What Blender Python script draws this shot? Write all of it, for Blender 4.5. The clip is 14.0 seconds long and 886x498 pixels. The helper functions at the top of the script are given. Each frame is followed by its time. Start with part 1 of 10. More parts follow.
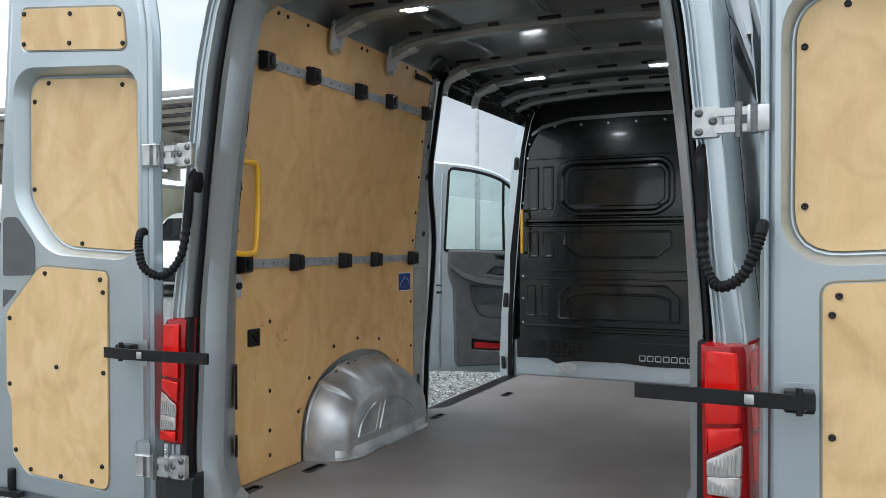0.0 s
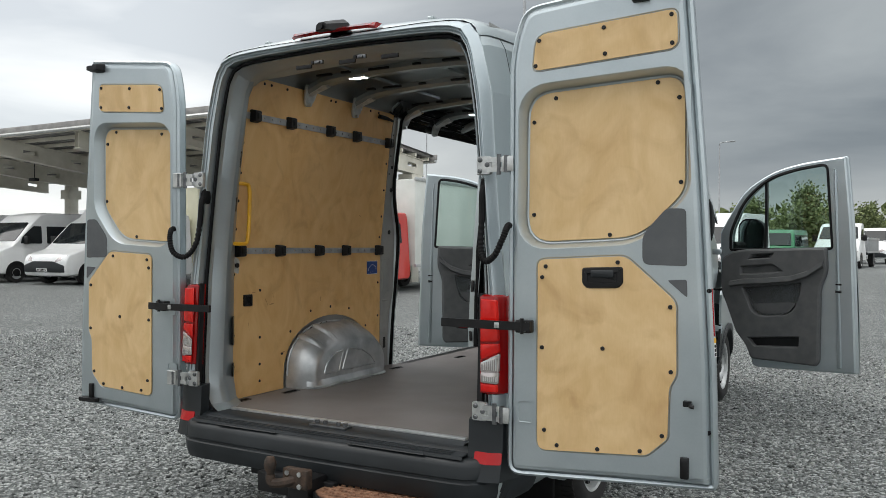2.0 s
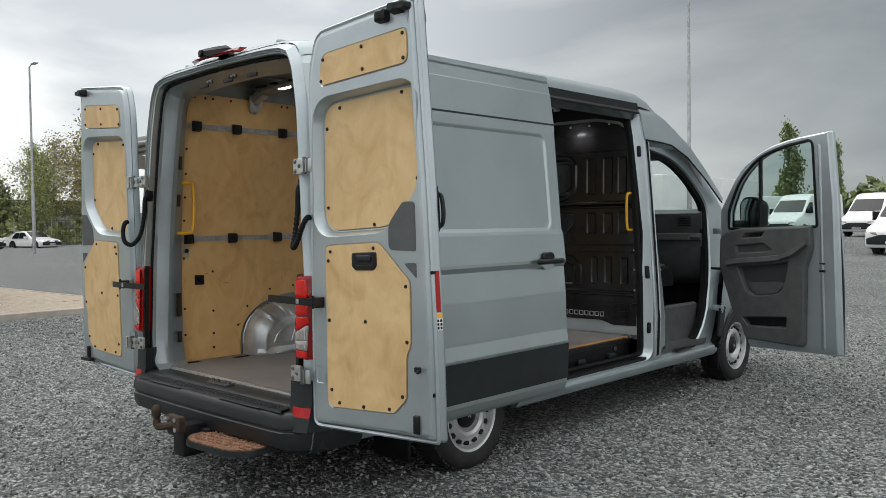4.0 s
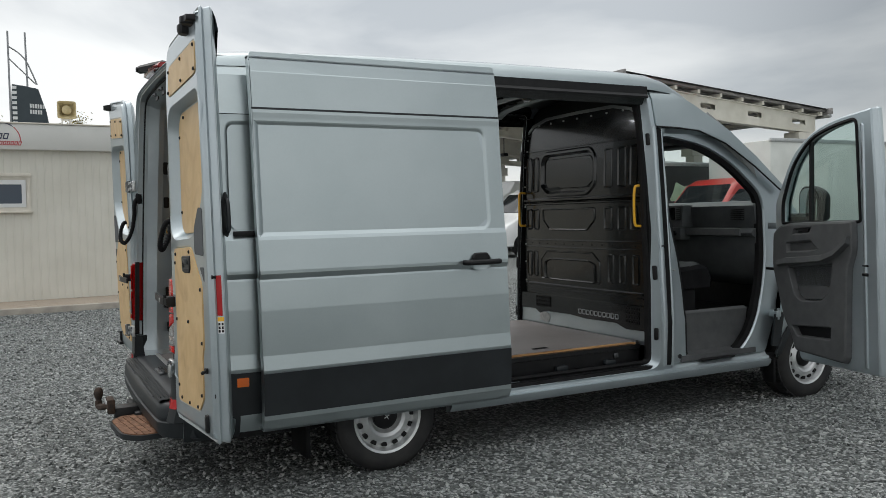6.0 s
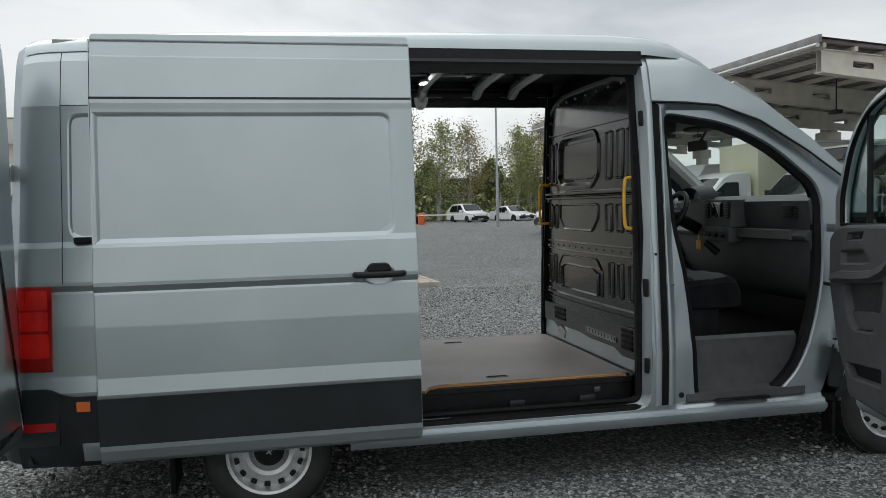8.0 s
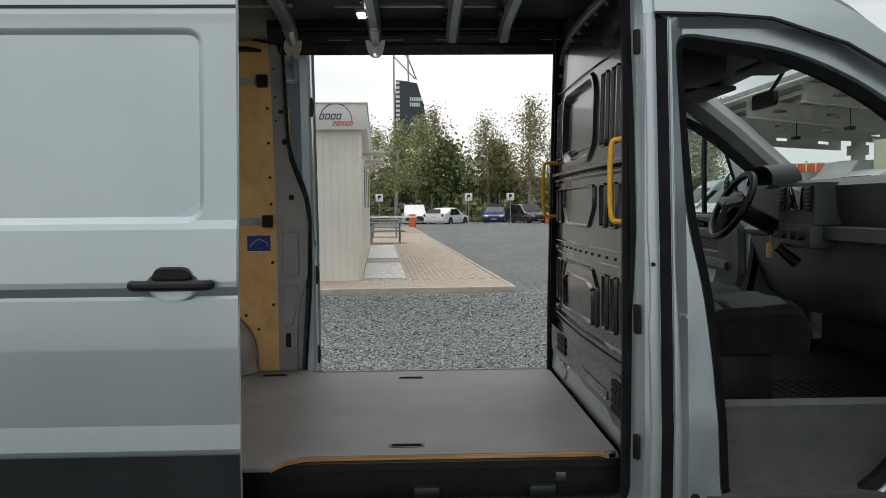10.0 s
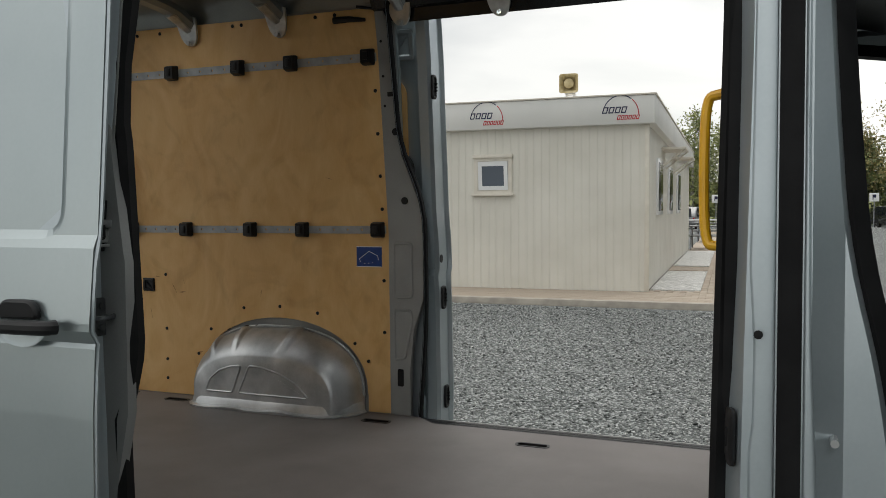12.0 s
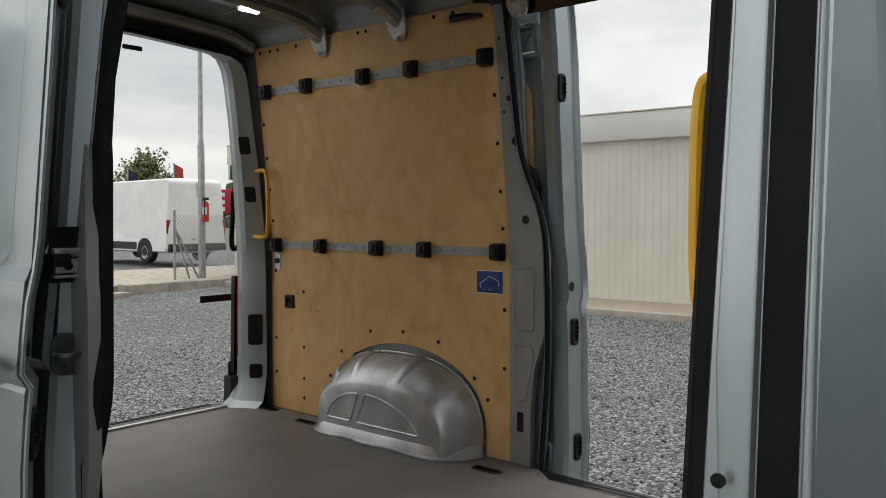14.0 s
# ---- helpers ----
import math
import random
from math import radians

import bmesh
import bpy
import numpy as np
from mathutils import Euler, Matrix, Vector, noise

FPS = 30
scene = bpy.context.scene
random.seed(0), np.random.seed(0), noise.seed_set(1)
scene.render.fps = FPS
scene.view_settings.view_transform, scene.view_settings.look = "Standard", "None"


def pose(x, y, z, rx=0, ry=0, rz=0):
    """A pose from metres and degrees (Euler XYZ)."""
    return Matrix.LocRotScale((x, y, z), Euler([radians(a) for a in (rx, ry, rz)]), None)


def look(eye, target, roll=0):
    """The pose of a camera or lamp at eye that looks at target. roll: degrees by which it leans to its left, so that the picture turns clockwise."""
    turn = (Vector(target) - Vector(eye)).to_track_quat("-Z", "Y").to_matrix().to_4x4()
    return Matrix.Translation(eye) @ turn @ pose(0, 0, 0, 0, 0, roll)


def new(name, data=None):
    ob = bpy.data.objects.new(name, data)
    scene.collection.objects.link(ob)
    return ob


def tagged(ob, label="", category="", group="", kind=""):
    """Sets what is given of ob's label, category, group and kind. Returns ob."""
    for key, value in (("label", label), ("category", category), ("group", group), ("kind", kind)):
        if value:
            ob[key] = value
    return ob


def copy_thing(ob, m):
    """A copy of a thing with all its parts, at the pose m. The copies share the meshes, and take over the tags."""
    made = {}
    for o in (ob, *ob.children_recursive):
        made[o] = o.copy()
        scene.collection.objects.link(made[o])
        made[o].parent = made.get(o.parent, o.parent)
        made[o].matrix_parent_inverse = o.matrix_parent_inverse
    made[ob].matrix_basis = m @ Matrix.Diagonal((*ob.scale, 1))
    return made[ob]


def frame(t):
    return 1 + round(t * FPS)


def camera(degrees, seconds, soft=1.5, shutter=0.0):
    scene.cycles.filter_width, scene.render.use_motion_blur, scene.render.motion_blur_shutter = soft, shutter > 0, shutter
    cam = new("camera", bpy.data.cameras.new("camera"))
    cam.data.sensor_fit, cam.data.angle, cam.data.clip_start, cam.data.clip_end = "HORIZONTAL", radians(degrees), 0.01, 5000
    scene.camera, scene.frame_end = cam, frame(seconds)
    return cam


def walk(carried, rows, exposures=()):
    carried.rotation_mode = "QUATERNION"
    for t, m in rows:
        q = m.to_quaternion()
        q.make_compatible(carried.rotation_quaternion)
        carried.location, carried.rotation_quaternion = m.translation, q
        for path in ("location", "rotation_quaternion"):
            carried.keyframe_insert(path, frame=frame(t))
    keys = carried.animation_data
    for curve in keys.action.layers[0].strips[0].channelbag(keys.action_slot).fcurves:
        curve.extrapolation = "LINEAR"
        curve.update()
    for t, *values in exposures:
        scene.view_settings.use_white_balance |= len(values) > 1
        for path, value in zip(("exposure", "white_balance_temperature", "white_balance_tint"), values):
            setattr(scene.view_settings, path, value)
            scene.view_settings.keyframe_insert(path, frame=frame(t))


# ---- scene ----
cam = camera(56.8, 14.0, 0.55)
METRES, TURN = 12.37, 24.6
START = pose(0.99, 1.22, 0, -0.5, -2.1, 0) @ pose(0.18, -3.42, 1.475, 0, 0, TURN)
ROWS = [
    (0.0, 0.0, 0.0, 0.0, 0.03, 0.97, 1.84),
    (0.5, 0.0121, -0.0338, -0.0022, 0.42, 1.09, 1.65),
    (1.0, 0.0259, -0.0641, -0.0034, 0.73, 1.13, 1.61),
    (1.5, 0.0389, -0.0951, -0.0045, 2.19, 1.19, 1.58),
    (2.0, 0.0633, -0.1192, -0.008, 4.7, 1.23, 1.41),
    (2.5, 0.0964, -0.1358, -0.0073, 7.79, 1.2, 1.51),
    (3.0, 0.1362, -0.1425, -0.0087, 10.99, 1.09, 1.71),
    (3.5, 0.1838, -0.1431, -0.0115, 14.79, 0.81, 1.97),
    (6.0, 0.3734, -0.044, -0.0087, 38.08, -0.21, 1.74),
    (6.5, 0.3985, -0.0077, -0.0072, 43.83, -0.34, 1.59),
    (7.0, 0.4185, 0.0317, -0.0048, 49.19, -0.45, 1.41),
    (7.5, 0.4291, 0.0731, -0.003, 52.56, -0.49, 1.38),
    (10.0, 0.3562, 0.2618, -0.0049, 63.53, -0.82, 0.11),
    (10.5, 0.3348, 0.2869, -0.0051, 67.25, -0.86, -0.16),
    (11.0, 0.3183, 0.3137, -0.0039, 73.18, -0.89, -0.53),
    (11.5, 0.3061, 0.3439, -0.0007, 80.04, -0.88, -0.63),
    (12.0, 0.2911, 0.366, 0.0007, 87.2, -0.91, -0.9),
    (12.5, 0.2706, 0.3847, 0.0023, 94.61, -1.1, -1.34),
    (13.0, 0.2568, 0.3973, 0.0039, 100.67, -1.3, -1.49),
    (13.5, 0.2533, 0.4041, 0.0048, 105.11, -1.29, -1.74),
    (14.0, 0.2493, 0.4125, 0.007, 105.85, -0.84, -1.77),
]
PATH = [(t, START @ pose(METRES * x, METRES * y, METRES * z, 90 + pitch, roll, yaw)) for t, x, y, z, yaw, pitch, roll in ROWS]
PATH += [(3.7, look((4.089, -2.735, 1.490), (2.775, -1.228, 1.446), -0.7)), (5.8, look((5.436, -0.990, 1.544), (3.694, -0.011, 1.467), -1.2)),
         (7.7, look((5.479, 1.025, 1.614), (3.527, 1.452, 1.515), -1.4)), (9.8, look((3.913, 2.478, 1.494), (1.919, 2.590, 1.394), -0.6))]
EXPOSURES = [(t, stops, k, 10) for t, stops, k in ((0.0, 1.46, 6050), (1.0, 1.15, 6300), (2.0, 0.97, 6500), (3.5, 0.88, 6550), (6.5, 0.54, 6420), (7.5, 0.50, 6400), (10.0, 0.66, 6480), (11.0, 0.69, 6600), (12.0, 0.69, 6680), (12.5, 0.75, 6720), (14.0, 0.80, 6720))]
walk(cam, sorted(PATH, key=lambda row: row[0]), EXPOSURES)

# ---- light: a bright overcast sky ----
SUN_HEIGHT, SUN_TURN = 58, 250
world = bpy.data.worlds.new("overcast_sky")
scene.world = world
world.use_nodes = True
wn, wl = world.node_tree.nodes, world.node_tree.links
wn.clear()
w_out = wn.new("ShaderNodeOutputWorld")
w_back = wn.new("ShaderNodeBackground")
w_sky = wn.new("ShaderNodeTexSky")
w_sky.sky_type, w_sky.sun_disc = "NISHITA", False
w_sky.sun_elevation, w_sky.sun_rotation = radians(SUN_HEIGHT), radians(SUN_TURN)
w_geo = wn.new("ShaderNodeTexCoord")
w_map = wn.new("ShaderNodeMapping")
w_map.inputs["Scale"].default_value = (1.0, 1.0, 3.6)
w_map.inputs["Location"].default_value = (3.1, 0.4, 0.2)
w_noise = wn.new("ShaderNodeTexNoise")
w_noise.inputs["Scale"].default_value = 1.7
w_noise.inputs["Detail"].default_value = 7
w_noise.inputs["Roughness"].default_value = 0.5
w_noise.inputs["Distortion"].default_value = 0.5
w_ramp = wn.new("ShaderNodeValToRGB")
w_ramp.color_ramp.elements[0].position, w_ramp.color_ramp.elements[0].color = 0.36, (3.75, 3.92, 4.0, 1)
w_ramp.color_ramp.elements[1].position, w_ramp.color_ramp.elements[1].color = 0.62, (7.1, 7.1, 6.85, 1)
w_mix = wn.new("ShaderNodeMixRGB")
w_mix.inputs[0].default_value = 0.9
wl.new(w_geo.outputs["Generated"], w_map.inputs["Vector"])
wl.new(w_map.outputs[0], w_noise.inputs["Vector"])
wl.new(w_noise.outputs["Fac"], w_ramp.inputs[0])
wl.new(w_sky.outputs[0], w_mix.inputs[1])
wl.new(w_ramp.outputs[0], w_mix.inputs[2])
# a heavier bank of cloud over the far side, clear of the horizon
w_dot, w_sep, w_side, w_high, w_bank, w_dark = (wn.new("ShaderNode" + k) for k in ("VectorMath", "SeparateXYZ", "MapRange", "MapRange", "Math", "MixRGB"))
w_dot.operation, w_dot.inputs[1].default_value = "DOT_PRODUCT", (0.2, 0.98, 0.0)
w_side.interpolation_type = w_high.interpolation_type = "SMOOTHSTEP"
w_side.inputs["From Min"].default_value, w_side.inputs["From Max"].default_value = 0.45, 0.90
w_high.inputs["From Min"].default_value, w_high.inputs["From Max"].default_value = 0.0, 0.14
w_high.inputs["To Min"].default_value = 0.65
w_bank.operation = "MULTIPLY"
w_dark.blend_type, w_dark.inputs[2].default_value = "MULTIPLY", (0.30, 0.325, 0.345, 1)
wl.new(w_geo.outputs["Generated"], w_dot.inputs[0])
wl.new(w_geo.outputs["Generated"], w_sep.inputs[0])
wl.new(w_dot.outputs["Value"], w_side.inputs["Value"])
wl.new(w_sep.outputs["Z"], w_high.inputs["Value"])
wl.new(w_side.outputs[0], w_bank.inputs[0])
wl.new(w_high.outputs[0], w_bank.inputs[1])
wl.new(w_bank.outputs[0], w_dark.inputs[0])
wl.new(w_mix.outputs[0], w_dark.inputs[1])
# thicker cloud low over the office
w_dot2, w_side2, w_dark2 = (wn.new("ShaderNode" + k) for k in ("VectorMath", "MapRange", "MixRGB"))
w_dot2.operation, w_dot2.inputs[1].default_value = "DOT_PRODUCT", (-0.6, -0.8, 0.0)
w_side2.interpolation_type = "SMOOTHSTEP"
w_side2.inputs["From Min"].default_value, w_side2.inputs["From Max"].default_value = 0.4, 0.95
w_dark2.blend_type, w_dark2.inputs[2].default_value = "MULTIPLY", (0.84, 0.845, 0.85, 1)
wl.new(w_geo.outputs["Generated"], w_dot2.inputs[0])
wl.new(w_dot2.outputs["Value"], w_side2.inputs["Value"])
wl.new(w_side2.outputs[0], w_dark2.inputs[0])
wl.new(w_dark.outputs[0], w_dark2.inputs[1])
# an overcast sky grows brighter towards its zenith
w_zen, w_gain = wn.new("ShaderNodeMapRange"), wn.new("ShaderNodeVectorMath")
w_zen.interpolation_type = "SMOOTHSTEP"
w_zen.inputs["From Min"].default_value, w_zen.inputs["From Max"].default_value = 0.34, 0.95
w_zen.inputs["To Min"].default_value, w_zen.inputs["To Max"].default_value = 1.0, 1.75
w_gain.operation = "SCALE"
wl.new(w_sep.outputs["Z"], w_zen.inputs["Value"])
wl.new(w_dark2.outputs[0], w_gain.inputs[0])
wl.new(w_zen.outputs[0], w_gain.inputs["Scale"])
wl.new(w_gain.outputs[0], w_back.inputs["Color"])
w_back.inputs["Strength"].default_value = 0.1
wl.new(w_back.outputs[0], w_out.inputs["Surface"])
sun = new("sun", bpy.data.lights.new("sun", "SUN"))
sun.data.energy, sun.data.angle, sun.data.color = 0.5, radians(50), (1.0, 0.96, 0.9)
sun.matrix_world = pose(0, 0, 30, 90 - SUN_HEIGHT, 0, 180 - SUN_TURN)


# ---- materials ----
def principled(name, colour, rough=0.5, metal=0.0, coat=0.0, spec=0.5):
    m = bpy.data.materials.new(name)
    m.use_nodes = True
    b = m.node_tree.nodes["Principled BSDF"]
    b.inputs["Base Color"].default_value = (*colour, 1)
    b.inputs["Roughness"].default_value = rough
    b.inputs["Metallic"].default_value = metal
    b.inputs["Coat Weight"].default_value = coat
    b.inputs["Coat Roughness"].default_value = 0.06
    b.inputs["Specular IOR Level"].default_value = spec
    return m


def textured(name, dark, light, rough=0.5, metal=0.0, coat=0.0, scale=6.0, stretch=(1, 1, 1), fine=60.0, bump=0.1, dist=0.004, spread=0.12, spec=0.5, lo=0.35, hi=0.65):
    """A surface whose colour wanders between two values at a coarse scale, with fine grain in relief and gloss."""
    m = principled(name, light, rough, metal, coat, spec)
    n, l = m.node_tree.nodes, m.node_tree.links
    b = n["Principled BSDF"]
    co, mp = n.new("ShaderNodeTexCoord"), n.new("ShaderNodeMapping")
    mp.inputs["Scale"].default_value = stretch
    l.new(co.outputs["Object"], mp.inputs["Vector"])
    big, small = n.new("ShaderNodeTexNoise"), n.new("ShaderNodeTexNoise")
    big.inputs["Scale"].default_value, big.inputs["Detail"].default_value = scale, 6
    small.inputs["Scale"].default_value, small.inputs["Detail"].default_value = fine, 3
    ramp, mix = n.new("ShaderNodeValToRGB"), n.new("ShaderNodeMixRGB")
    ramp.color_ramp.elements[0].position, ramp.color_ramp.elements[0].color = lo, (*dark, 1)
    ramp.color_ramp.elements[1].position, ramp.color_ramp.elements[1].color = hi, (*light, 1)
    mix.blend_type, mix.inputs[0].default_value = "SOFT_LIGHT", spread
    rr, bm_ = n.new("ShaderNodeMapRange"), n.new("ShaderNodeBump")
    rr.inputs["To Min"].default_value, rr.inputs["To Max"].default_value = max(0.02, rough - 0.04), min(1.0, rough + 0.06)
    bm_.inputs["Strength"].default_value, bm_.inputs["Distance"].default_value = bump, dist
    for t in (big, small):
        l.new(mp.outputs[0], t.inputs["Vector"])
    l.new(big.outputs["Fac"], ramp.inputs[0])
    l.new(ramp.outputs[0], mix.inputs[1])
    l.new(small.outputs["Fac"], mix.inputs[2])
    l.new(mix.outputs[0], b.inputs["Base Color"])
    l.new(big.outputs["Fac"], rr.inputs["Value"])
    l.new(rr.outputs[0], b.inputs["Roughness"])
    l.new(small.outputs["Fac"], bm_.inputs["Height"])
    if bump > 0:
        l.new(bm_.outputs[0], b.inputs["Normal"])
    return m


def glass(name, tint, rough=0.0, through_part=0.82):
    """Thin pane: mostly clear, with a mirror-like sheen at grazing angles."""
    m = bpy.data.materials.new(name)
    m.use_nodes = True
    n, l = m.node_tree.nodes, m.node_tree.links
    n.clear()
    out, mix, tr, gl, lw, pw, fr = (n.new("ShaderNode" + k) for k in ("OutputMaterial", "MixShader", "BsdfTransparent", "BsdfGlossy", "LayerWeight", "Math", "MapRange"))
    tr.inputs["Color"].default_value = (*tint, 1)
    gl.inputs["Roughness"].default_value = rough
    pw.operation, pw.inputs[1].default_value = "POWER", 4
    fr.inputs["To Min"].default_value, fr.inputs["To Max"].default_value = 0.035, 0.8
    l.new(lw.outputs["Facing"], pw.inputs[0])
    l.new(pw.outputs[0], fr.inputs["Value"])
    l.new(fr.outputs[0], mix.inputs[0])
    l.new(tr.outputs[0], mix.inputs[1])
    l.new(gl.outputs[0], mix.inputs[2])
    l.new(mix.outputs[0], out.inputs["Surface"])
    return m


def plywood(name, dark, light, along):
    """Birch veneer: long soft flames along one axis, fine pores, faint smudges."""
    m = principled(name, light, 0.42, spec=0.35)
    n, l = m.node_tree.nodes, m.node_tree.links
    b = n["Principled BSDF"]
    co = n.new("ShaderNodeTexCoord")
    maps = []
    for k, sq in ((0, 0.55), (1, 0.16)):
        mp = n.new("ShaderNodeMapping")
        mp.inputs["Scale"].default_value = [sq if i == along else 1 for i in range(3)]
        l.new(co.outputs["Object"], mp.inputs["Vector"])
        maps.append(mp)
    flame, pore, smudge = (n.new("ShaderNodeTexNoise") for _ in range(3))
    for t, sc, de, di in ((flame, 3.2, 7, 3.4), (pore, 150, 3, 0.2), (smudge, 4.5, 8, 1.4)):
        t.inputs["Scale"].default_value, t.inputs["Detail"].default_value, t.inputs["Distortion"].default_value = sc, de, di
    l.new(maps[0].outputs[0], flame.inputs["Vector"])
    l.new(maps[1].outputs[0], pore.inputs["Vector"])
    l.new(co.outputs["Object"], smudge.inputs["Vector"])
    ramp, m1, m2 = n.new("ShaderNodeValToRGB"), n.new("ShaderNodeMixRGB"), n.new("ShaderNodeMixRGB")
    ramp.color_ramp.elements[0].position, ramp.color_ramp.elements[0].color = 0.28, (*dark, 1)
    ramp.color_ramp.elements[1].position, ramp.color_ramp.elements[1].color = 0.70, (*light, 1)
    m1.blend_type, m1.inputs[0].default_value = "SOFT_LIGHT", 0.12
    m2.blend_type = "MULTIPLY"
    sr = n.new("ShaderNodeMapRange")
    sr.inputs["From Min"].default_value, sr.inputs["From Max"].default_value = 0.52, 0.78
    sr.inputs["To Min"].default_value, sr.inputs["To Max"].default_value = 0.0, 0.55
    m2.inputs[2].default_value = (0.66, 0.58, 0.5, 1)
    bp = n.new("ShaderNodeBump")
    bp.inputs["Strength"].default_value, bp.inputs["Distance"].default_value = 0.08, 0.002
    l.new(flame.outputs["Fac"], ramp.inputs[0])
    l.new(ramp.outputs[0], m1.inputs[1])
    l.new(pore.outputs["Fac"], m1.inputs[2])
    l.new(smudge.outputs["Fac"], sr.inputs["Value"])
    l.new(sr.outputs[0], m2.inputs[0])
    l.new(m1.outputs[0], m2.inputs[1])
    l.new(m2.outputs[0], b.inputs["Base Color"])
    l.new(pore.outputs["Fac"], bp.inputs["Height"])
    l.new(bp.outputs[0], b.inputs["Normal"])
    return m


def pebbled(name, colours, scale, bump, dist, rough=0.9, patch=0.35):
    """Loose crushed stone seen as a surface: cells of different greys with dark gaps."""
    m = principled(name, colours[1], rough, spec=0.25)
    n, l = m.node_tree.nodes, m.node_tree.links
    b = n["Principled BSDF"]
    co = n.new("ShaderNodeTexCoord")
    cell, gap, wide = n.new("ShaderNodeTexVoronoi"), n.new("ShaderNodeTexVoronoi"), n.new("ShaderNodeTexNoise")
    cell.inputs["Scale"].default_value = gap.inputs["Scale"].default_value = scale
    gap.feature = "DISTANCE_TO_EDGE"
    wide.inputs["Scale"].default_value, wide.inputs["Detail"].default_value = 0.35, 6
    sep, ramp, gr, mul, mix = n.new("ShaderNodeSeparateColor"), n.new("ShaderNodeValToRGB"), n.new("ShaderNodeMapRange"), n.new("ShaderNodeMixRGB"), n.new("ShaderNodeMixRGB")
    for t in (cell, gap, wide):
        l.new(co.outputs["Object"], t.inputs["Vector"])
    l.new(cell.outputs["Color"], sep.inputs[0])
    l.new(sep.outputs[0], ramp.inputs[0])
    e = ramp.color_ramp.elements
    e[0].position, e[0].color = 0.0, (*colours[0], 1)
    e[1].position, e[1].color = 1.0, (*colours[2], 1)
    k = e.new(0.55)
    k.color = (*colours[1], 1)
    gr.inputs["From Max"].default_value, gr.inputs["To Min"].default_value = 0.12, 0.35
    mul.blend_type, mul.inputs[0].default_value = "MULTIPLY", 1
    l.new(ramp.outputs[0], mul.inputs[1])
    l.new(gap.outputs["Distance"], gr.inputs["Value"])
    l.new(gr.outputs[0], mul.inputs[2])
    mix.blend_type, mix.inputs[0].default_value = "OVERLAY", patch
    l.new(mul.outputs[0], mix.inputs[1])
    l.new(wide.outputs["Fac"], mix.inputs[2])
    l.new(mix.outputs[0], b.inputs["Base Color"])
    bp = n.new("ShaderNodeBump")
    bp.inputs["Strength"].default_value, bp.inputs["Distance"].default_value = bump, dist
    l.new(gap.outputs["Distance"], bp.inputs["Height"])
    l.new(bp.outputs[0], b.inputs["Normal"])
    return m


def random_tone(m, dark, light):
    """Object by object (Object Info) or island by island (Geometry) change of tone."""
    n, l = m.node_tree.nodes, m.node_tree.links
    geo, ramp = n.new("ShaderNodeNewGeometry"), n.new("ShaderNodeValToRGB")
    ramp.color_ramp.elements[0].color, ramp.color_ramp.elements[1].color = (*dark, 1), (*light, 1)
    l.new(geo.outputs["Random Per Island"], ramp.inputs[0])
    l.new(ramp.outputs[0], n["Principled BSDF"].inputs["Base Color"])
    return m


SILVER = textured("silver_paint", (0.40, 0.455, 0.465), (0.44, 0.495, 0.505), 0.33, 0.86, 0.8, 2.0, fine=90, bump=0.0, spread=0.05)
SILVER_IN = textured("inner_silver_paint", (0.42, 0.475, 0.50), (0.48, 0.535, 0.56), 0.34, 0.74, 0.45, 3.0, fine=120, bump=0.0, spread=0.08)
GREY_IN = textured("cargo_grey_paint", (0.25, 0.255, 0.25), (0.34, 0.345, 0.335), 0.5, 0.25, 0.1, 3.0, fine=200, bump=0.04, dist=0.001)
# a darker version of the inner silver, used on the rear jambs only
JAMB = textured("jamb_dark_silver", (0.30, 0.335, 0.35), (0.36, 0.40, 0.415), 0.38, 0.6, 0.3, 3.0, fine=120, bump=0.0, spread=0.08)
ROOF_IN = textured("roof_inside_paint", (0.20, 0.22, 0.218), (0.31, 0.335, 0.33), 0.34, 0.5, 0.3, 2.5, fine=120, bump=0.05, dist=0.002)
ARCH = textured("scuffed_metal", (0.36, 0.375, 0.385), (0.60, 0.615, 0.62), 0.37, 0.72, 0.15, 7.0, fine=150, bump=0.06, dist=0.001, spread=0.2)
PLY = plywood("birch_plywood", (0.65, 0.385, 0.145), (0.74, 0.485, 0.215), 2)
PLY_DOOR = plywood("birch_plywood_door", (0.59, 0.395, 0.185), (0.70, 0.50, 0.265), 2)
PLY_EDGE = textured("plywood_edge", (0.25, 0.12, 0.045), (0.52, 0.30, 0.12), 0.7, scale=90, stretch=(0.05, 0.05, 3), fine=300)
FLOOR = textured("dark_phenolic_floor", (0.150, 0.134, 0.129), (0.225, 0.207, 0.200), 0.50, spec=0.28, scale=2.6, fine=260, bump=0.12, dist=0.001, spread=0.2, lo=0.3, hi=0.75)
BLACK = textured("black_plastic", (0.005, 0.005, 0.0055), (0.010, 0.010, 0.011), 0.42, spec=0.32, scale=20, fine=500, bump=0.08, dist=0.001)
RUBBER = textured("black_rubber", (0.005, 0.005, 0.0055), (0.010, 0.010, 0.0105), 0.62, spec=0.16, scale=12, fine=220, bump=0.1, dist=0.002)
CLAD = textured("dark_grey_plastic", (0.009, 0.0115, 0.0135), (0.016, 0.0195, 0.0225), 0.44, spec=0.42, scale=5, fine=420, bump=0.12, dist=0.001)
PATCH = textured("grey_felt_patch", (0.075, 0.08, 0.085), (0.095, 0.10, 0.105), 0.75, scale=10, fine=400)
STEEL_D = textured("dull_steel", (0.10, 0.105, 0.11), (0.17, 0.175, 0.18), 0.36, 0.8, scale=30, fine=300, bump=0.05, dist=0.001)
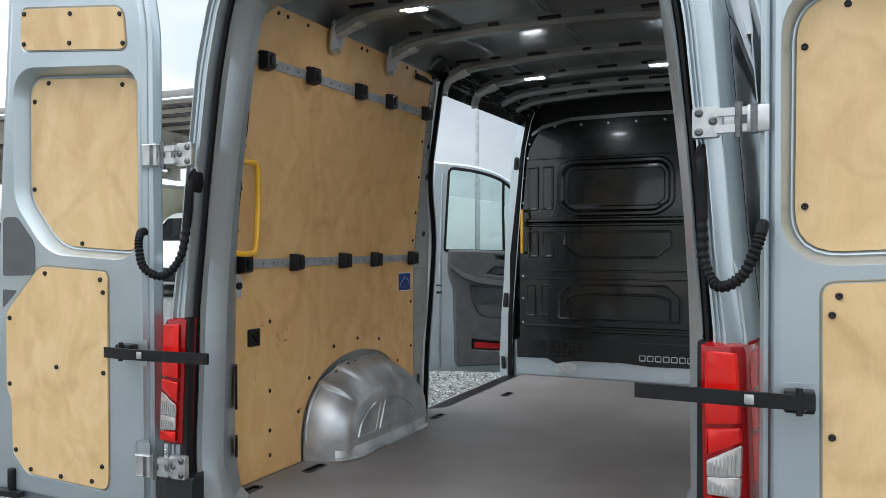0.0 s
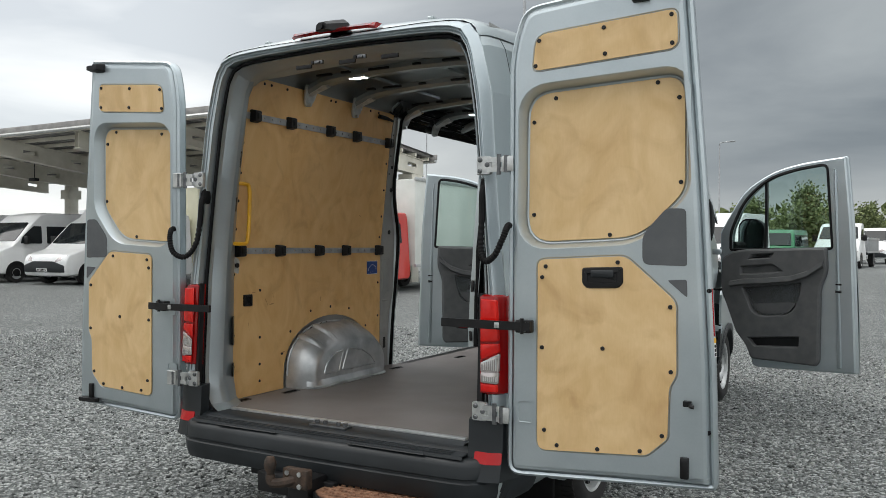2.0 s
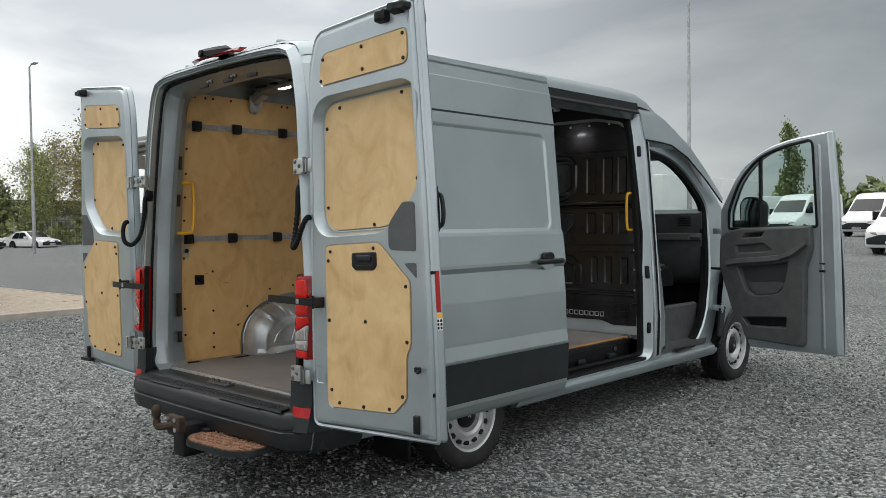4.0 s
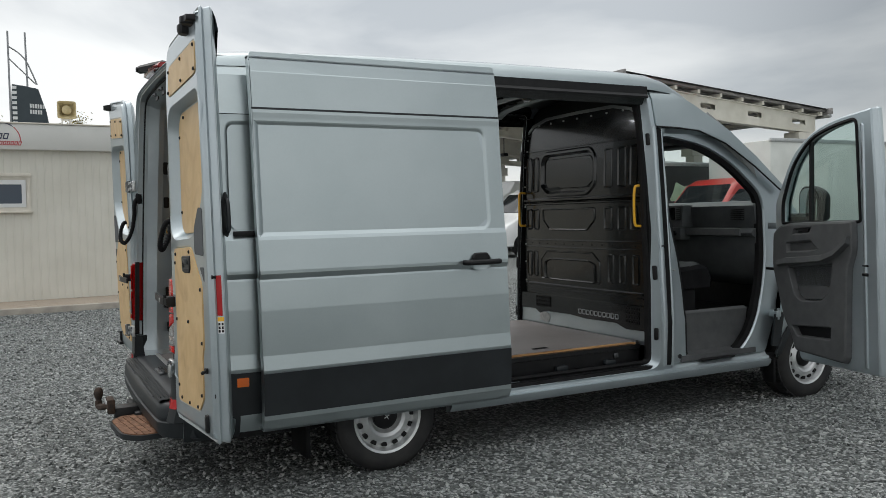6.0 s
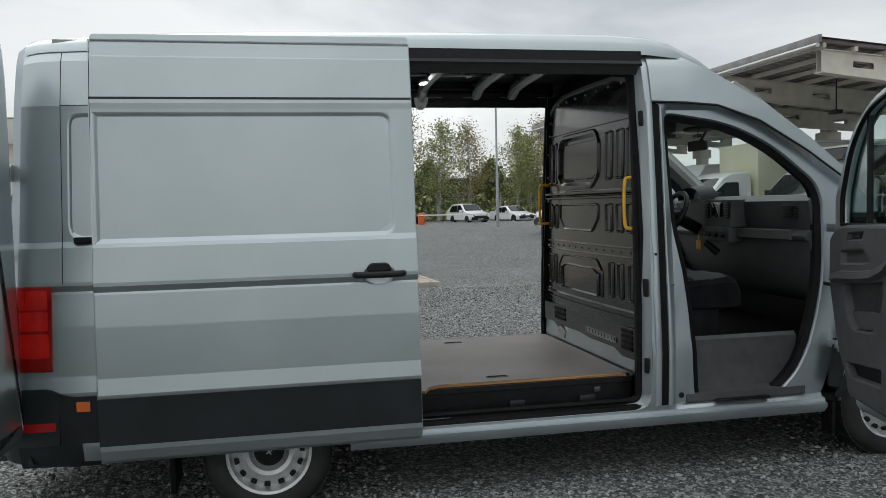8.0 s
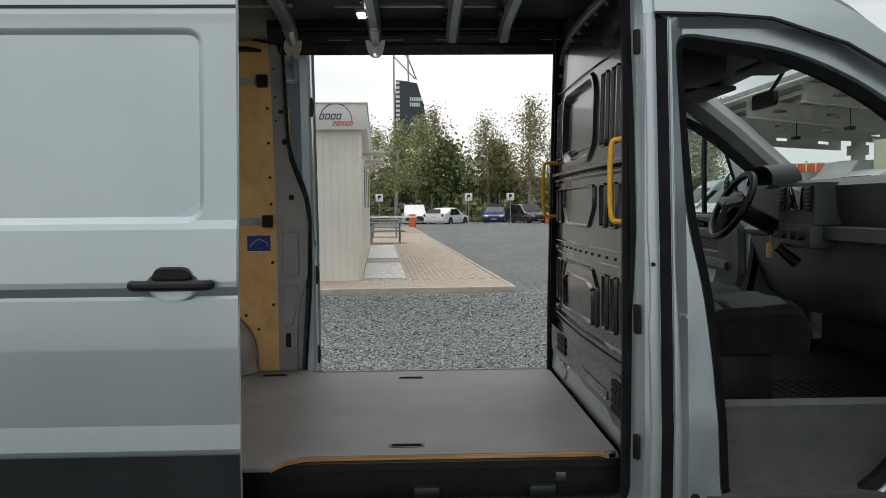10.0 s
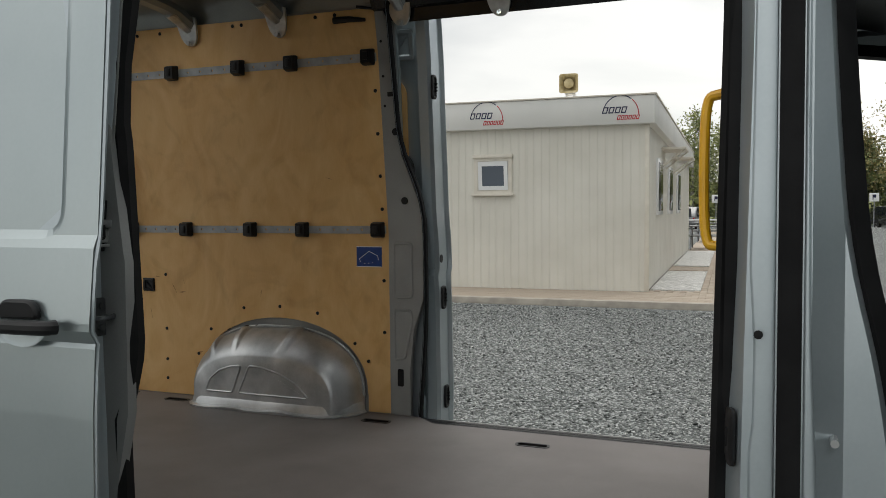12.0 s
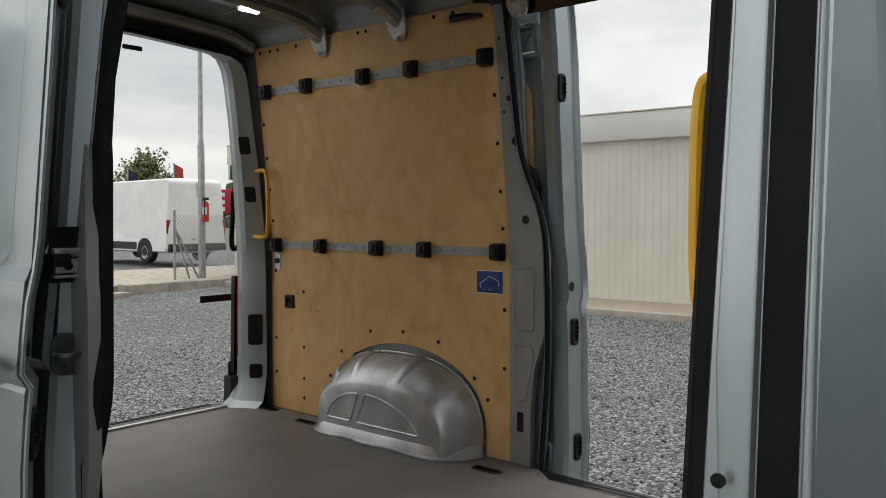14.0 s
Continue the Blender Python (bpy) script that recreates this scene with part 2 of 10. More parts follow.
BULK = textured("black_bulkhead_paint", (0.0032, 0.004, 0.0042), (0.007, 0.0084, 0.0086), 0.22, 0.1, 0.45, 4.0, fine=140, bump=0.06, dist=0.002, spread=0.25)
ZINC = textured("zinc_metal", (0.46, 0.47, 0.47), (0.62, 0.63, 0.62), 0.36, 0.85, scale=30, fine=300, bump=0.1, dist=0.001)
RAIL = textured("grey_rail_paint", (0.30, 0.315, 0.325), (0.42, 0.435, 0.445), 0.42, 0.3, scale=14, fine=260)
YELLOW = textured("yellow_handle_paint", (0.72, 0.36, 0.012), (0.84, 0.46, 0.02), 0.36, coat=0.3, scale=9, fine=200, bump=0.03)
RED = principled("red_lens", (0.25, 0.003, 0.003), 0.12, coat=0.25, spec=0.4)
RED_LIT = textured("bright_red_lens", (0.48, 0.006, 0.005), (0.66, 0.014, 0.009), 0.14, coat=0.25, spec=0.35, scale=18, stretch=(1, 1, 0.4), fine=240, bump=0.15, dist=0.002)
RED_FLAT = principled("red_reflector", (0.38, 0.008, 0.010), 0.25, coat=0.15, spec=0.35)
CLEAR = principled("clear_lens", (0.50, 0.46, 0.45), 0.1, 0.6, 0.6)
ORANGE = principled("orange_lens", (0.80, 0.16, 0.01), 0.14, coat=1.0)
BLUE = textured("blue_sticker", (0.012, 0.045, 0.19), (0.018, 0.065, 0.26), 0.35, scale=30, fine=300)
WHITE = textured("white_print", (0.74, 0.74, 0.74), (0.82, 0.82, 0.82), 0.5)
RUST_DARK = textured("dark_rusty_steel", (0.026, 0.020, 0.016), (0.075, 0.046, 0.03), 0.75, 0.2, scale=26, fine=160, bump=0.5, dist=0.004, spread=0.4)
RUST = textured("rusty_steel", (0.13, 0.06, 0.032), (0.30, 0.16, 0.095), 0.8, 0.1, scale=26, fine=160, bump=0.5, dist=0.004, spread=0.4)
STEEL = textured("wheel_silver", (0.52, 0.53, 0.53), (0.66, 0.67, 0.67), 0.36, 0.55, 0.2, scale=12, fine=200)
TYRE = textured("tyre_rubber", (0.010, 0.010, 0.011), (0.024, 0.023, 0.022), 0.72, scale=9, fine=160, bump=0.25, dist=0.003)
CARD = textured("door_card_plastic", (0.066, 0.068, 0.070), (0.088, 0.090, 0.092), 0.55, scale=12, fine=700, bump=0.15, dist=0.001)
DASH = textured("dashboard_plastic", (0.062, 0.067, 0.069), (0.086, 0.091, 0.094), 0.44, scale=8, fine=600, bump=0.15, dist=0.001)
BLACK_CLOTH = textured("black_cloth", (0.005, 0.005, 0.006), (0.010, 0.010, 0.011), 0.95, spec=0.15, scale=10, fine=700, bump=0.3, dist=0.001)
SEAT = textured("seat_cloth", (0.034, 0.037, 0.038), (0.056, 0.059, 0.060), 0.9, scale=10, fine=700, bump=0.3, dist=0.001)
SCREEN = principled("screen_glass", (0.012, 0.014, 0.016), 0.06, coat=1.0)
PANE = glass("window_glass", (0.80, 0.88, 0.86))
PANE_DARK = glass("tinted_glass", (0.22, 0.25, 0.25))
MIRROR = principled("mirror_glass", (0.85, 0.87, 0.87), 0.01, 1.0)
LAMP = principled("led_lamp", (1, 1, 1), 0.3)
LAMP.node_tree.nodes["Principled BSDF"].inputs["Emission Color"].default_value = (0.93, 0.97, 1, 1)
LAMP.node_tree.nodes["Principled BSDF"].inputs["Emission Strength"].default_value = 40.0
GRAVEL = pebbled("gravel_ground", ((0.055, 0.061, 0.060), (0.175, 0.188, 0.184), (0.42, 0.435, 0.425)), 48, 0.9, 0.016)
STONE = random_tone(principled("crushed_stone", (0.2, 0.2, 0.2), 0.85, spec=0.3), (0.05, 0.055, 0.054), (0.46, 0.475, 0.46))


# ---- mesh tools ----
def part(name, bm, material, parent=None, label="", smooth=35):
    """One mesh object under a thing or a part."""
    bmesh.ops.recalc_face_normals(bm, faces=bm.faces[:])
    me = bpy.data.meshes.new(name)
    bm.to_mesh(me)
    bm.free()
    for m in (material if isinstance(material, (list, tuple)) else [material]):
        me.materials.append(m)
    if smooth:
        me.shade_smooth()
        me.set_sharp_from_angle(angle=radians(smooth))
    ob = new(name, me)
    ob.parent = parent
    if label:
        ob["label"] = label
    return ob


def again(ob, m, parent=None):
    """The same part once more, sharing its mesh."""
    o = ob.copy()
    scene.collection.objects.link(o)
    o.parent = parent or ob.parent
    o.matrix_basis = m
    return o


def thing(name, label, category, group="", kind=""):
    return tagged(new(name), label, category, group, kind)


def box(bm, x0, x1, y0, y1, z0, z1, bevel=0.0, m=None):
    r = bmesh.ops.create_cube(bm, size=1)
    vs = r["verts"]
    for v in vs:
        v.co = Vector((x0 + (v.co.x + 0.5) * (x1 - x0), y0 + (v.co.y + 0.5) * (y1 - y0), z0 + (v.co.z + 0.5) * (z1 - z0)))
    if bevel:
        es = list({e for v in vs for e in v.link_edges})
        vs = bmesh.ops.bevel(bm, geom=es, offset=bevel, segments=2, affect="EDGES", profile=0.5)["verts"]
        vs = list({w for v in vs for f in v.link_faces for w in f.verts})
    if m:
        bmesh.ops.transform(bm, matrix=m, verts=vs)
    return vs


def loft(bm, loops, closed=True, caps=(True, True), ring=False):
    """A skin over loops of equally many points."""
    vs = [[bm.verts.new(p) for p in lp] for lp in loops]
    n = len(vs[0])
    pairs = list(zip(vs, vs[1:])) + ([(vs[-1], vs[0])] if ring else [])
    for a, b in pairs:
        for i in range(n if closed else n - 1):
            j = (i + 1) % n
            bm.faces.new((a[i], a[j], b[j], b[i]))
    if closed and caps[0] and not ring:
        bm.faces.new(vs[0])
    if closed and caps[1] and not ring:
        bm.faces.new(vs[-1])
    return [v for lp in vs for v in lp]


def tube(bm, path, r, n=8, caps=True):
    """A round bar along points; r may be a number or one a point."""
    path = [Vector(p) for p in path]
    loops = []
    side = None
    for i, p in enumerate(path):
        d = (path[min(i + 1, len(path) - 1)] - path[max(i - 1, 0)]).normalized()
        if side is None:
            side = d.orthogonal().normalized()
        side = (side - d * side.dot(d)).normalized()
        up = d.cross(side)
        rr = r[i] if isinstance(r, (list, tuple)) else r
        loops.append([p + rr * (math.cos(a) * side + math.sin(a) * up) for a in (2 * math.pi * k / n for k in range(n))])
    return loft(bm, loops, caps=(caps, caps))


def smooth_path(pts, n=6):
    """Points on a soft curve through the given ones."""
    pts = [Vector(p) for p in pts]
    out = []
    for i in range(len(pts) - 1):
        a, b, c, d = pts[max(i - 1, 0)], pts[i], pts[i + 1], pts[min(i + 2, len(pts) - 1)]
        for k in range(n):
            t = k / n
            out.append(0.5 * (2 * b + (c - a) * t + (2 * a - 5 * b + 4 * c - d) * t * t + (3 * b - a - 3 * c + d) * t ** 3))
    return out + [pts[-1]]


def rounded(pts, r, seg=4):
    """A polygon in the plane with its corners rounded; r: one radius or one for each corner."""
    out = []
    n = len(pts)
    for i, p in enumerate(pts):
        p = Vector(p)
        a, b = Vector(pts[i - 1]) - p, Vector(pts[(i + 1) % n]) - p
        rr = r[i] if isinstance(r, (list, tuple)) else r
        k = min(rr, 0.45 * a.length, 0.45 * b.length)
        if k < 1e-4:
            out.append(tuple(p))
            continue
        s, e = p + a.normalized() * k, p + b.normalized() * k
        for j in range(seg + 1):
            t = j / seg
            q = s * (1 - t) ** 2 + p * 2 * t * (1 - t) + e * t * t
            out.append((q.x, q.y))
    return out


def rect(u0, u1, v0, v1, r=0.0, seg=4):
    pts = [(u0, v0), (u1, v0), (u1, v1), (u0, v1)]
    return rounded(pts, r, seg) if r else pts


def inset(pts, d):
    """The polygon shrunk by about d (grown, where d is negative)."""
    n = len(pts)
    area = sum(pts[i - 1][0] * pts[i][1] - pts[i][0] * pts[i - 1][1] for i in range(n))
    s = 1 if area > 0 else -1
    out = []
    for i in range(n):
        a, p, b = Vector(pts[i - 1]), Vector(pts[i]), Vector(pts[(i + 1) % n])
        e, f = (p - a).normalized(), (b - p).normalized()
        t = (e + f)
        t = t.normalized() if t.length > 1e-6 else e
        nrm = Vector((-t.y, t.x)) * s
        c = max(0.5, nrm.dot(Vector((-e.y, e.x)) * s))
        q = p + nrm * d / c
        out.append((q.x, q.y))
    return out


def sheet(bm, outline, holes, f, thick, cuts_v=(), cuts_u=()):
    """A plate cut out of a plane, with holes, laid on a surface by f(u, v, depth)."""
    t = bmesh.new()
    for lp in [outline, *holes]:
        vs = [t.verts.new((p[0], p[1], 0)) for p in lp]
        for i in range(len(vs)):
            t.edges.new((vs[i - 1], vs[i]))
    bmesh.ops.triangle_fill(t, use_beauty=True, use_dissolve=False, edges=t.edges[:])
    for cs, no in ((cuts_v, (0, 1, 0)), (cuts_u, (1, 0, 0))):
        for c in cs:
            bmesh.ops.bisect_plane(t, geom=t.verts[:] + t.edges[:] + t.faces[:], plane_co=(c * no[0], c * no[1], 0), plane_no=no, dist=1e-5)
    t.verts.index_update()
    front = [bm.verts.new(f(v.co.x, v.co.y, 0.0)) for v in t.verts]
    back = [bm.verts.new(f(v.co.x, v.co.y, thick)) for v in t.verts]
    for fc in t.faces:
        ix = [v.index for v in fc.verts]
        bm.faces.new([front[i] for i in ix])
        bm.faces.new([back[i] for i in reversed(ix)])
    for e in t.edges:
        if len(e.link_faces) == 1:
            a, b = e.verts[0].index, e.verts[1].index
            bm.faces.new((front[a], front[b], back[b], back[a]))
    t.free()


def dish(bm, loops, f):
    """Rings of (polygon, depth) skinned one after the other, the last one closed: a pressed-in or raised panel."""
    lp = [[f(u, v, w) for u, v in pts] for pts, w in loops]
    loft(bm, lp, caps=(False, True))


def flat_map(o, u, v, w):
    """A plane by its origin and axes; depth goes along w."""
    o, u, v, w = Vector(o), Vector(u), Vector(v), Vector(w)
    return lambda a, b, c: o + u * a + v * b + w * c


def lathe(bm, prof, centre, axis, n=32, start=0.0, turn=2 * math.pi):
    """Turns a profile of (radius, along) about an axis."""
    c, ax = Vector(centre), Vector(axis).normalized()
    s = ax.orthogonal().normalized()
    u = ax.cross(s)
    loops = []
    for k in range(n):
        a = start + turn * k / n
        d = s * math.cos(a) + u * math.sin(a)
        loops.append([c + d * r + ax * h for r, h in prof])
    return loft(bm, loops, closed=False, ring=True)


def lerp_table(tab, z):
    for (a, x), (b, y) in zip(tab, tab[1:]):
        if z <= b:
            return x + (y - x) * max(0.0, (z - a) / (b - a))
    return tab[-1][1]


# ---- the van: its frame has x to its right, y ahead, z up from the ground ----
van = thing("panel_van", "silver high-roof panel van with rear, sliding and front doors open", "van")
PROF = [(0.30, 0.90), (0.36, 0.955), (0.44, 0.985), (0.70, 0.995), (0.72, 0.998), (0.80, 0.988), (1.05, 0.982), (1.21, 0.970), (1.222, 0.967), (1.252, 0.985), (1.27, 0.985), (1.44, 0.966), (1.47, 0.952),
        (2.12, 0.898), (2.15, 0.897), (2.19, 0.888), (2.38, 0.845), (2.46, 0.80), (2.51, 0.73), (2.54, 0.60), (2.565, 0.0)]
KNOTS = [z for z, _ in PROF[1:-1]]
FINE = sorted({round(z + d, 4) for z in KNOTS for d in (-0.006, 0.0, 0.006)})
INNER = [(0.50, 0.895), (1.42, 0.892), (2.20, 0.806), (2.45, 0.762)]


def prof(z):
    return lerp_table(PROF, z)


def taper(y):
    return 0.036 * max(0.0, 1 - y / 0.42) ** 1.5 + 0.10 * max(0.0, (y - 4.7) / 1.2) ** 2 * (1 if y > 4.7 else 0)


def side(s, off=0.0):
    return lambda y, z, w: Vector((s * (prof(z) - taper(y) + off - w), y, z))


def rear_y(z):
    """The tail leans forward with height."""
    return -0.03 + 0.035 * (z - 0.75)


ROOF_DROP = [(0.0, 0.024), (0.03, 0.016), (0.08, 0.008), (0.16, 0.003), (0.28, 0.0), (9.0, 0.0)]


def tail_side(s, off=0.0):
    """The side near the tail: it follows the leaning rear edge and the falling roof."""
    def at(y, z, w):
        k = max(0.0, 1 - y / 0.30)
        up = min(1.0, max(0.0, (z - 2.12) / 0.34))
        return Vector((s * (prof(z) - taper(y) + off - w), y + k * (rear_y(z) + 0.042), z - up * lerp_table(ROOF_DROP, y)))
    return at


def plain_prof(z):
    """The pillars' outline, without the crease of the outer skin."""
    return prof(z) if z < 0.96 or z > 1.60 else prof(0.96) + (prof(1.60) - prof(0.96)) * (z - 0.96) / 0.64


def plain_side(s, off=0.0):
    return lambda y, z, w: Vector((s * (plain_prof(z) - taper(y) + off - w), y, z))


def inner_side(s, off=0.0):
    return lambda y, z, w: Vector((s * (lerp_table(INNER, z) - off + w), y, z))


def cab_side(s, off=0.0):
    """The frame behind the cab doors: set back where the door shuts over it."""
    def at(y, z, w):
        k = min(1.0, max(0.0, (y - 3.497) / 0.055)) * min(1.0, max(0.0, (2.165 - z) / 0.03)) * min(1.0, max(0.0, (z - 0.385) / 0.03))
        return Vector((s * (plain_prof(z) - taper(y) + off - w - 0.048 * k), y, z))
    return at


def radial(poly, c, n=120):
    """Where rays from c at even turns cross a polygon's edge."""
    out = []
    for k in range(n):
        a = 2 * math.pi * (k + 0.5) / n
        d = Vector((math.cos(a), math.sin(a)))
        best = None
        for i in range(len(poly)):
            p, q = Vector(poly[i - 1]) - Vector(c), Vector(poly[i]) - Vector(c)
            e = q - p
            den = d.x * e.y - d.y * e.x
            if abs(den) < 1e-9:
                continue
            t = (p.x * e.y - p.y * e.x) / den
            u = (p.x * d.y - p.y * d.x) / den
            if t > 0 and -1e-6 <= u <= 1 + 1e-6 and (best is None or t > best):
                best = t
        out.append((c[0] + d.x * best, c[1] + d.y * best))
    return out


def arch_cut(y, r, z0):
    """The notch of a wheel arch in a panel's lower edge, from front to back."""
    a0 = math.asin(min(1, (z0 - 0.30) / r))
    return [(y + r * math.cos(a), 0.30 + r * math.sin(a)) for a in (a0 + (math.pi - 2 * a0) * k / 14 for k in range(15))]


SLIDE_FRONT = [(3.375, 0.40), (3.385, 1.2), (3.40, 2.0), (3.395, 2.475)]
SLIDE_HOLES = {1: rounded([(1.862, 0.40)] + SLIDE_FRONT + [(1.862, 2.475), (1.862, 1.80), (1.862, 1.10)], [0.10, 0.10, 0.2, 0.2, 0.10, 0.10, 0.1, 0.1]),
               -1: rounded([(1.905, 0.40)] + SLIDE_FRONT + [(1.84, 2.475), (1.852, 1.82), (1.965, 1.55), (1.96, 1.10)], [0.10, 0.10, 0.2, 0.2, 0.10, 0.10, 0.15, 0.15, 0.2])}
# how far the sealing lip of the rear pillar stands forward, by height
WAVE = [(0.45, 1.868), (0.85, 1.872), (0.95, 1.892), (1.06, 1.928), (1.15, 1.945), (1.30, 1.950), (1.48, 1.942), (1.62, 1.908), (1.75, 1.880), (2.40, 1.866)]


def pillar_bend(p, s, inward, ahead):
    """Moves a point of the right opening's rear edge onto the stepped pillar: inward from the skin, and ahead to a given y."""
    if s < 0 or p.y > 2.05:
        return p
    k = min(1.0, max(0.0, (p.z - 0.50) / 0.12)) * min(1.0, max(0.0, (2.42 - p.z) / 0.10))
    return p.lerp(Vector((s * (plain_prof(p.z) - inward), ahead, p.z)), k)


DOOR_HOLE = rounded([(3.512, 2.13), (3.95, 2.065), (4.24, 1.93), (4.52, 1.70), (4.56, 1.58), (4.55, 1.15), (4.47, 0.80), (4.36, 0.55), (4.20, 0.405), (3.672, 0.42), (3.648, 0.85), (3.607, 1.21), (3.552, 1.45), (3.530, 1.75)], [0.09, 0.2, 0.2, 0.1, 0.05, 0.15, 0.15, 0.12, 0.12, 0.07, 0.15, 0.15, 0.15, 0.1])

for s in (1, -1):
    f = tail_side(s)
    # rear quarter panel with its pressed window field
    bm = bmesh.new()
    field = rounded([(0.265, 1.475), (1.83, 1.475), (1.84, 2.10), (0.275, 2.115)], [0.09, 0.06, 0.09, 0.07], 5)
    sheet(bm, [(0.0, 0.36), (0.79, 0.36)] + arch_cut(1.21, 0.41, 0.36)[::-1] + [(1.63, 0.36), (1.866, 0.36), (1.866, 2.46), (0.0, 2.46)], [field], f, 0.02, FINE, (0.04, 0.08, 0.12, 0.17, 0.22, 0.28, 0.36, 0.44))
    dish(bm, [(field, 0.0), (inset(field, 0.010), 0.003), (inset(field, 0.022), 0.010)], f)
    part("rear_quarter_panel", bm, SILVER, van, "", 7)
    bm = bmesh.new()
    sheet(bm, [(0.233, 1.262), (0.237, 1.262), (0.237, 2.425), (0.233, 2.425)], [], tail_side(s, 0.0012), 0.004, FINE)
    sheet(bm, [(0.237, 2.150), (1.86, 2.150), (1.86, 2.154), (0.237, 2.154)], [], tail_side(s, 0.0012), 0.004, (), (0.28, 0.36, 0.44))
    part("body_seam", bm, RUBBER, van)
    bm = bmesh.new()
    box(bm, s * 0.93, s * 0.972, 0.30, 1.9, 1.462, 1.492, 0.004)
    part("sliding_door_track", bm, BLACK, van, "black sliding door guide track")
    SLIDE_HOLE = SLIDE_HOLES[s]
    # frame round the sliding door's opening, with its folded edge
    bm = bmesh.new()
    sheet(bm, [(1.785, 0.36), (3.43, 0.36), (3.43, 2.50), (1.785, 2.50)], [SLIDE_HOLE], plain_side(s, -0.012), 0.02, KNOTS)
    g = plain_side(s, -0.012)
    steps = ((0.0, 0.0, 0.012, lambda z: 1.862), (0.006, 0.012, 0.052, lambda z: 1.870), (0.022, 0.062, 0.064, lambda z: 1.876), (0.030, 0.072, 0.070, lambda z: lerp_table(WAVE, z) - 0.030), (0.030, 0.10, 0.098, lambda z: lerp_table(WAVE, z) - 0.014))
    loft(bm, [[pillar_bend(g(u, v, w), s, i_, y_(v)) for u, v in inset(SLIDE_HOLE, e)] for e, w, i_, y_ in steps], caps=(False, False))
    part("sliding_door_frame", bm, SILVER_IN, van)
    bm = bmesh.new()
    ring_r = ((0.070, 0.026, 0.068, -0.022), (0.062, 0.046, 0.060, -0.002), (0.078, 0.058, 0.076, 0.012), (0.115, 0.054, 0.104, 0.008), (0.12, 0.026, 0.106, -0.016))
    ring_l = ((0.070, 0.026, 0, 0), (0.064, 0.035, 0, 0), (0.072, 0.041, 0, 0), (0.090, 0.039, 0, 0), (0.095, 0.026, 0, 0))
    loft(bm, [[pillar_bend(plain_side(s, -0.012 - d)(u, v, 0), s, i_, lerp_table(WAVE, v) + a_) for u, v in inset(SLIDE_HOLE, e)] for d, e, i_, a_ in (ring_r if s > 0 else ring_l)], caps=(False, False), ring=True)
    part("door_seal", bm, RUBBER, van, "black rubber door seal")
    bm = bmesh.new()
    loft(bm, [[(s * x, y, z) for x, z in ((0.818, 2.392), (0.848, 2.386), (0.852, 2.400), (0.836, 2.42), (0.836, 2.475), (0.80, 2.475))] for y in (1.84, 2.6, 3.395)])
    part("upper_door_track", bm, BLACK, van, "black upper track of the sliding door")
    # front door frame, side of the cab
    bm = bmesh.new()
    cab_line = [(3.43, 0.36), (3.43, 2.515), (3.62, 2.47), (3.85, 2.355), (4.15, 2.18), (4.45, 1.965), (4.75, 1.715), (5.02, 1.46), (5.02, 1.28), (4.70, 1.02), (4.60, 0.66), (4.50, 0.36)]
    sheet(bm, cab_line, [DOOR_HOLE], cab_side(s, -0.016), 0.02, sorted(KNOTS + [0.385, 0.415, 2.135, 2.165]), (3.497, 3.515, 3.533, 3.552, 4.75, 4.85, 4.95))
    g = cab_side(s, -0.016)
    loft(bm, [[g(u, v, w) for u, v in pts] for pts, w in ((DOOR_HOLE, 0.0), (inset(DOOR_HOLE, 0.012), 0.02), (inset(DOOR_HOLE, 0.016), 0.07))], caps=(False, False))
    part("cab_door_frame", bm, SILVER_IN, van)
    bm = bmesh.new()
    loft(bm, [[cab_side(s, -0.016 - d)(u, v, 0) for u, v in inset(DOOR_HOLE, e)] for d, e in ((0.026, -0.004), (0.012, 0.016), (0.030, 0.044), (0.075, 0.040), (0.07, 0.0))], caps=(False, False), ring=True)
    part("door_seal", bm, RUBBER, van, "black rubber door seal")
    # skin of the cab above the door and down the windscreen pillar, standing proud of the frame
    bm = bmesh.new()
    sheet(bm, rounded([(3.435, 2.185), (3.435, 2.515), (3.62, 2.47), (3.85, 2.355), (4.15, 2.18), (4.45, 1.965), (4.75, 1.715), (4.72, 1.69), (4.42, 1.90), (4.12, 2.075), (3.85, 2.165), (3.65, 2.18)], 0.0), [], side(s, 0.002), 0.02, KNOTS)
    part("cab_side_panel", bm, SILVER, van)
    bm = bmesh.new()
    tube(bm, [side(s, 0.0)(y, z, 0) for y, z in ((3.44, 2.178), (3.65, 2.172), (3.85, 2.157), (4.12, 2.066), (4.42, 1.89), (4.72, 1.68))], 0.0065, 6)
    part("gutter_strip", bm, BLACK, van)
    # dark joint between sliding door and cab
    bm = bmesh.new()
    sheet(bm, [(3.441, 0.42), (3.481, 0.42), (3.481, 2.16), (3.441, 2.18)], [], plain_side(s, -0.0125), 0.02, KNOTS)
    part("pillar_seal_strip", bm, RUBBER, van)
    # raised bands pressed into the pillar beside the joint
    PILLAR_Z = [0.42, 0.75, 0.95, 1.02, 1.09, 1.14, 1.22, 1.28, 1.42, 1.70, 2.0, 2.18]

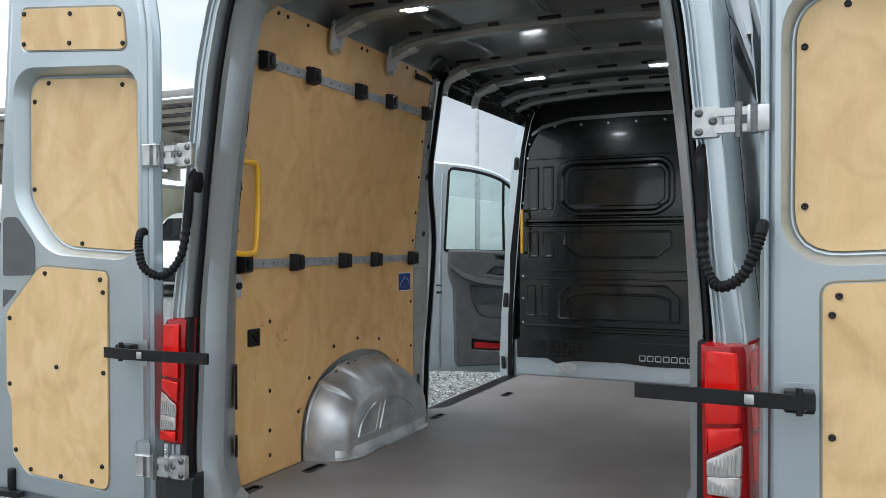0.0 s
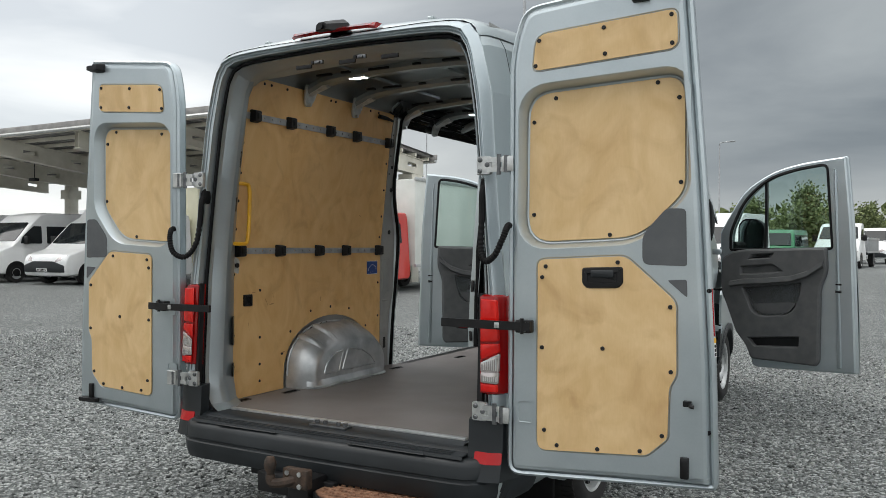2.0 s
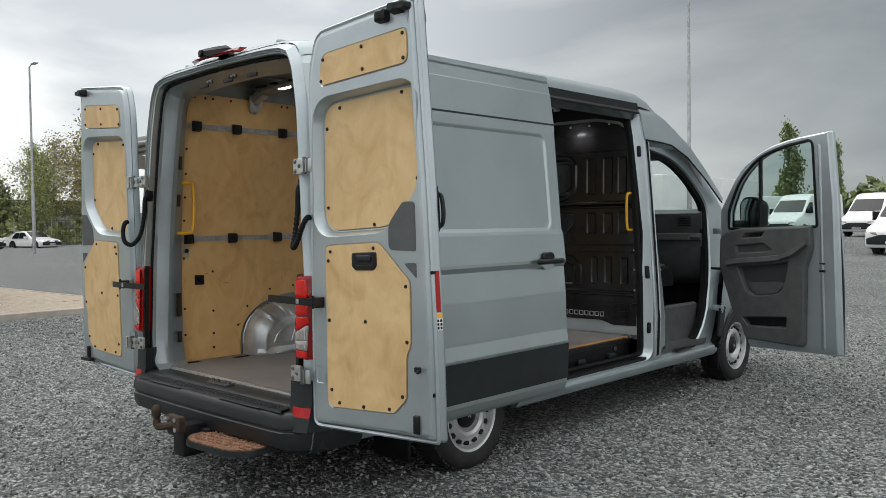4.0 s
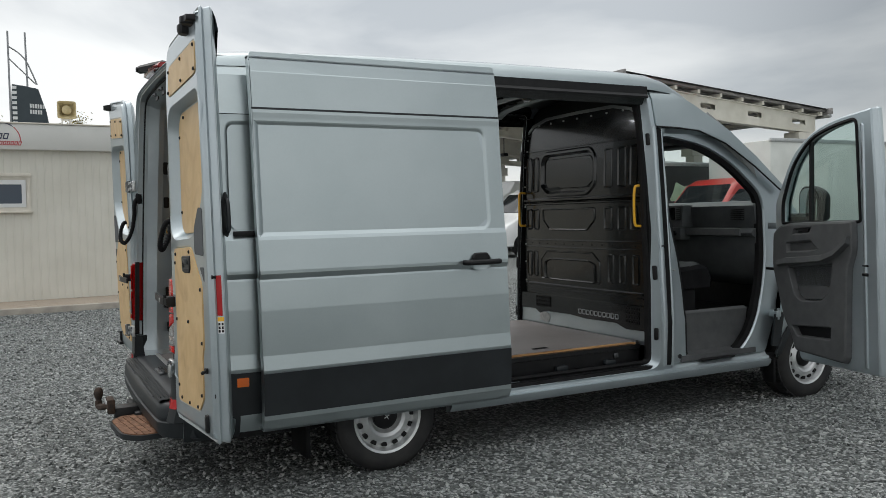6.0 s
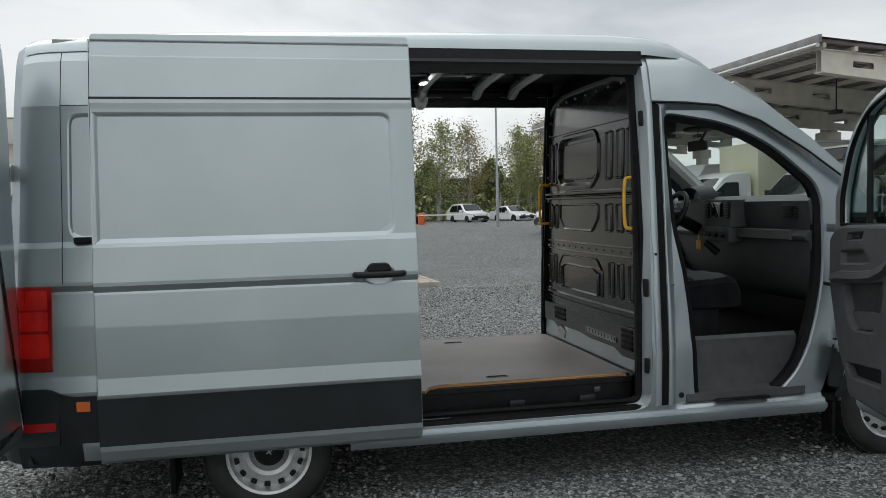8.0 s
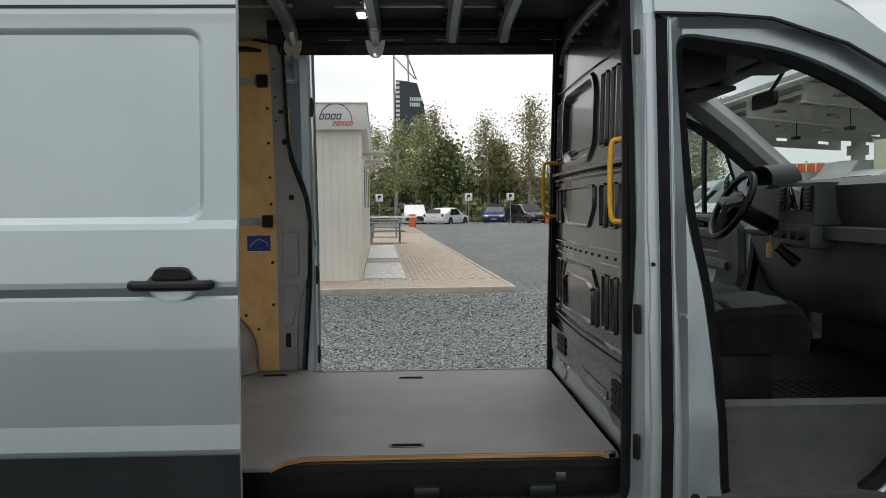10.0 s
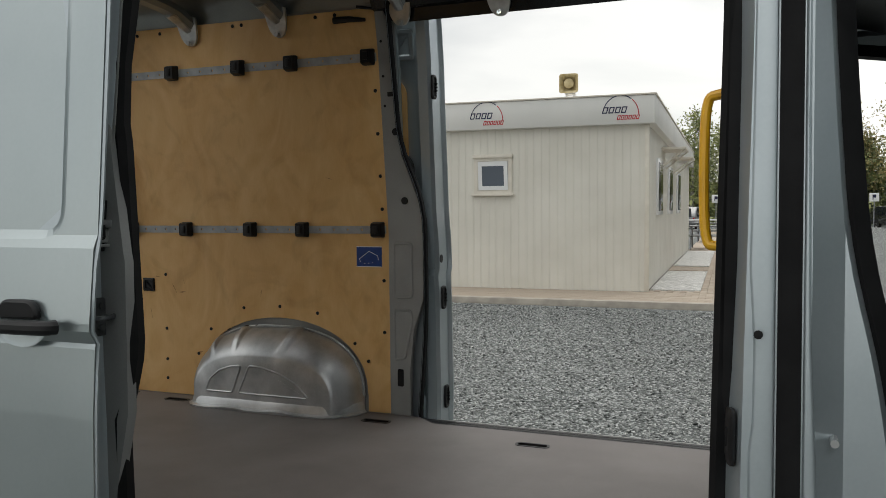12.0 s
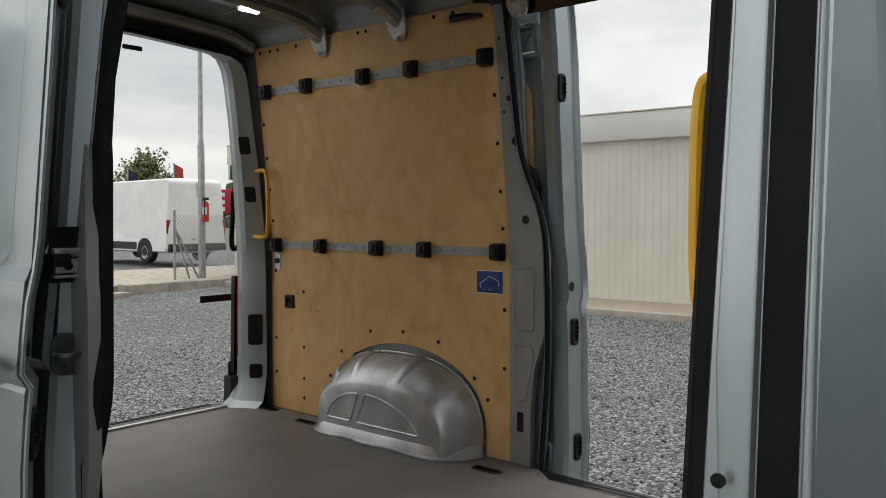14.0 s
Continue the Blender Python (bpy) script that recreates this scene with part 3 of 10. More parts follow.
    def band(name, table, o):
        bm = bmesh.new()
        loft(bm, [[plain_side(s, o + h)(y, z, 0) for y, h in ((a, -0.002), (a + 0.003, 0.006), (a + 0.006, 0.008), (b - 0.005, 0.008), (b - 0.002, 0.006), (b, -0.002))] for z in PILLAR_Z for a, b in (table(z),)])
        part(name, bm, SILVER_IN, van, "", 40)
    band("pillar_pressing", lambda z: (lerp_table([(0.4, 3.399), (0.95, 3.397), (1.02, 3.394), (1.09, 3.394), (1.14, 3.400), (1.28, 3.401), (1.42, 3.393), (1.5, 3.396), (2.2, 3.400)], z), 3.438), -0.012)
    band("pillar_pressing", lambda z: (3.483, lerp_table([(0.4, 3.515), (0.9, 3.512), (1.1, 3.505), (1.3, 3.497), (1.6, 3.494), (2.2, 3.492)], z)), -0.016)
    bm = bmesh.new()
    tube(bm, [cab_side(s, -0.016)(3.535, 1.115, 0.004), cab_side(s, -0.016)(3.535, 1.115, -0.036)], 0.0075, 8)
    part("door_striker", bm, ZINC, van, "steel striker pin of the cab door")
    # front wing
    bm = bmesh.new()
    sheet(bm, [(4.60, 0.66), (4.62, 0.36)] + [(4.64, 0.50)] + [(4.99 - 0.40 * math.cos(a), 0.31 + 0.40 * math.sin(a)) for a in (0.5 + (math.pi - 0.9) * k / 14 for k in range(15))] + [(5.40, 0.36), (5.80, 0.36), (5.86, 0.95), (5.55, 1.12), (5.02, 1.28), (4.70, 1.02)], [], side(s, 0.0), 0.02, KNOTS, (4.8, 4.95, 5.1, 5.3, 5.5, 5.7))
    part("front_wing", bm, SILVER, van)
    bm = bmesh.new()
    loft(bm, [[side(s, o)(4.99 + r * math.cos(a), 0.31 + r * math.sin(a), 0) for r, o in ((0.43, 0.002), (0.425, 0.018), (0.375, 0.016), (0.36, -0.03), (0.40, -0.03))] for a in (math.pi - 0.2 - (math.pi - 0.2) * k / 16 for k in range(17))])
    part("wheel_arch_trim", bm, CLAD, van, "dark grey plastic wheel arch trim")
    # sill under the doors and lower cladding
    bm = bmesh.new()
    loft(bm, [[(s * x, y, z) for x, z in ((0.90, 0.29), (0.945, 0.30), (0.975, 0.335), (0.978, 0.36), (0.955, 0.368), (0.952, 0.385), (0.93, 0.39), (0.90, 0.39))] for y in (1.64, 2.4, 3.2, 4.0, 4.52)])
    part("sill", bm, SILVER_IN, van)
    bm = bmesh.new()
    sheet(bm, rounded([(4.515, 0.47), (4.60, 0.45), (4.64, 0.72), (4.55, 0.76)], 0.01), [], side(s, 0.008), 0.02, KNOTS)
    part("lower_cladding", bm, CLAD, van, "dark grey plastic cladding")
    bm = bmesh.new()
    box(bm, s * 0.86, s * 0.965, 4.56, 4.585, 0.16, 0.36, 0.006)
    part("mud_flap", bm, RUBBER, van)
    bm = bmesh.new()
    sheet(bm, [(0.302, 0.365), (0.775, 0.365), (0.80, 0.46), (0.302, 0.46)], [], side(s, 0.004), 0.015, KNOTS, (0.04, 0.08, 0.12, 0.17, 0.22, 0.28))
    part("rear_sill_panel", bm, SILVER, van)
    bm = bmesh.new()
    sheet(bm, rounded([(0.0, 0.335), (0.30, 0.335), (0.30, 0.462), (1.0, 0.462), (1.0, 0.70), (0.25, 0.70), (0.16, 0.745), (0.0, 0.745)], [0, 0, 0, 0, 0, 0.04, 0.03, 0]), [], side(s, 0.010), 0.015, KNOTS, (0.04, 0.08, 0.12, 0.17, 0.22, 0.28))
    part("lower_cladding", bm, CLAD, van, "dark grey plastic cladding")
    bm = bmesh.new()
    sheet(bm, rect(0.285, 0.35, 0.625, 0.675, 0.006), [], side(s, 0.016), 0.02)
    part("side_marker_lamp", bm, ORANGE, van, "orange side marker lamp")

# roof skin, from the tail to the windscreen's head
def roof_loop(y, drop, k=1.0, thin=0.0):
    xs = [(0.822, 2.432), (0.808, 2.470), (0.785, 2.494), (0.745, 2.515), (0.67, 2.533), (0.52, 2.550), (0.30, 2.561), (0.0, 2.566)]
    lean = max(0.0, 1 - y / 0.30) * (rear_y(2.42) + 0.042)
    pts = [(k * (x - thin) - taper(y) * x / 0.80 * (y < 1), y + lean, z - drop * (2.5 - 1.5 * min(1.0, x / 0.8) ** 2 if drop > 0 and y < 1 else 1.0 if drop > 0 else 0.4 + 0.6 * min(1.0, (z - 2.432) / 0.06)) - thin * 0.9) for x, z in xs]
    return [Vector(p) for p in pts] + [Vector((-x, yy, z)) for x, yy, z in reversed(pts[:-1])]


bm = bmesh.new()
st = [(y, d, 1.0) for y, d in ROOF_DROP[:-1]] + [(0.5, -0.020, 1.0), (1.2, -0.046, 1.0), (2.2, -0.064, 1.0), (3.2, -0.068, 1.0), (3.45, -0.058, 1.0), (3.62, -0.020, 0.995), (3.80, 0.060, 0.985), (3.98, 0.182, 0.975), (4.15, 0.315, 0.965)]
loft(bm, [roof_loop(*a) for a in st], closed=False)
part("roof", bm, SILVER, van, "silver painted roof skin")
bm = bmesh.new()
loft(bm, [roof_loop(y, d, k, 0.035) for y, d, k in st], closed=False)
part("roof_lining", bm, ROOF_IN, van, "grey painted underside of the roof")
for y in (0.55, 1.55, 2.6):
    for x in (-0.5, 0.0, 0.5):
        bm = bmesh.new()
        box(bm, x - 0.015, x + 0.015, y - 0.42, y + 0.42, 2.550 - 0.08 * abs(x) ** 2, 2.572 - 0.09 * abs(x) ** 2, 0.005)
        part("roof_bead", bm, SILVER, van)

# roof bows inside, each with its two feet
for i, y in enumerate((0.30, 0.81, 1.31, 1.93, 2.38, 2.80, 3.08)):
    bm = bmesh.new()
    w = 0.045 if i in (1, 2) else 0.036
    xs = [-0.74, -0.70, -0.64, -0.56, -0.30, 0.0, 0.30, 0.56, 0.64, 0.70, 0.74]
    zs = [2.41, 2.425, 2.448, 2.462, 2.478, 2.486, 2.478, 2.462, 2.448, 2.425, 2.41]
    loft(bm, [[(x, y - w, z + 0.034), (x, y - w, z + 0.006), (x, y - w * 0.55, z - 0.012), (x, y + w * 0.55, z - 0.012), (x, y + w, z + 0.006), (x, y + w, z + 0.034)] for x, z in zip(xs, zs)])
    bow = part("roof_bow", bm, ROOF_IN, van, "pressed steel roof bow")
    for j, x in enumerate((-0.60, -0.44, -0.21, 0.05, 0.27, 0.50)):
        bm = bmesh.new()
        ln = (0.02, 0.055, 0.03, 0.07, 0.025, 0.05)[(i + j) % 6]
        box(bm, x - ln, x + ln, y - w - 0.012 - 0.006 * ((i + j) % 3), y - w + 0.004, 2.488, 2.502, 0.003)
        part("sealant_pad", bm, BLACK, bow)
    if i in (1, 2, 3, 4):
        for s in (1, -1):
            bm = bmesh.new()
            ft = rounded([(-0.06, 2.45), (0.06, 2.45), (0.045, 2.36), (0.022, 2.325), (-0.022, 2.325), (-0.045, 2.36)], [0.01, 0.01, 0.02, 0.02, 0.02, 0.02])
            fm = lambda u, v, w_: Vector((s * (lerp_table(INNER, v) - 0.018 - 0.02 * max(0, (v - 2.33) / 0.12) + w_), y + u, v))
            sheet(bm, ft, [], fm, 0.012)
            tube(bm, [(s * 0.752, y, 2.40), (s * 0.70, y, 2.43), (s * 0.62, y, 2.458)], [0.024, 0.03, 0.034], 8)
            tube(bm, [(s * 0.742, y, 2.335), (s * 0.765, y, 2.335)], 0.011, 8)
            part("bow_foot", bm, ZINC, van, "galvanised steel bracket of a roof bow")

# upper side rails of the body inside and a black cable along them
for s in (1, -1):
    bm = bmesh.new()
    loft(bm, [[(s * x, y, z) for x, z in ((0.80, 2.345), (0.775, 2.395), (0.745, 2.40), (0.70, 2.47), (0.72, 2.52), (0.83, 2.44))] for y in (1.80, 2.3, 2.9, 3.40)])
    # takes the bulkhead's black, darker than the roof lining beside it
    part("header_rail", bm, BULK, van, "black header rail")
    bm = bmesh.new()
    tube(bm, smooth_path([(s * 0.755, y, 2.392 + dz) for y, dz in ((1.72, 0.03), (1.9, 0.005), (2.2, 0.02), (2.42, -0.008), (2.7, 0.012), (3.0, -0.004), (3.3, 0.0))], 5), 0.007, 6)
    part("cable", bm, BLACK, van, "black cable along the header")
    bm = bmesh.new()
    tube(bm, [(s * 0.765, 1.60, 2.375), (s * 0.758, 1.68, 2.372), (s * 0.755, 1.76, 2.362)], [0.016, 0.014, 0.008], 8)
    part("cable_sleeve", bm, BLACK, van)
    for k in range(5):
        bm = bmesh.new()
        yy = 2.12 + 0.29 * k
        sheet(bm, rect(yy, yy + 0.13, 2.412, 2.448, 0.01), [], lambda u, v, w: Vector((s * (0.738 - (v - 2.41) * 0.55 + w), u, v)), 0.01)
        part("access_plate", bm, ROOF_IN, van)
for x, y in ((-0.38, 0.80), (-0.37, 2.33), (0.35, 2.27)):
    bm = bmesh.new()
    box(bm, x - 0.062, x + 0.062, y - 0.026, y + 0.026, 2.462, 2.482, 0.005)
    lamp = part("ceiling_lamp", bm, ZINC, van, "small ceiling lamp, lit")
    bm = bmesh.new()
    box(bm, x - 0.054, x + 0.054, y - 0.018, y + 0.018, 2.459, 2.4615, 0.001)
    part("lit_face", bm, LAMP, lamp, "glowing white lamp face")

# striker, catch and the dark of its recess, on the right rear pillar
# no real recess: its shade is painted as a flat black sheet
bm = bmesh.new()
sheet(bm, rounded([(0.898, 1.425), (0.972, 1.425), (0.968, 1.552), (0.890, 1.552)], 0.008), [], flat_map((0, 1.880, 0), (1, 0, 0), (0, 0, 1), (0, -1, 0)), 0.006)
part("dark_recess_sheet", bm, BLACK, van, "flat black sheet painting the dark recess round the catch")
bm = bmesh.new()
box(bm, 0.898, 0.968, 1.876, 1.898, 1.484, 1.504, 0.004)
box(bm, 0.904, 0.962, 1.876, 1.890, 1.446, 1.480, 0.004)
box(bm, 0.898, 0.968, 1.876, 1.896, 1.436, 1.443, 0.002)
catch = part("door_catch", bm, ZINC, van, "steel door catch on the pillar")
bm = bmesh.new()
tube(bm, [(0.934, 1.888, 1.463), (0.934, 1.892, 1.463)], 0.010, 10)
part("catch_hole", bm, BLACK, catch)
bm = bmesh.new()
plate_line = rounded([(-0.030, -0.048), (0.022, -0.048), (0.033, -0.03), (0.033, 0.03), (0.022, 0.048), (-0.012, 0.048), (-0.033, 0.015), (-0.033, -0.015)], 0.008)
sheet(bm, plate_line, [], flat_map((0.934, 1.880, 1.262), (1, 0, 0), (0, 0, 1), (0, -1, 0)), 0.006)
tube(bm, smooth_path([(0.912, 1.876, 1.264), (0.914, 1.902, 1.264), (0.940, 1.912, 1.262), (0.962, 1.902, 1.262), (0.964, 1.878, 1.262)], 4), 0.0075, 8)
for dz in (0.028, -0.028):
    tube(bm, [(0.934, 1.876, 1.262 + dz), (0.934, 1.886, 1.262 + dz)], 0.009, 6)
part("door_striker", bm, STEEL_D, van, "dull steel striker plate of the sliding door")

# ---- rear portal ----
body_edge = [(prof(z) - 0.038, z - 0.024 * max(0.0, (z - 2.12) / 0.34)) for z in (0.50, 0.75, 1.0, 1.25, 1.5, 1.8, 2.12, 2.19, 2.38)] + [(v.x, v.z - 0.002) for v in roof_loop(0.0, 0.024)[1:8]]
body_edge = body_edge + [(-x, z) for x, z in reversed(body_edge[:-1])]
OPEN = rounded([(-0.75, 0.572), (0.75, 0.572), (0.782, 0.74), (0.775, 1.55), (0.669, 2.374), (0.0, 2.414), (-0.669, 2.374), (-0.775, 1.55), (-0.782, 0.74)], [0.05, 0.05, 0.1, 0.3, 0.10, 0.3, 0.10, 0.3, 0.1])
C0 = (0.0, 1.5)
ro, rh = radial(body_edge, C0), radial(OPEN, C0)


def between(k):
    return [(a[0] + (b[0] - a[0]) * k, a[1] + (b[1] - a[1]) * k) for a, b in zip(ro, rh)]


def opened(k):
    """Like between(), with the sill kept at its height."""
    return [(x, max(z, c) if c < 0.8 else z) for (x, z), (_, c) in zip(between(k), rh)]


def at_y(pts, dy, lean=True):
    return [(x, (rear_y(z) if lean else 0) + dy, z) for x, z in pts]


bm = bmesh.new()
loft(bm, [at_y(ro, 0.080), at_y(ro, 0.042), at_y(between(0.02), 0.036), at_y(between(0.24), -0.003), at_y(between(0.26), -0.003), at_y(between(0.275), 0.012), at_y(between(0.32), 0.016), at_y(between(0.325), 0.011), at_y(between(0.338), 0.011), at_y(between(0.345), 0.018), at_y(between(0.39), 0.024), at_y(between(0.40), 0.018), at_y(between(0.44), 0.020), at_y(between(0.455), 0.085), at_y(opened(0.48), 0.098), at_y(opened(0.56), 0.098)], caps=(False, False))
part("rear_portal", bm, SILVER_IN, van, "silver painted rear door frame", 24)
bm = bmesh.new()
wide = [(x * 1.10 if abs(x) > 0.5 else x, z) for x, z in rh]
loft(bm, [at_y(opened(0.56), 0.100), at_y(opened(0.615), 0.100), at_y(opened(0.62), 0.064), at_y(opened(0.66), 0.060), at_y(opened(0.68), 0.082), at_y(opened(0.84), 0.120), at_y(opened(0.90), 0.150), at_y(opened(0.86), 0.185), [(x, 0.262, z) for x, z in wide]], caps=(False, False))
part("rear_jamb", bm, JAMB, van, "darker silver inner door jamb", 24)
bm = bmesh.new()
loft(bm, [at_y(opened(k), dy) for k, dy in ((0.49, 0.102), (0.485, 0.070), (0.52, 0.052), (0.58, 0.056), (0.605, 0.075), (0.605, 0.110))], caps=(False, False), ring=True)
part("rear_door_seal", bm, RUBBER, van, "black rubber seal of the rear opening")
# openings in the rear jambs, as black covers
for s in (1, -1):
    for z0, z1, dx in ((1.90, 1.99, 0.022), (1.655, 1.735, 0.022), (0.91, 1.07, 0.026), (0.735, 0.81, 0.022)):
        bm = bmesh.new()
        sheet(bm, rect(0.218 - dx, 0.218 + dx, z0, z1, 0.012), [], lambda u, v, w: Vector((s * (0.779 + 0.80 * (u - 0.165) - 0.135 * max(0, v - 1.55) - 0.008 + w), u, v)), 0.012)
        part("jamb_cover", bm, BLACK, van)
for x in (-0.22, 0.05, 0.30):
    bm = bmesh.new()
    box(bm, x - 0.05, x + 0.05, 0.09, 0.10, 2.365, 2.387, 0.004)
    part("jamb_cover", bm, BLACK, van)
for x in (-0.10, 0.16):
    bm = bmesh.new()
    box(bm, x - 0.026, x + 0.026, 0.055, 0.070, 2.372, 2.392, 0.003)
    tube(bm, [(x - 0.012, 0.050, 2.378), (x + 0.012, 0.050, 2.378)], 0.006, 8)
    striker = part("roof_striker", bm, STEEL_D, van, "dull steel roof striker")
    bm = bmesh.new()
    box(bm, x - 0.044, x - 0.030, 0.052, 0.066, 2.374, 2.390, 0.002)
    part("rubber_stop", bm, BLACK, striker)
# third brake light and camera pod on the roof's rear edge
bm = bmesh.new()
loft(bm, [[(x, 0.02 - b, 2.506 - 0.03 * x * x), (x, 0.004 - b, 2.516 - 0.03 * x * x), (x, 0.05, 2.538 - 0.03 * x * x), (x, 0.10, 2.540 - 0.03 * x * x)] for x, b in ((-0.25, -0.03), (-0.22, -0.008), (-0.1, 0.004), (0.1, 0.004), (0.22, -0.008), (0.25, -0.03))])
part("high_brake_light", bm, RED, van, "red third brake light")
bm = bmesh.new()
loft(bm, [[(x * k, y, z0 + z * k) for x, z in ((-0.045, 0.0), (-0.04, 0.03), (-0.02, 0.045), (0.02, 0.045), (0.04, 0.03), (0.045, 0.0))] for y, z0, k in ((-0.05, 2.508, 0.75), (-0.03, 2.505, 1.0), (0.03, 2.515, 1.2), (0.10, 2.53, 1.3), (0.16, 2.54, 0.7))])
tube(bm, [(0, -0.062, 2.522), (0, -0.03, 2.522)], 0.016, 10)
part("rear_camera", bm, BLACK, van, "black reversing camera housing")

# ---- bumper, threshold, tow bar ----
def bumper_plan(off, x_end=0.955):
    """The rear bumper's outline from above, left to right."""
    pts = []
    for k in range(-14, 15):
        x = x_end * k / 14
        a = abs(x) / x_end
        y = -0.135 + 0.025 * a * a + 0.16 * max(0.0, (a - 0.82) / 0.18) ** 2.2
        pts.append((x, y - off))
    return pts


bm = bmesh.new()
rows = [(0.352, -0.045), (0.362, -0.016), (0.40, 0.0), (0.446, 0.002), (0.452, -0.007), (0.462, -0.007), (0.468, -0.001), (0.515, -0.006), (0.535, -0.014), (0.548, -0.030), (0.553, -0.06)]
loops = [[(x, y, z) for x, y in bumper_plan(o)] for z, o in rows] + [[(x * 0.985, max(y + 0.05, 0.0), 0.548) for x, y in bumper_plan(-0.06)], [(x * 0.985, 0.10, 0.50) for x, y in bumper_plan(0)], [(x * 0.97, 0.10, 0.36) for x, y in bumper_plan(0)]]
loft(bm, loops, closed=False)
bump = part("rear_bumper", bm, CLAD, van, "dark grey plastic rear bumper with a step")
for s in (1, -1):
    bm = bmesh.new()
    loft(bm, [[(s * x, y, z) for x, y in ((0.80, 0.02), (0.80, -0.035 + dy), (0.90, -0.04 + dy), (0.955, -0.015 + dy), (0.985, 0.06), (0.992, 0.20), (0.95, 0.20))] for z, dy in ((0.46, -0.040), (0.50, -0.030), (0.56, -0.014), (0.60, -0.006), (0.715, 0.0), (0.722, 0.01))])
    part("bumper_end", bm, CLAD, van, "dark grey plastic bumper corner")
    bm = bmesh.new()
    sheet(bm, rect(0.835, 0.955, 0.533, 0.582, 0.008), [], lambda u, v, w: Vector((s * u, lerp_table([(0.80, -0.035), (0.90, -0.04), (0.955, -0.015)], u) + lerp_table([(0.50, -0.030), (0.56, -0.014), (0.60, -0.006)], v) - 0.003 + w, v)), 0.01, (0.56,), (0.87, 0.90, 0.93))
    part("rear_reflector", bm, RED_FLAT, van, "red rear reflector")
    # flush wrap of the corner reflector along the side
    bm = bmesh.new()
    sheet(bm, rect(0.0, 0.185, 0.533, 0.575, 0.008), [], lambda y, z, w: Vector((s * (lerp_table([(-0.015, 0.955), (0.06, 0.985), (0.20, 0.992)], y) + 0.003 - w), y, z)), 0.010, (), (0.03, 0.06, 0.1, 0.15))
    part("side_reflector", bm, RED_FLAT, van, "red side reflector")
    # tail lamps
    bm = bmesh.new()
    plan = [(0.845, 0.02), (0.848, -0.030), (0.875, -0.043), (0.92, -0.040), (0.952, -0.012), (0.972, 0.05), (0.982, 0.15), (0.984, 0.178), (0.955, 0.178)]

    def lamp_loop(z, k=0.0):
        return [(s * (x - 0.02 * (z - 1.0) - k * (x > 0.94)), y + 0.03 * (z - 0.8) + k * (y < 0), z) for x, y in plan]
    loft(bm, [lamp_loop(0.828, 0.012), lamp_loop(0.835, 0.002)] + [lamp_loop(z) for z in (0.86, 0.95, 1.05, 1.15, 1.235)] + [lamp_loop(1.25, 0.004), lamp_loop(1.258, 0.016)])
    lower = part("tail_lamp", bm, RED, van, "red tail lamp with a clear reversing light")
    for pl in (rounded([(0.858, 1.130), (0.940, 1.135), (0.936, 1.236), (0.862, 1.240)], 0.008), rounded([(0.858, 1.055), (0.942, 1.060), (0.940, 1.124), (0.858, 1.118)], 0.008), rounded([(0.858, 0.975), (0.944, 1.015), (0.942, 1.050), (0.858, 1.044)], 0.006), rounded([(0.860, 0.842), (0.936, 0.842), (0.936, 0.874), (0.860, 0.876)], 0.005)):
        bm = bmesh.new()
        dish(bm, [(pl, -0.001), (inset(pl, 0.002), 0.002), (inset(pl, 0.006), 0.003)], lambda u, v, w: Vector((s * (u - 0.02 * (v - 1)), -0.0495 + 0.03 * (v - 0.8) + 1.1 * max(0, u - 0.925) - w, v)))
        part("red_lens", bm, RED_LIT, lower, "bright red lens field")
    for z0, z1 in ((0.90, 1.02), (1.035, 1.13), (1.14, 1.235)):
        bm = bmesh.new()
        sheet(bm, rect(0.03, 0.168, z0, z1, 0.012), [], lambda y, z, w: Vector((s * (lerp_table([(-0.012, 0.952), (0.05, 0.972), (0.15, 0.982), (0.178, 0.984)], y - 0.03 * (z - 0.8)) - 0.02 * (z - 1.0) + 0.0015 - w), y, z)), 0.003, (), (0.05, 0.08, 0.12, 0.15))
        part("side_lens", bm, RED_LIT, lower, "bright red lens field")
    glass_at = lambda u, v, w: Vector((s * (u - 0.02 * (v - 1)), -0.0505 + 0.03 * (v - 0.8) + 1.1 * max(0, u - 0.925) - w, v))
    for pl in (rounded([(0.862, 0.884), (0.935, 0.880), (0.938, 0.925), (0.862, 0.922)], 0.004), rounded([(0.862, 0.928), (0.938, 0.931), (0.941, 1.004), (0.862, 0.964)], 0.004)):
        bm = bmesh.new()
        dish(bm, [(inset(pl, -0.003), -0.001), (inset(pl, -0.002), 0.002), (pl, 0.003)], glass_at)
        lens = part("clear_lens", bm, CLEAR, lower, "clear reversing light lens")
        bm = bmesh.new()
        for k in range(7):
            u = 0.872 + 0.0095 * k
            z0, z1 = min(v for _, v in pl) + 0.008, max(v for _, v in pl) - 0.016
            sheet(bm, rect(u, u + 0.004, z0, z1 - 0.02 * (z1 - z0 > 0.04) * (1 - k / 6)), [], lambda a, b, w: glass_at(a, b, 0.0034 + w), 0.0006)
        part("flutes", bm, ZINC, lower)
    bm = bmesh.new()
    sheet(bm, rect(0.834, 0.856, 0.73, 1.262, 0.008), [], lambda u, v, w: Vector((s * u, rear_y(v) + 0.002 + w, v)), 0.03)
    part("lamp_surround", bm, BLACK, van, "black plastic lamp surround")
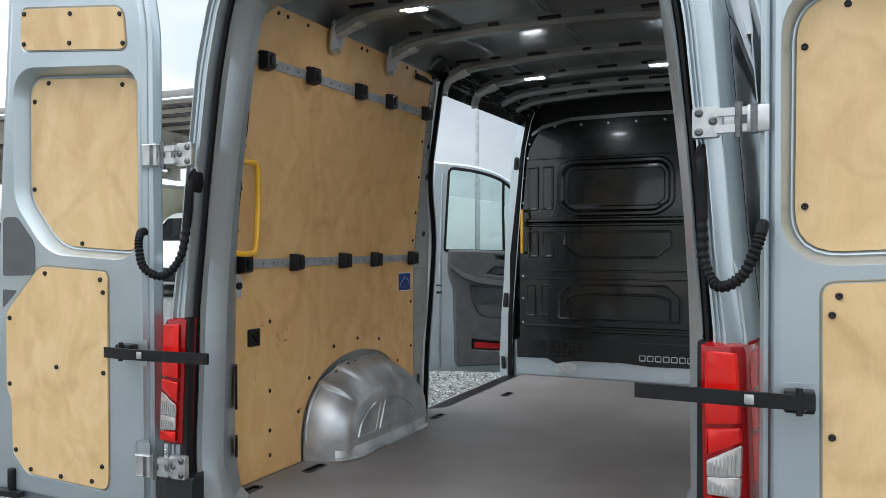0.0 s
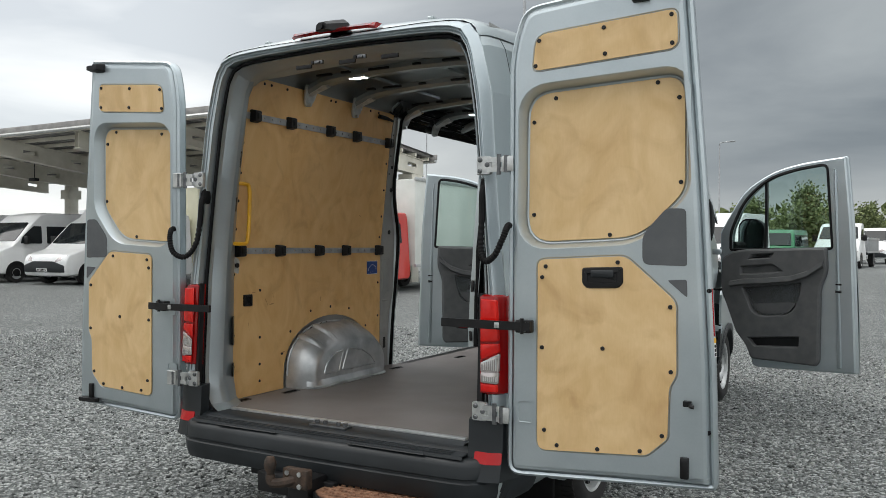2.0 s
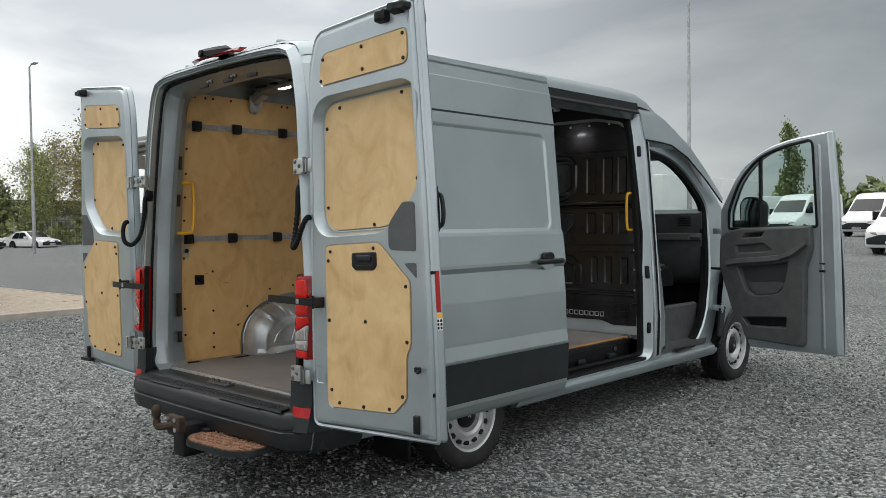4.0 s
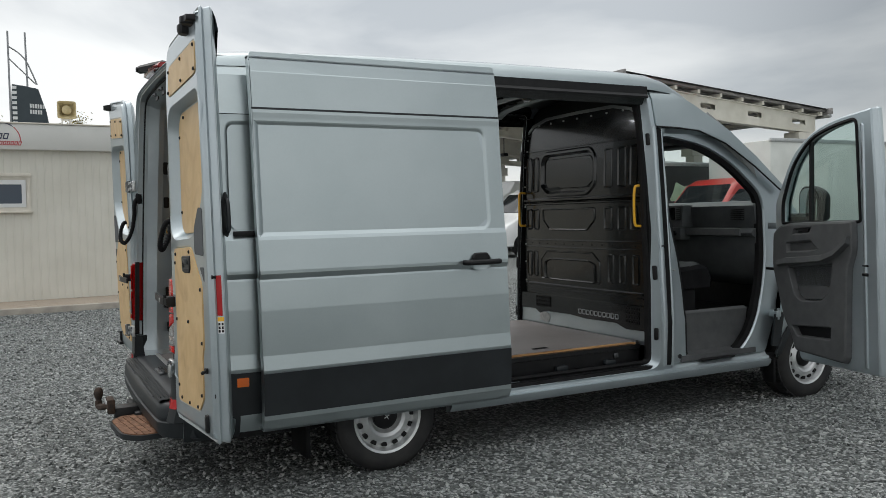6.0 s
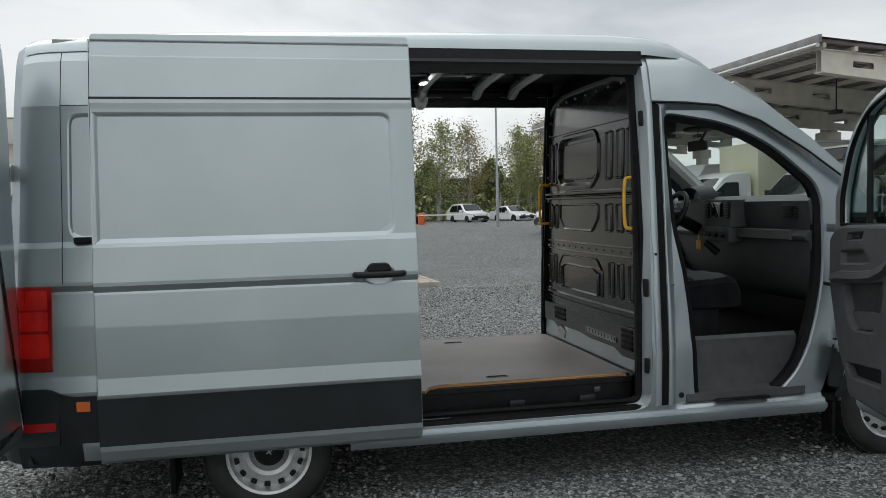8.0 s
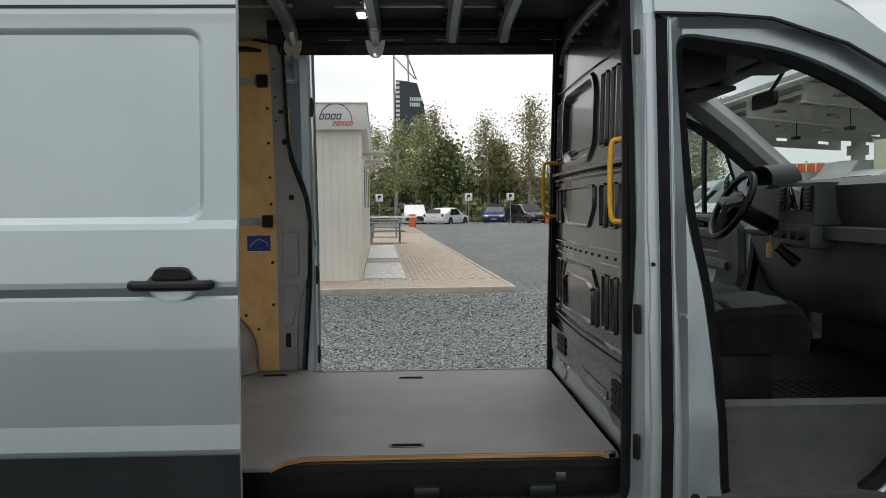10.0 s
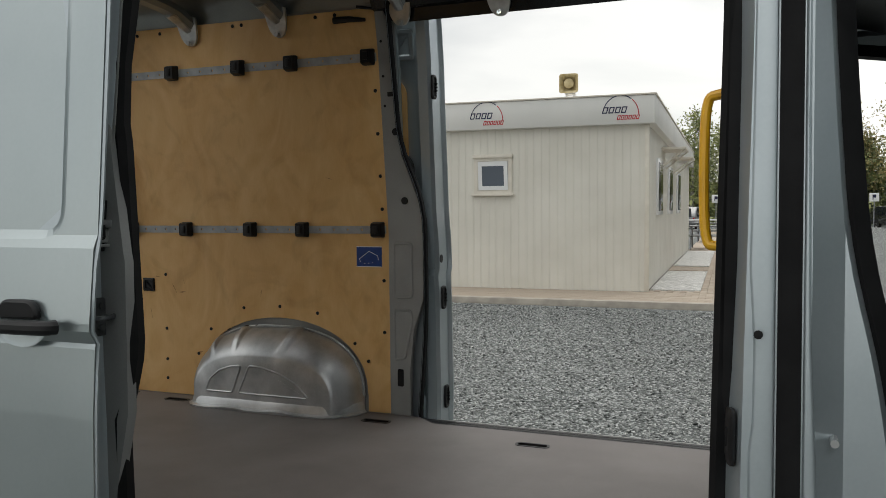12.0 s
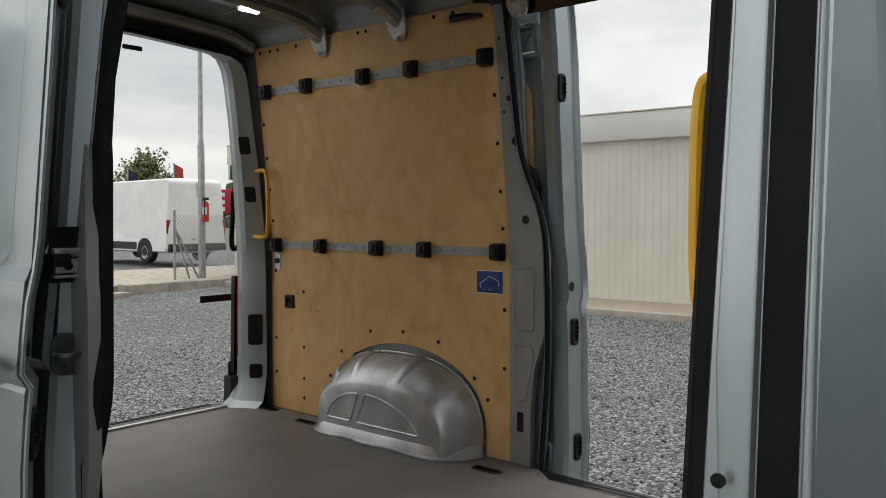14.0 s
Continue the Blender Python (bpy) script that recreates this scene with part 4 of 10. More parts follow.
    # hinges and their leaves
    for z in (1.818, 0.755):
        y0 = rear_y(z) - 0.012
        bm = bmesh.new()
        leaf = rounded([(0.820, -0.040), (0.885, -0.040), (0.893, -0.026), (0.893, 0.026), (0.885, 0.040), (0.820, 0.040)], 0.008)
        loft(bm, [[(s * (0.856 + (u - 0.856) * k), y0 + d, z + v * k) for u, v in leaf] for k, d in ((1.0, 0.012), (1.0, -0.003), (0.95, -0.007))])
        hinge = part("rear_door_hinge", bm, ZINC, van, "zinc plated rear door hinge")
        bm = bmesh.new()
        for dz in (0.021, -0.021):
            link = rounded([(0.880, dz - 0.010), (0.955, dz - 0.010), (0.962, dz), (0.955, dz + 0.010), (0.880, dz + 0.010)], 0.004)
            loft(bm, [[(s * u, y0 + d, z + v) for u, v in link] for d in (-0.024, -0.006)])
        box(bm, s * 0.900, s * 0.935, y0 - 0.020, y0 - 0.008, z - 0.014, z + 0.014, 0.003)
        part("hinge_link", bm, ZINC, hinge)
        bm = bmesh.new()
        tube(bm, [(s * 0.935, y0 - 0.020, z - 0.044), (s * 0.935, y0 - 0.020, z + 0.044)], 0.010, 10)
        tube(bm, [(s * 0.972, y0 - 0.026, z - 0.036), (s * 0.972, y0 - 0.026, z + 0.036)], 0.012, 10)
        part("hinge_pin", bm, STEEL_D, hinge)
        bm = bmesh.new()
        box(bm, s * 0.955, s * 1.008, y0 - 0.034, y0 - 0.020, z - 0.034, z + 0.034, 0.005)
        part("door_leaf", bm, ZINC, hinge)
        for dx, dz in ((0.838, 0.024), (0.838, -0.024), (0.872, 0.002)):
            bm = bmesh.new()
            lathe(bm, [(0.0, -0.007), (0.006, -0.007), (0.0085, -0.004), (0.011, -0.003), (0.0115, 0.001), (0.0, 0.001)], (s * dx, y0 - 0.007, z + dz), (0, 1, 0), 10)
            part("hinge_bolt", bm, STEEL_D, hinge)
    # cable sleeve between body and door
    bm = bmesh.new()
    dx = 0.992 if s > 0 else 1.000
    bx = 0.842
    way = smooth_path([(s * bx, 0.030, 1.735), (s * bx, 0.004, 1.70), (s * (bx + 0.002), -0.004, 1.60), (s * (bx + 0.010), -0.030, 1.47), (s * 0.890, -0.070, 1.405), (s * (dx - 0.045), -0.09, 1.43), (s * (dx - 0.012), -0.082, 1.50), (s * dx, -0.062, 1.548), (s * dx, -0.04, 1.556)], 22)
    n_w = len(way)
    tube(bm, way, [0.0145 if k < 50 or k > n_w - 34 else (0.0150 if k % 4 < 2 else 0.0118) for k in range(n_w)], 10)
    sleeve = part("cable_sleeve", bm, RUBBER, van, "black corrugated cable sleeve")
    bm = bmesh.new()
    boot = [(0.018 * math.cos(t), 0.040 * math.sin(t)) for t in (2 * math.pi * k / 16 for k in range(16))]
    loft(bm, [[(s * (bx + u * k), y, 1.730 + v * k) for u, v in boot] for y, k in ((0.050, 1.15), (0.028, 1.15), (0.020, 1.0), (0.010, 0.7))])
    part("sleeve_boot", bm, RUBBER, sleeve)

bm = bmesh.new()
loft(bm, [[(-0.80, y, z), (-0.4, y, z), (0.4, y, z), (0.80, y, z)] for y, z in ((-0.105, 0.548), (-0.10, 0.562), (-0.03, 0.566), (-0.02, 0.574), (0.02, 0.580), (0.10, 0.583), (0.11, 0.56))], closed=False)
sill_plate = part("threshold", bm, CLAD, van, "dark ribbed plastic threshold")
for x0, x1 in ((-0.62, -0.22), (0.20, 0.62)):
    bm = bmesh.new()
    pad = rounded([(x0, -0.116), (x1, -0.116), (x1 - 0.02, -0.072), (x0 + 0.02, -0.072)], 0.012)
    dish(bm, [(pad, 0.0), (inset(pad, 0.004), 0.003), (inset(pad, 0.010), 0.003), (inset(pad, 0.014), 0.001)], flat_map((0, 0, 0.551), (1, 0, 0), (0, 1, 0), (0, 0, 1)))
    part("step_pad", bm, CLAD, bump)
for x in (-0.70, -0.45, -0.12, 0.12, 0.45, 0.70):
    bm = bmesh.new()
    lathe(bm, [(0.0, 0.004), (0.007, 0.003), (0.010, 0.0), (0.010, -0.004), (0.0, -0.004)], (x, -0.060, 0.560), (0, 0, 1), 10)
    part("trim_clip", bm, BLACK, bump)
for k in range(6):
    bm = bmesh.new()
    box(bm, -0.74, 0.74, -0.09 + 0.022 * k, -0.083 + 0.022 * k, 0.560, 0.5685 + 0.002 * (k > 2), 0.0015)
    part("rib", bm, CLAD, sill_plate)
bm = bmesh.new()
box(bm, -0.11, 0.11, 0.0, 0.06, 0.576, 0.592, 0.006)
for x in (-0.08, -0.03, 0.05, 0.09):
    tube(bm, [(x, 0.03, 0.58), (x, 0.03, 0.606)], 0.012, 6)
part("lock_striker", bm, STEEL_D, van, "worn dark steel lock striker")
bm = bmesh.new()
box(bm, -0.715, 0.715, 0.092, 0.118, 0.578, 0.594, 0.003)
part("floor_edge_strip", bm, ZINC, van, "aluminium edge strip of the floor")
bm = bmesh.new()
box(bm, -0.30, 0.16, -0.16, -0.06, 0.27, 0.37, 0.01)
box(bm, -0.02, 0.10, -0.27, -0.10, 0.22, 0.40, 0.012)
part("tow_beam", bm, BLACK, van, "black tow bar cross member")
bm = bmesh.new()
box(bm, -0.01, 0.13, -0.315, -0.27, 0.37, 0.46, 0.008)
tube(bm, smooth_path([(0.05, -0.30, 0.41), (0.02, -0.33, 0.40), (-0.04, -0.35, 0.395), (-0.05, -0.35, 0.43)], 4), 0.022, 8)
part("tow_bracket", bm, RUST_DARK, van, "dark rusty tow bar bracket")
bm = bmesh.new()
lathe(bm, [(0.0, 0.05), (0.016, 0.046), (0.026, 0.03), (0.029, 0.012), (0.024, -0.012), (0.016, -0.03), (0.016, -0.05), (0.0, -0.05)], (-0.05, -0.35, 0.465), (0, 0, 1), 16)
part("tow_ball", bm, RUST_DARK, van, "dark rusty tow ball")
for x, z in ((0.02, 0.44), (0.09, 0.44), (0.09, 0.385)):
    bm = bmesh.new()
    tube(bm, [(x, -0.322, z), (x, -0.31, z)], 0.012, 6)
    part("bolt", bm, ZINC, van)
bm = bmesh.new()
step = rounded([(0.10, -0.12), (0.66, -0.03), (0.67, -0.20), (0.57, -0.285), (0.20, -0.315), (0.10, -0.24)], [0.02, 0.02, 0.05, 0.06, 0.05, 0.03])
sheet(bm, step, [], flat_map((0, 0, 0.345), (1, 0, 0), (0, 1, 0), (0, 0, -1)), 0.03)
board = part("step_board", bm, CLAD, van, "rusty rear step board with a dark grey rim")
bm = bmesh.new()
sheet(bm, inset(step, 0.012), [], flat_map((0, 0, 0.351), (1, 0, 0), (0, 1, 0), (0, 0, -1)), 0.01)
for i in range(14):
    for j in range(5):
        x, y = 0.15 + 0.036 * i + 0.018 * (j % 2), -0.27 + 0.038 * j + 0.13 * (0.036 * i)
        if -0.285 + 0.02 < y < -0.11 + 0.15 * (x - 0.1):
            box(bm, x - 0.011, x + 0.011, y - 0.003, y + 0.003, 0.349, 0.356)
part("tread_plate", bm, RUST, board, "rusty chequered tread")

# ---- rear doors, swung right round beside the body ----
def rear_door(s):
    door = new("rear_door")
    door.parent = van
    door["label"] = "silver rear door lined with birch plywood, swung fully open"
    kx = 1.0 if s > 0 else 0.955
    x0 = 1.03

    def f(x, z, w):
        u = (x - x0) * kx
        lean = 0.045 * (z - 0.5) / 2
        y = (-0.047 + 0.035 * u / 0.8) if s > 0 else (0.005 - 0.045 * u / 0.8)
        return Vector((s * (x0 - (0.0 if s > 0 else 0.01 + lean) + u), y + w - (0.0 if s > 0 else lean), z))
    xh = 0.978 if s > 0 else 1.03
    edge = rounded([(xh + 0.005, 0.50), (1.835, 0.545), (1.825, 1.0), (1.79, 1.7), (1.745, 2.3), (1.728, 2.53), (max(1.05, xh + 0.055), 2.47), (xh + 0.012, 2.28)], [0.06, 0.02, 0.1, 0.1, 0.1, 0.02, 0.07, 0.1])
    top = rounded([(1.100, 2.195), (1.690, 2.232), (1.684, 2.382), (1.115, 2.342)], [0.03, 0.04, 0.03, 0.05])
    mid = rounded([(1.062, 1.485), (1.532, 1.508), (1.706, 1.688), (1.704, 2.135), (1.068, 2.105)], [0.11, 0.09, 0.05, 0.08, 0.10], 6)
    mid_out = inset(mid, -0.034)
    low = rounded([(1.125, 0.625), (1.575, 0.652), (1.655, 0.725), (1.660, 0.925), (1.688, 0.970), (1.686, 1.255), (1.490, 1.430), (1.125, 1.412)], [0.04, 0.02, 0.02, 0.03, 0.03, 0.03, 0.03, 0.03])
    # the smaller door's panels are narrower
    fit_t = (lambda p: p) if s > 0 else (lambda p: (1.40 + 0.87 * (p[0] - 1.40), p[1]))
    fit_l = (lambda p: p) if s > 0 else (lambda p: (1.485 + 0.91 * (p[0] - 1.405), p[1]))
    top, mid, low = [fit_t(p) for p in top], [fit_t(p) for p in mid], [fit_l(p) for p in low]
    mid_out = inset(mid, -0.034)
    bm = bmesh.new()
    rim = inset(edge, 0.045)
    sheet(bm, rim, [inset(top, -0.008), mid_out, inset(low, -0.008)], f, 0.012)
    loft(bm, [[f(u, v, w) for u, v in pts] for pts, w in ((rim, 0.0), (inset(edge, 0.032), 0.003), (inset(edge, 0.022), 0.024), (inset(edge, 0.012), 0.030), (edge, 0.060), (edge, 0.066))], caps=(False, False))
    loft(bm, [[f(u, v, w) for u, v in pts] for pts, w in ((mid_out, 0.0), (inset(mid_out, 0.005), 0.006), (inset(mid, -0.010), 0.056), (inset(mid, 0.004), 0.062))], caps=(False, False))
    for pl in (top, low):
        dish(bm, [(inset(pl, -0.008), 0.0), (inset(pl, -0.003), 0.004), (inset(pl, 0.002), 0.004)], f)
    part("inner_panel", bm, SILVER_IN, door)
    bm = bmesh.new()
    dish(bm, [(edge, 0.062), (edge, 0.068), (inset(edge, 0.02), 0.080), (inset(edge, 0.045), 0.092), (inset(edge, 0.10), 0.102)], f)
    part("outer_skin", bm, SILVER, door)
    bm = bmesh.new()
    loft(bm, [[f(u, v, w) for u, v in inset(edge, d)] for d, w in ((0.018, 0.018), (0.008, 0.012), (-0.002, 0.022), (0.004, 0.030))], caps=(False, False), ring=True)
    part("folded_hem", bm, SILVER_IN, door)
    for nm, pl, d in (("upper_plywood_panel", top, -0.004), ("middle_plywood_panel", mid, 0.052), ("lower_plywood_panel", low, -0.005)):
        bm = bmesh.new()
        sheet(bm, pl, [], lambda u, v, w: f(u, v, d + w), 0.007)
        part(nm, bm, PLY_DOOR, door, "birch plywood lining panel")
    spots = [(fit_t(p), -0.006) for p in ((1.128, 2.318), (1.40, 2.342), (1.665, 2.362), (1.112, 2.215), (1.405, 2.237), (1.668, 2.252))]
    spots += [(fit_t(p), 0.050) for p in ((1.18, 2.085), (1.60, 2.115), (1.683, 2.05), (1.085, 1.99), (1.69, 1.72), (1.085, 1.60), (1.41, 1.515))]
    spots += [(fit_l(p), -0.007) for p in ((1.16, 1.385), (1.46, 1.405), (1.145, 1.34), (1.665, 1.235), (1.145, 1.05), (1.40, 1.06), (1.668, 0.985), (1.155, 0.71), (1.635, 0.735), (1.21, 0.652), (1.38, 0.655), (1.55, 0.667))]
    first = None
    for (x, z), d in spots:
        if first is None:
            bm = bmesh.new()
            lathe(bm, [(0.0, -0.003), (0.003, -0.0035), (0.0055, -0.0045), (0.0085, -0.002), (0.009, 0.003), (0.0, 0.003)], (0, 0, 0), (0, 1, 0), 10)
            first = part("screw", bm, BLACK, door)
            first.matrix_basis = Matrix.Translation(f(x, z, d))
        else:
            again(first, Matrix.Translation(f(x, z, d)))
    bm = bmesh.new()
    sheet(bm, rounded([(1.556, 1.397), (1.726, 1.393), (1.722, 1.614), (1.648, 1.616), (1.556, 1.515)], [0.03, 0.012, 0.02, 0.02, 0.03]), [], lambda u, v, w: f(u + (0.0 if s > 0 else 0.035), v, -0.002 + w), 0.006)
    part("access_cover", bm, PATCH, door, "dark grey felt cover")
    bm = bmesh.new()
    sheet(bm, rounded([(1.652, 1.338), (1.728, 1.272), (1.726, 1.342)], 0.01), [], lambda u, v, w: f(u + (0.0 if s > 0 else 0.035), v, -0.002 + w), 0.006)
    part("access_cover", bm, PATCH, door, "dark grey felt cover")
    # check arm, from the pillar to the door
    bm = bmesh.new()
    xa = 1.11 if s > 0 else 1.14
    loft(bm, [[(s * x, y + a, 1.137 + b) for a, b in ((-0.006, -0.018), (0.006, -0.018), (0.006, 0.018), (-0.006, 0.018))] for x, y in ((0.69, -0.085), (0.78, -0.09), (0.86, -0.095), (0.95, -0.10), (1.05, -0.10), (xa, -0.088))])
    arm = part("check_arm", bm, BLACK, door, "black door check arm")
    bm = bmesh.new()
    box(bm, s * 0.965 - 0.011, s * 0.965 + 0.011, -0.109, -0.104, 1.125, 1.149, 0.002)
    part("arm_insert", bm, ZINC, arm)
    bm = bmesh.new()
    c = f(1.075 if s > 0 else 1.12, 1.135, 0.0)
    box(bm, c.x - 0.034, c.x + 0.034, c.y - 0.045, c.y, c.z - 0.027, c.z + 0.027, 0.006)
    tube(bm, [c + Vector((0, -0.05, -0.03)), c + Vector((0, -0.05, 0.035))], 0.008, 8)
    br = part("check_arm_bracket", bm, BLACK, door)
    for du, dz in ((0.012, 0.014), (0.012, -0.014), (-0.016, 0.0)):
        bm = bmesh.new()
        q = c + Vector((s * du, -0.046, dz))
        tube(bm, [q, q + Vector((0, -0.004, 0))], 0.006, 6)
        part("bolt", bm, STEEL_D, br)
    bm = bmesh.new()
    pad = rect(0.985 + 0.06, 1.108, 1.085, 1.175, 0.004)
    sheet(bm, pad, [], lambda u, v, w: f(u, v, -0.0035 + w), 0.004)
    part("pressed_pad", bm, SILVER_IN, door)
    bm = bmesh.new()
    pad = rect(1.035, 1.105, 0.728, 0.822, 0.018)
    dish(bm, [(pad, -0.003), (inset(pad, 0.004), -0.003), (inset(pad, 0.006), 0.0005)], f)
    part("pressed_pad", bm, SILVER_IN, door)
    # latches
    bm = bmesh.new()
    if s > 0:
        dish(bm, [(rect(1.512, 1.585, 2.425, 2.485, 0.012), 0.0), (rect(1.515, 1.58, 2.428, 2.482, 0.012), -0.03), (rect(1.53, 1.565, 2.44, 2.47, 0.008), -0.042)], f)
    for d, za, zb in ((0.0, 2.45, 2.50),):
        dish(bm, [(rect(1.605, 1.675, za, zb, 0.01), 0.0), (rect(1.608, 1.672, za + 0.004, zb - 0.004, 0.01), -0.028), (rect(1.62, 1.65, za + 0.01, zb - 0.01, 0.006), -0.05)], f)
        dish(bm, [(rect(1.66, 1.715, za + 0.008, zb - 0.008, 0.01), 0.0), (rect(1.665, 1.71, za + 0.012, zb - 0.012, 0.008), -0.04)], f)
    part("upper_latch", bm, BLACK, door, "black upper door latch")
    bm = bmesh.new()
    dish(bm, [(rect(1.703, 1.737, 0.578, 0.662, 0.006), 0.0), (rect(1.705, 1.735, 0.580, 0.660, 0.006), -0.012), (rect(1.71, 1.73, 0.59, 0.65, 0.004), -0.016)], f)
    if s < 0:
        dish(bm, [(rect(1.66, 1.80, 0.555, 0.58, 0.006), 0.0), (rect(1.66, 1.80, 0.557, 0.578, 0.006), -0.03)], f)
    part("lower_latch", bm, BLACK, door, "black lower door latch")
    if s > 0:
        bm = bmesh.new()
        hb = rounded([(1.314, 1.318), (1.335, 1.298), (1.462, 1.302), (1.483, 1.322), (1.481, 1.388), (1.314, 1.382)], 0.012)
        ih = rect(1.345, 1.452, 1.328, 1.372, 0.008)
        dish(bm, [(hb, -0.005), (inset(hb, 0.004), -0.011), (inset(hb, 0.022), -0.012), (inset(hb, 0.026), -0.0065)], f)
        handle = part("inner_handle", bm, BLACK, door, "black recessed inner door handle")
        bm = bmesh.new()
        dish(bm, [(rect(1.35, 1.447, 1.342, 1.374, 0.006), 0.004), (rect(1.352, 1.445, 1.344, 1.373, 0.006), -0.012), (rect(1.357, 1.44, 1.348, 1.369, 0.006), -0.015)], f)
        part("grip", bm, CLAD, handle)
        bm = bmesh.new()
        def flange(a, v, w):
            """On the slanting edge of the door, from its inner fold to the skin."""
            return f(lerp_table([(0.5, 1.836), (1.0, 1.825), (1.7, 1.79)], v) - 0.012 * (1 - a) + 0.003 - w, v, 0.030 + 0.030 * a)
        sheet(bm, rect(0.08, 0.80, 1.125, 1.307, 0.004), [], flange, 0.004)
        part("red_reflector_strip", bm, RED_FLAT, door, "red reflective strip")
        bm = bmesh.new()
        sheet(bm, rect(0.05, 0.95, 1.045, 1.12, 0.002), [], flange, 0.003)
        lab = part("warning_label", bm, WHITE, door, "white and yellow warning label")
        bm = bmesh.new()
        sheet(bm, rect(0.07, 0.93, 1.100, 1.119, 0.001), [], lambda a, v, w: flange(a, v, w - 0.0012), 0.002)
        part("yellow_field", bm, YELLOW, lab)
        bm = bmesh.new()
        for i in range(3):
            for a0 in (0.15, 0.58):
                sheet(bm, rect(a0, a0 + 0.26, 1.050 + 0.016 * i, 1.061 + 0.016 * i, 0.001), [], lambda a, v, w: flange(a, v, w - 0.0012), 0.002)
        part("print_bars", bm, BLACK, lab)
        # recessed handle on the outer skin, beside the edge
        bm = bmesh.new()
        hp = rounded([(0.074, 1.49), (0.102, 1.475), (0.112, 1.50), (0.112, 1.66), (0.100, 1.685), (0.084, 1.68), (0.078, 1.655), (0.070, 1.64), (0.070, 1.51)], 0.008)
        skin = lambda a, v, w: f(lerp_table([(0.5, 1.836), (1.0, 1.825), (1.7, 1.79)], v) - 1.2 * (a - 0.066) + w, v, a)
        dish(bm, [(hp, 0.0), (hp, 0.012), (inset(hp, 0.005), 0.014)], skin)
        handle = part("outer_handle", bm, BLACK, door, "black outer door handle")
        bm = bmesh.new()
        tube(bm, smooth_path([skin(0.098, 1.50, 0.010), skin(0.100, 1.515, 0.034), skin(0.100, 1.57, 0.042), skin(0.100, 1.635, 0.034), skin(0.098, 1.65, 0.010)], 5), 0.010, 8)
        part("grip", bm, CLAD, handle)
        bm = bmesh.new()
        tube(bm, [f(1.735, 0.868, 0.0), f(1.75, 0.862, -0.03), f(1.76, 0.862, -0.03)], 0.008, 6)
        dish(bm, [(rect(1.715, 1.745, 0.855, 0.88, 0.004), 0.0), (rect(1.715, 1.745, 0.857, 0.878, 0.004), -0.012)], f)
        part("latch_pin", bm, BLACK, door)
        bm = bmesh.new()
        for z in (1.30, 0.76):
            tube(bm, [f(1.805, z, 0.012), f(1.805, z, 0.030)], 0.009, 8)
        part("rubber_stop", bm, RUBBER, door)
    return door


rear_door(1)
rear_door(-1)

# ---- cargo space ----
bm = bmesh.new()
floor_line = [(-0.70, 0.118), (0.70, 0.118), (0.885, 0.30), (0.885, 2.06), (0.80, 2.10), (0.755, 2.17), (0.755, 3.27), (0.79, 3.30), (0.79, 3.335), (-0.78, 3.335), (-0.80, 3.30), (-0.80, 2.05), (-0.885, 1.95), (-0.885, 0.30)]
floor_slots = [(sx, y) for sx, y in ((-0.835, 0.305), (-0.78, 0.67), (-0.745, 1.80), (-0.625, 2.555), (0.64, 2.545), (0.835, 0.305), (0.78, 0.67), (0.745, 1.80))]
holes = [[(x + a * 1.0, y + b) for a, b in rect(-0.018, 0.018, -0.062, 0.062, 0.017)] for x, y in floor_slots]
sheet(bm, floor_line, holes, flat_map((0, 0, 0.583), (1, 0, 0), (0, 1, 0), (0, 0, -1)), 0.014)
part("cargo_floor", bm, FLOOR, van, "grey-brown phenolic plywood cargo floor")
for (x, y) in floor_slots:
    bm = bmesh.new()
    o, i_ = rect(-0.026, 0.026, -0.070, 0.070, 0.024), rect(-0.016, 0.016, -0.060, 0.060, 0.015)
    loft(bm, [[(x + u, y + v, z) for u, v in pts] for pts, z in ((o, 0.5835), (o, 0.5855), (i_, 0.5855), (i_, 0.575))], caps=(False, False))
    ring_ = part("lashing_eye", bm, BLACK, van, "black recessed lashing eye")
    bm = bmesh.new()
    sheet(bm, rect(x - 0.03, x + 0.03, y - 0.07, y + 0.07, 0.02), [], flat_map((0, 0, 0.557), (1, 0, 0), (0, 1, 0), (0, 0, -1)), 0.01)
    part("pocket", bm, BLACK, ring_)
    bm = bmesh.new()
    tube(bm, [(x, y - 0.03, 0.566), (x, y + 0.03, 0.570)], 0.006, 6)
    part("loop", bm, ZINC, ring_)
bm = bmesh.new()
edge_line = [(0.885, 2.062), (0.802, 2.102), (0.757, 2.172), (0.757, 3.268), (0.79, 3.298)]
loft(bm, [[(x + d, y, z) for d, z in ((-0.004, 0.580), (0.006, 0.580), (0.006, 0.566), (-0.004, 0.566))] for x, y in edge_line])
part("floor_front_edge", bm, PLY_EDGE, van, "raw plywood edge of the floor")

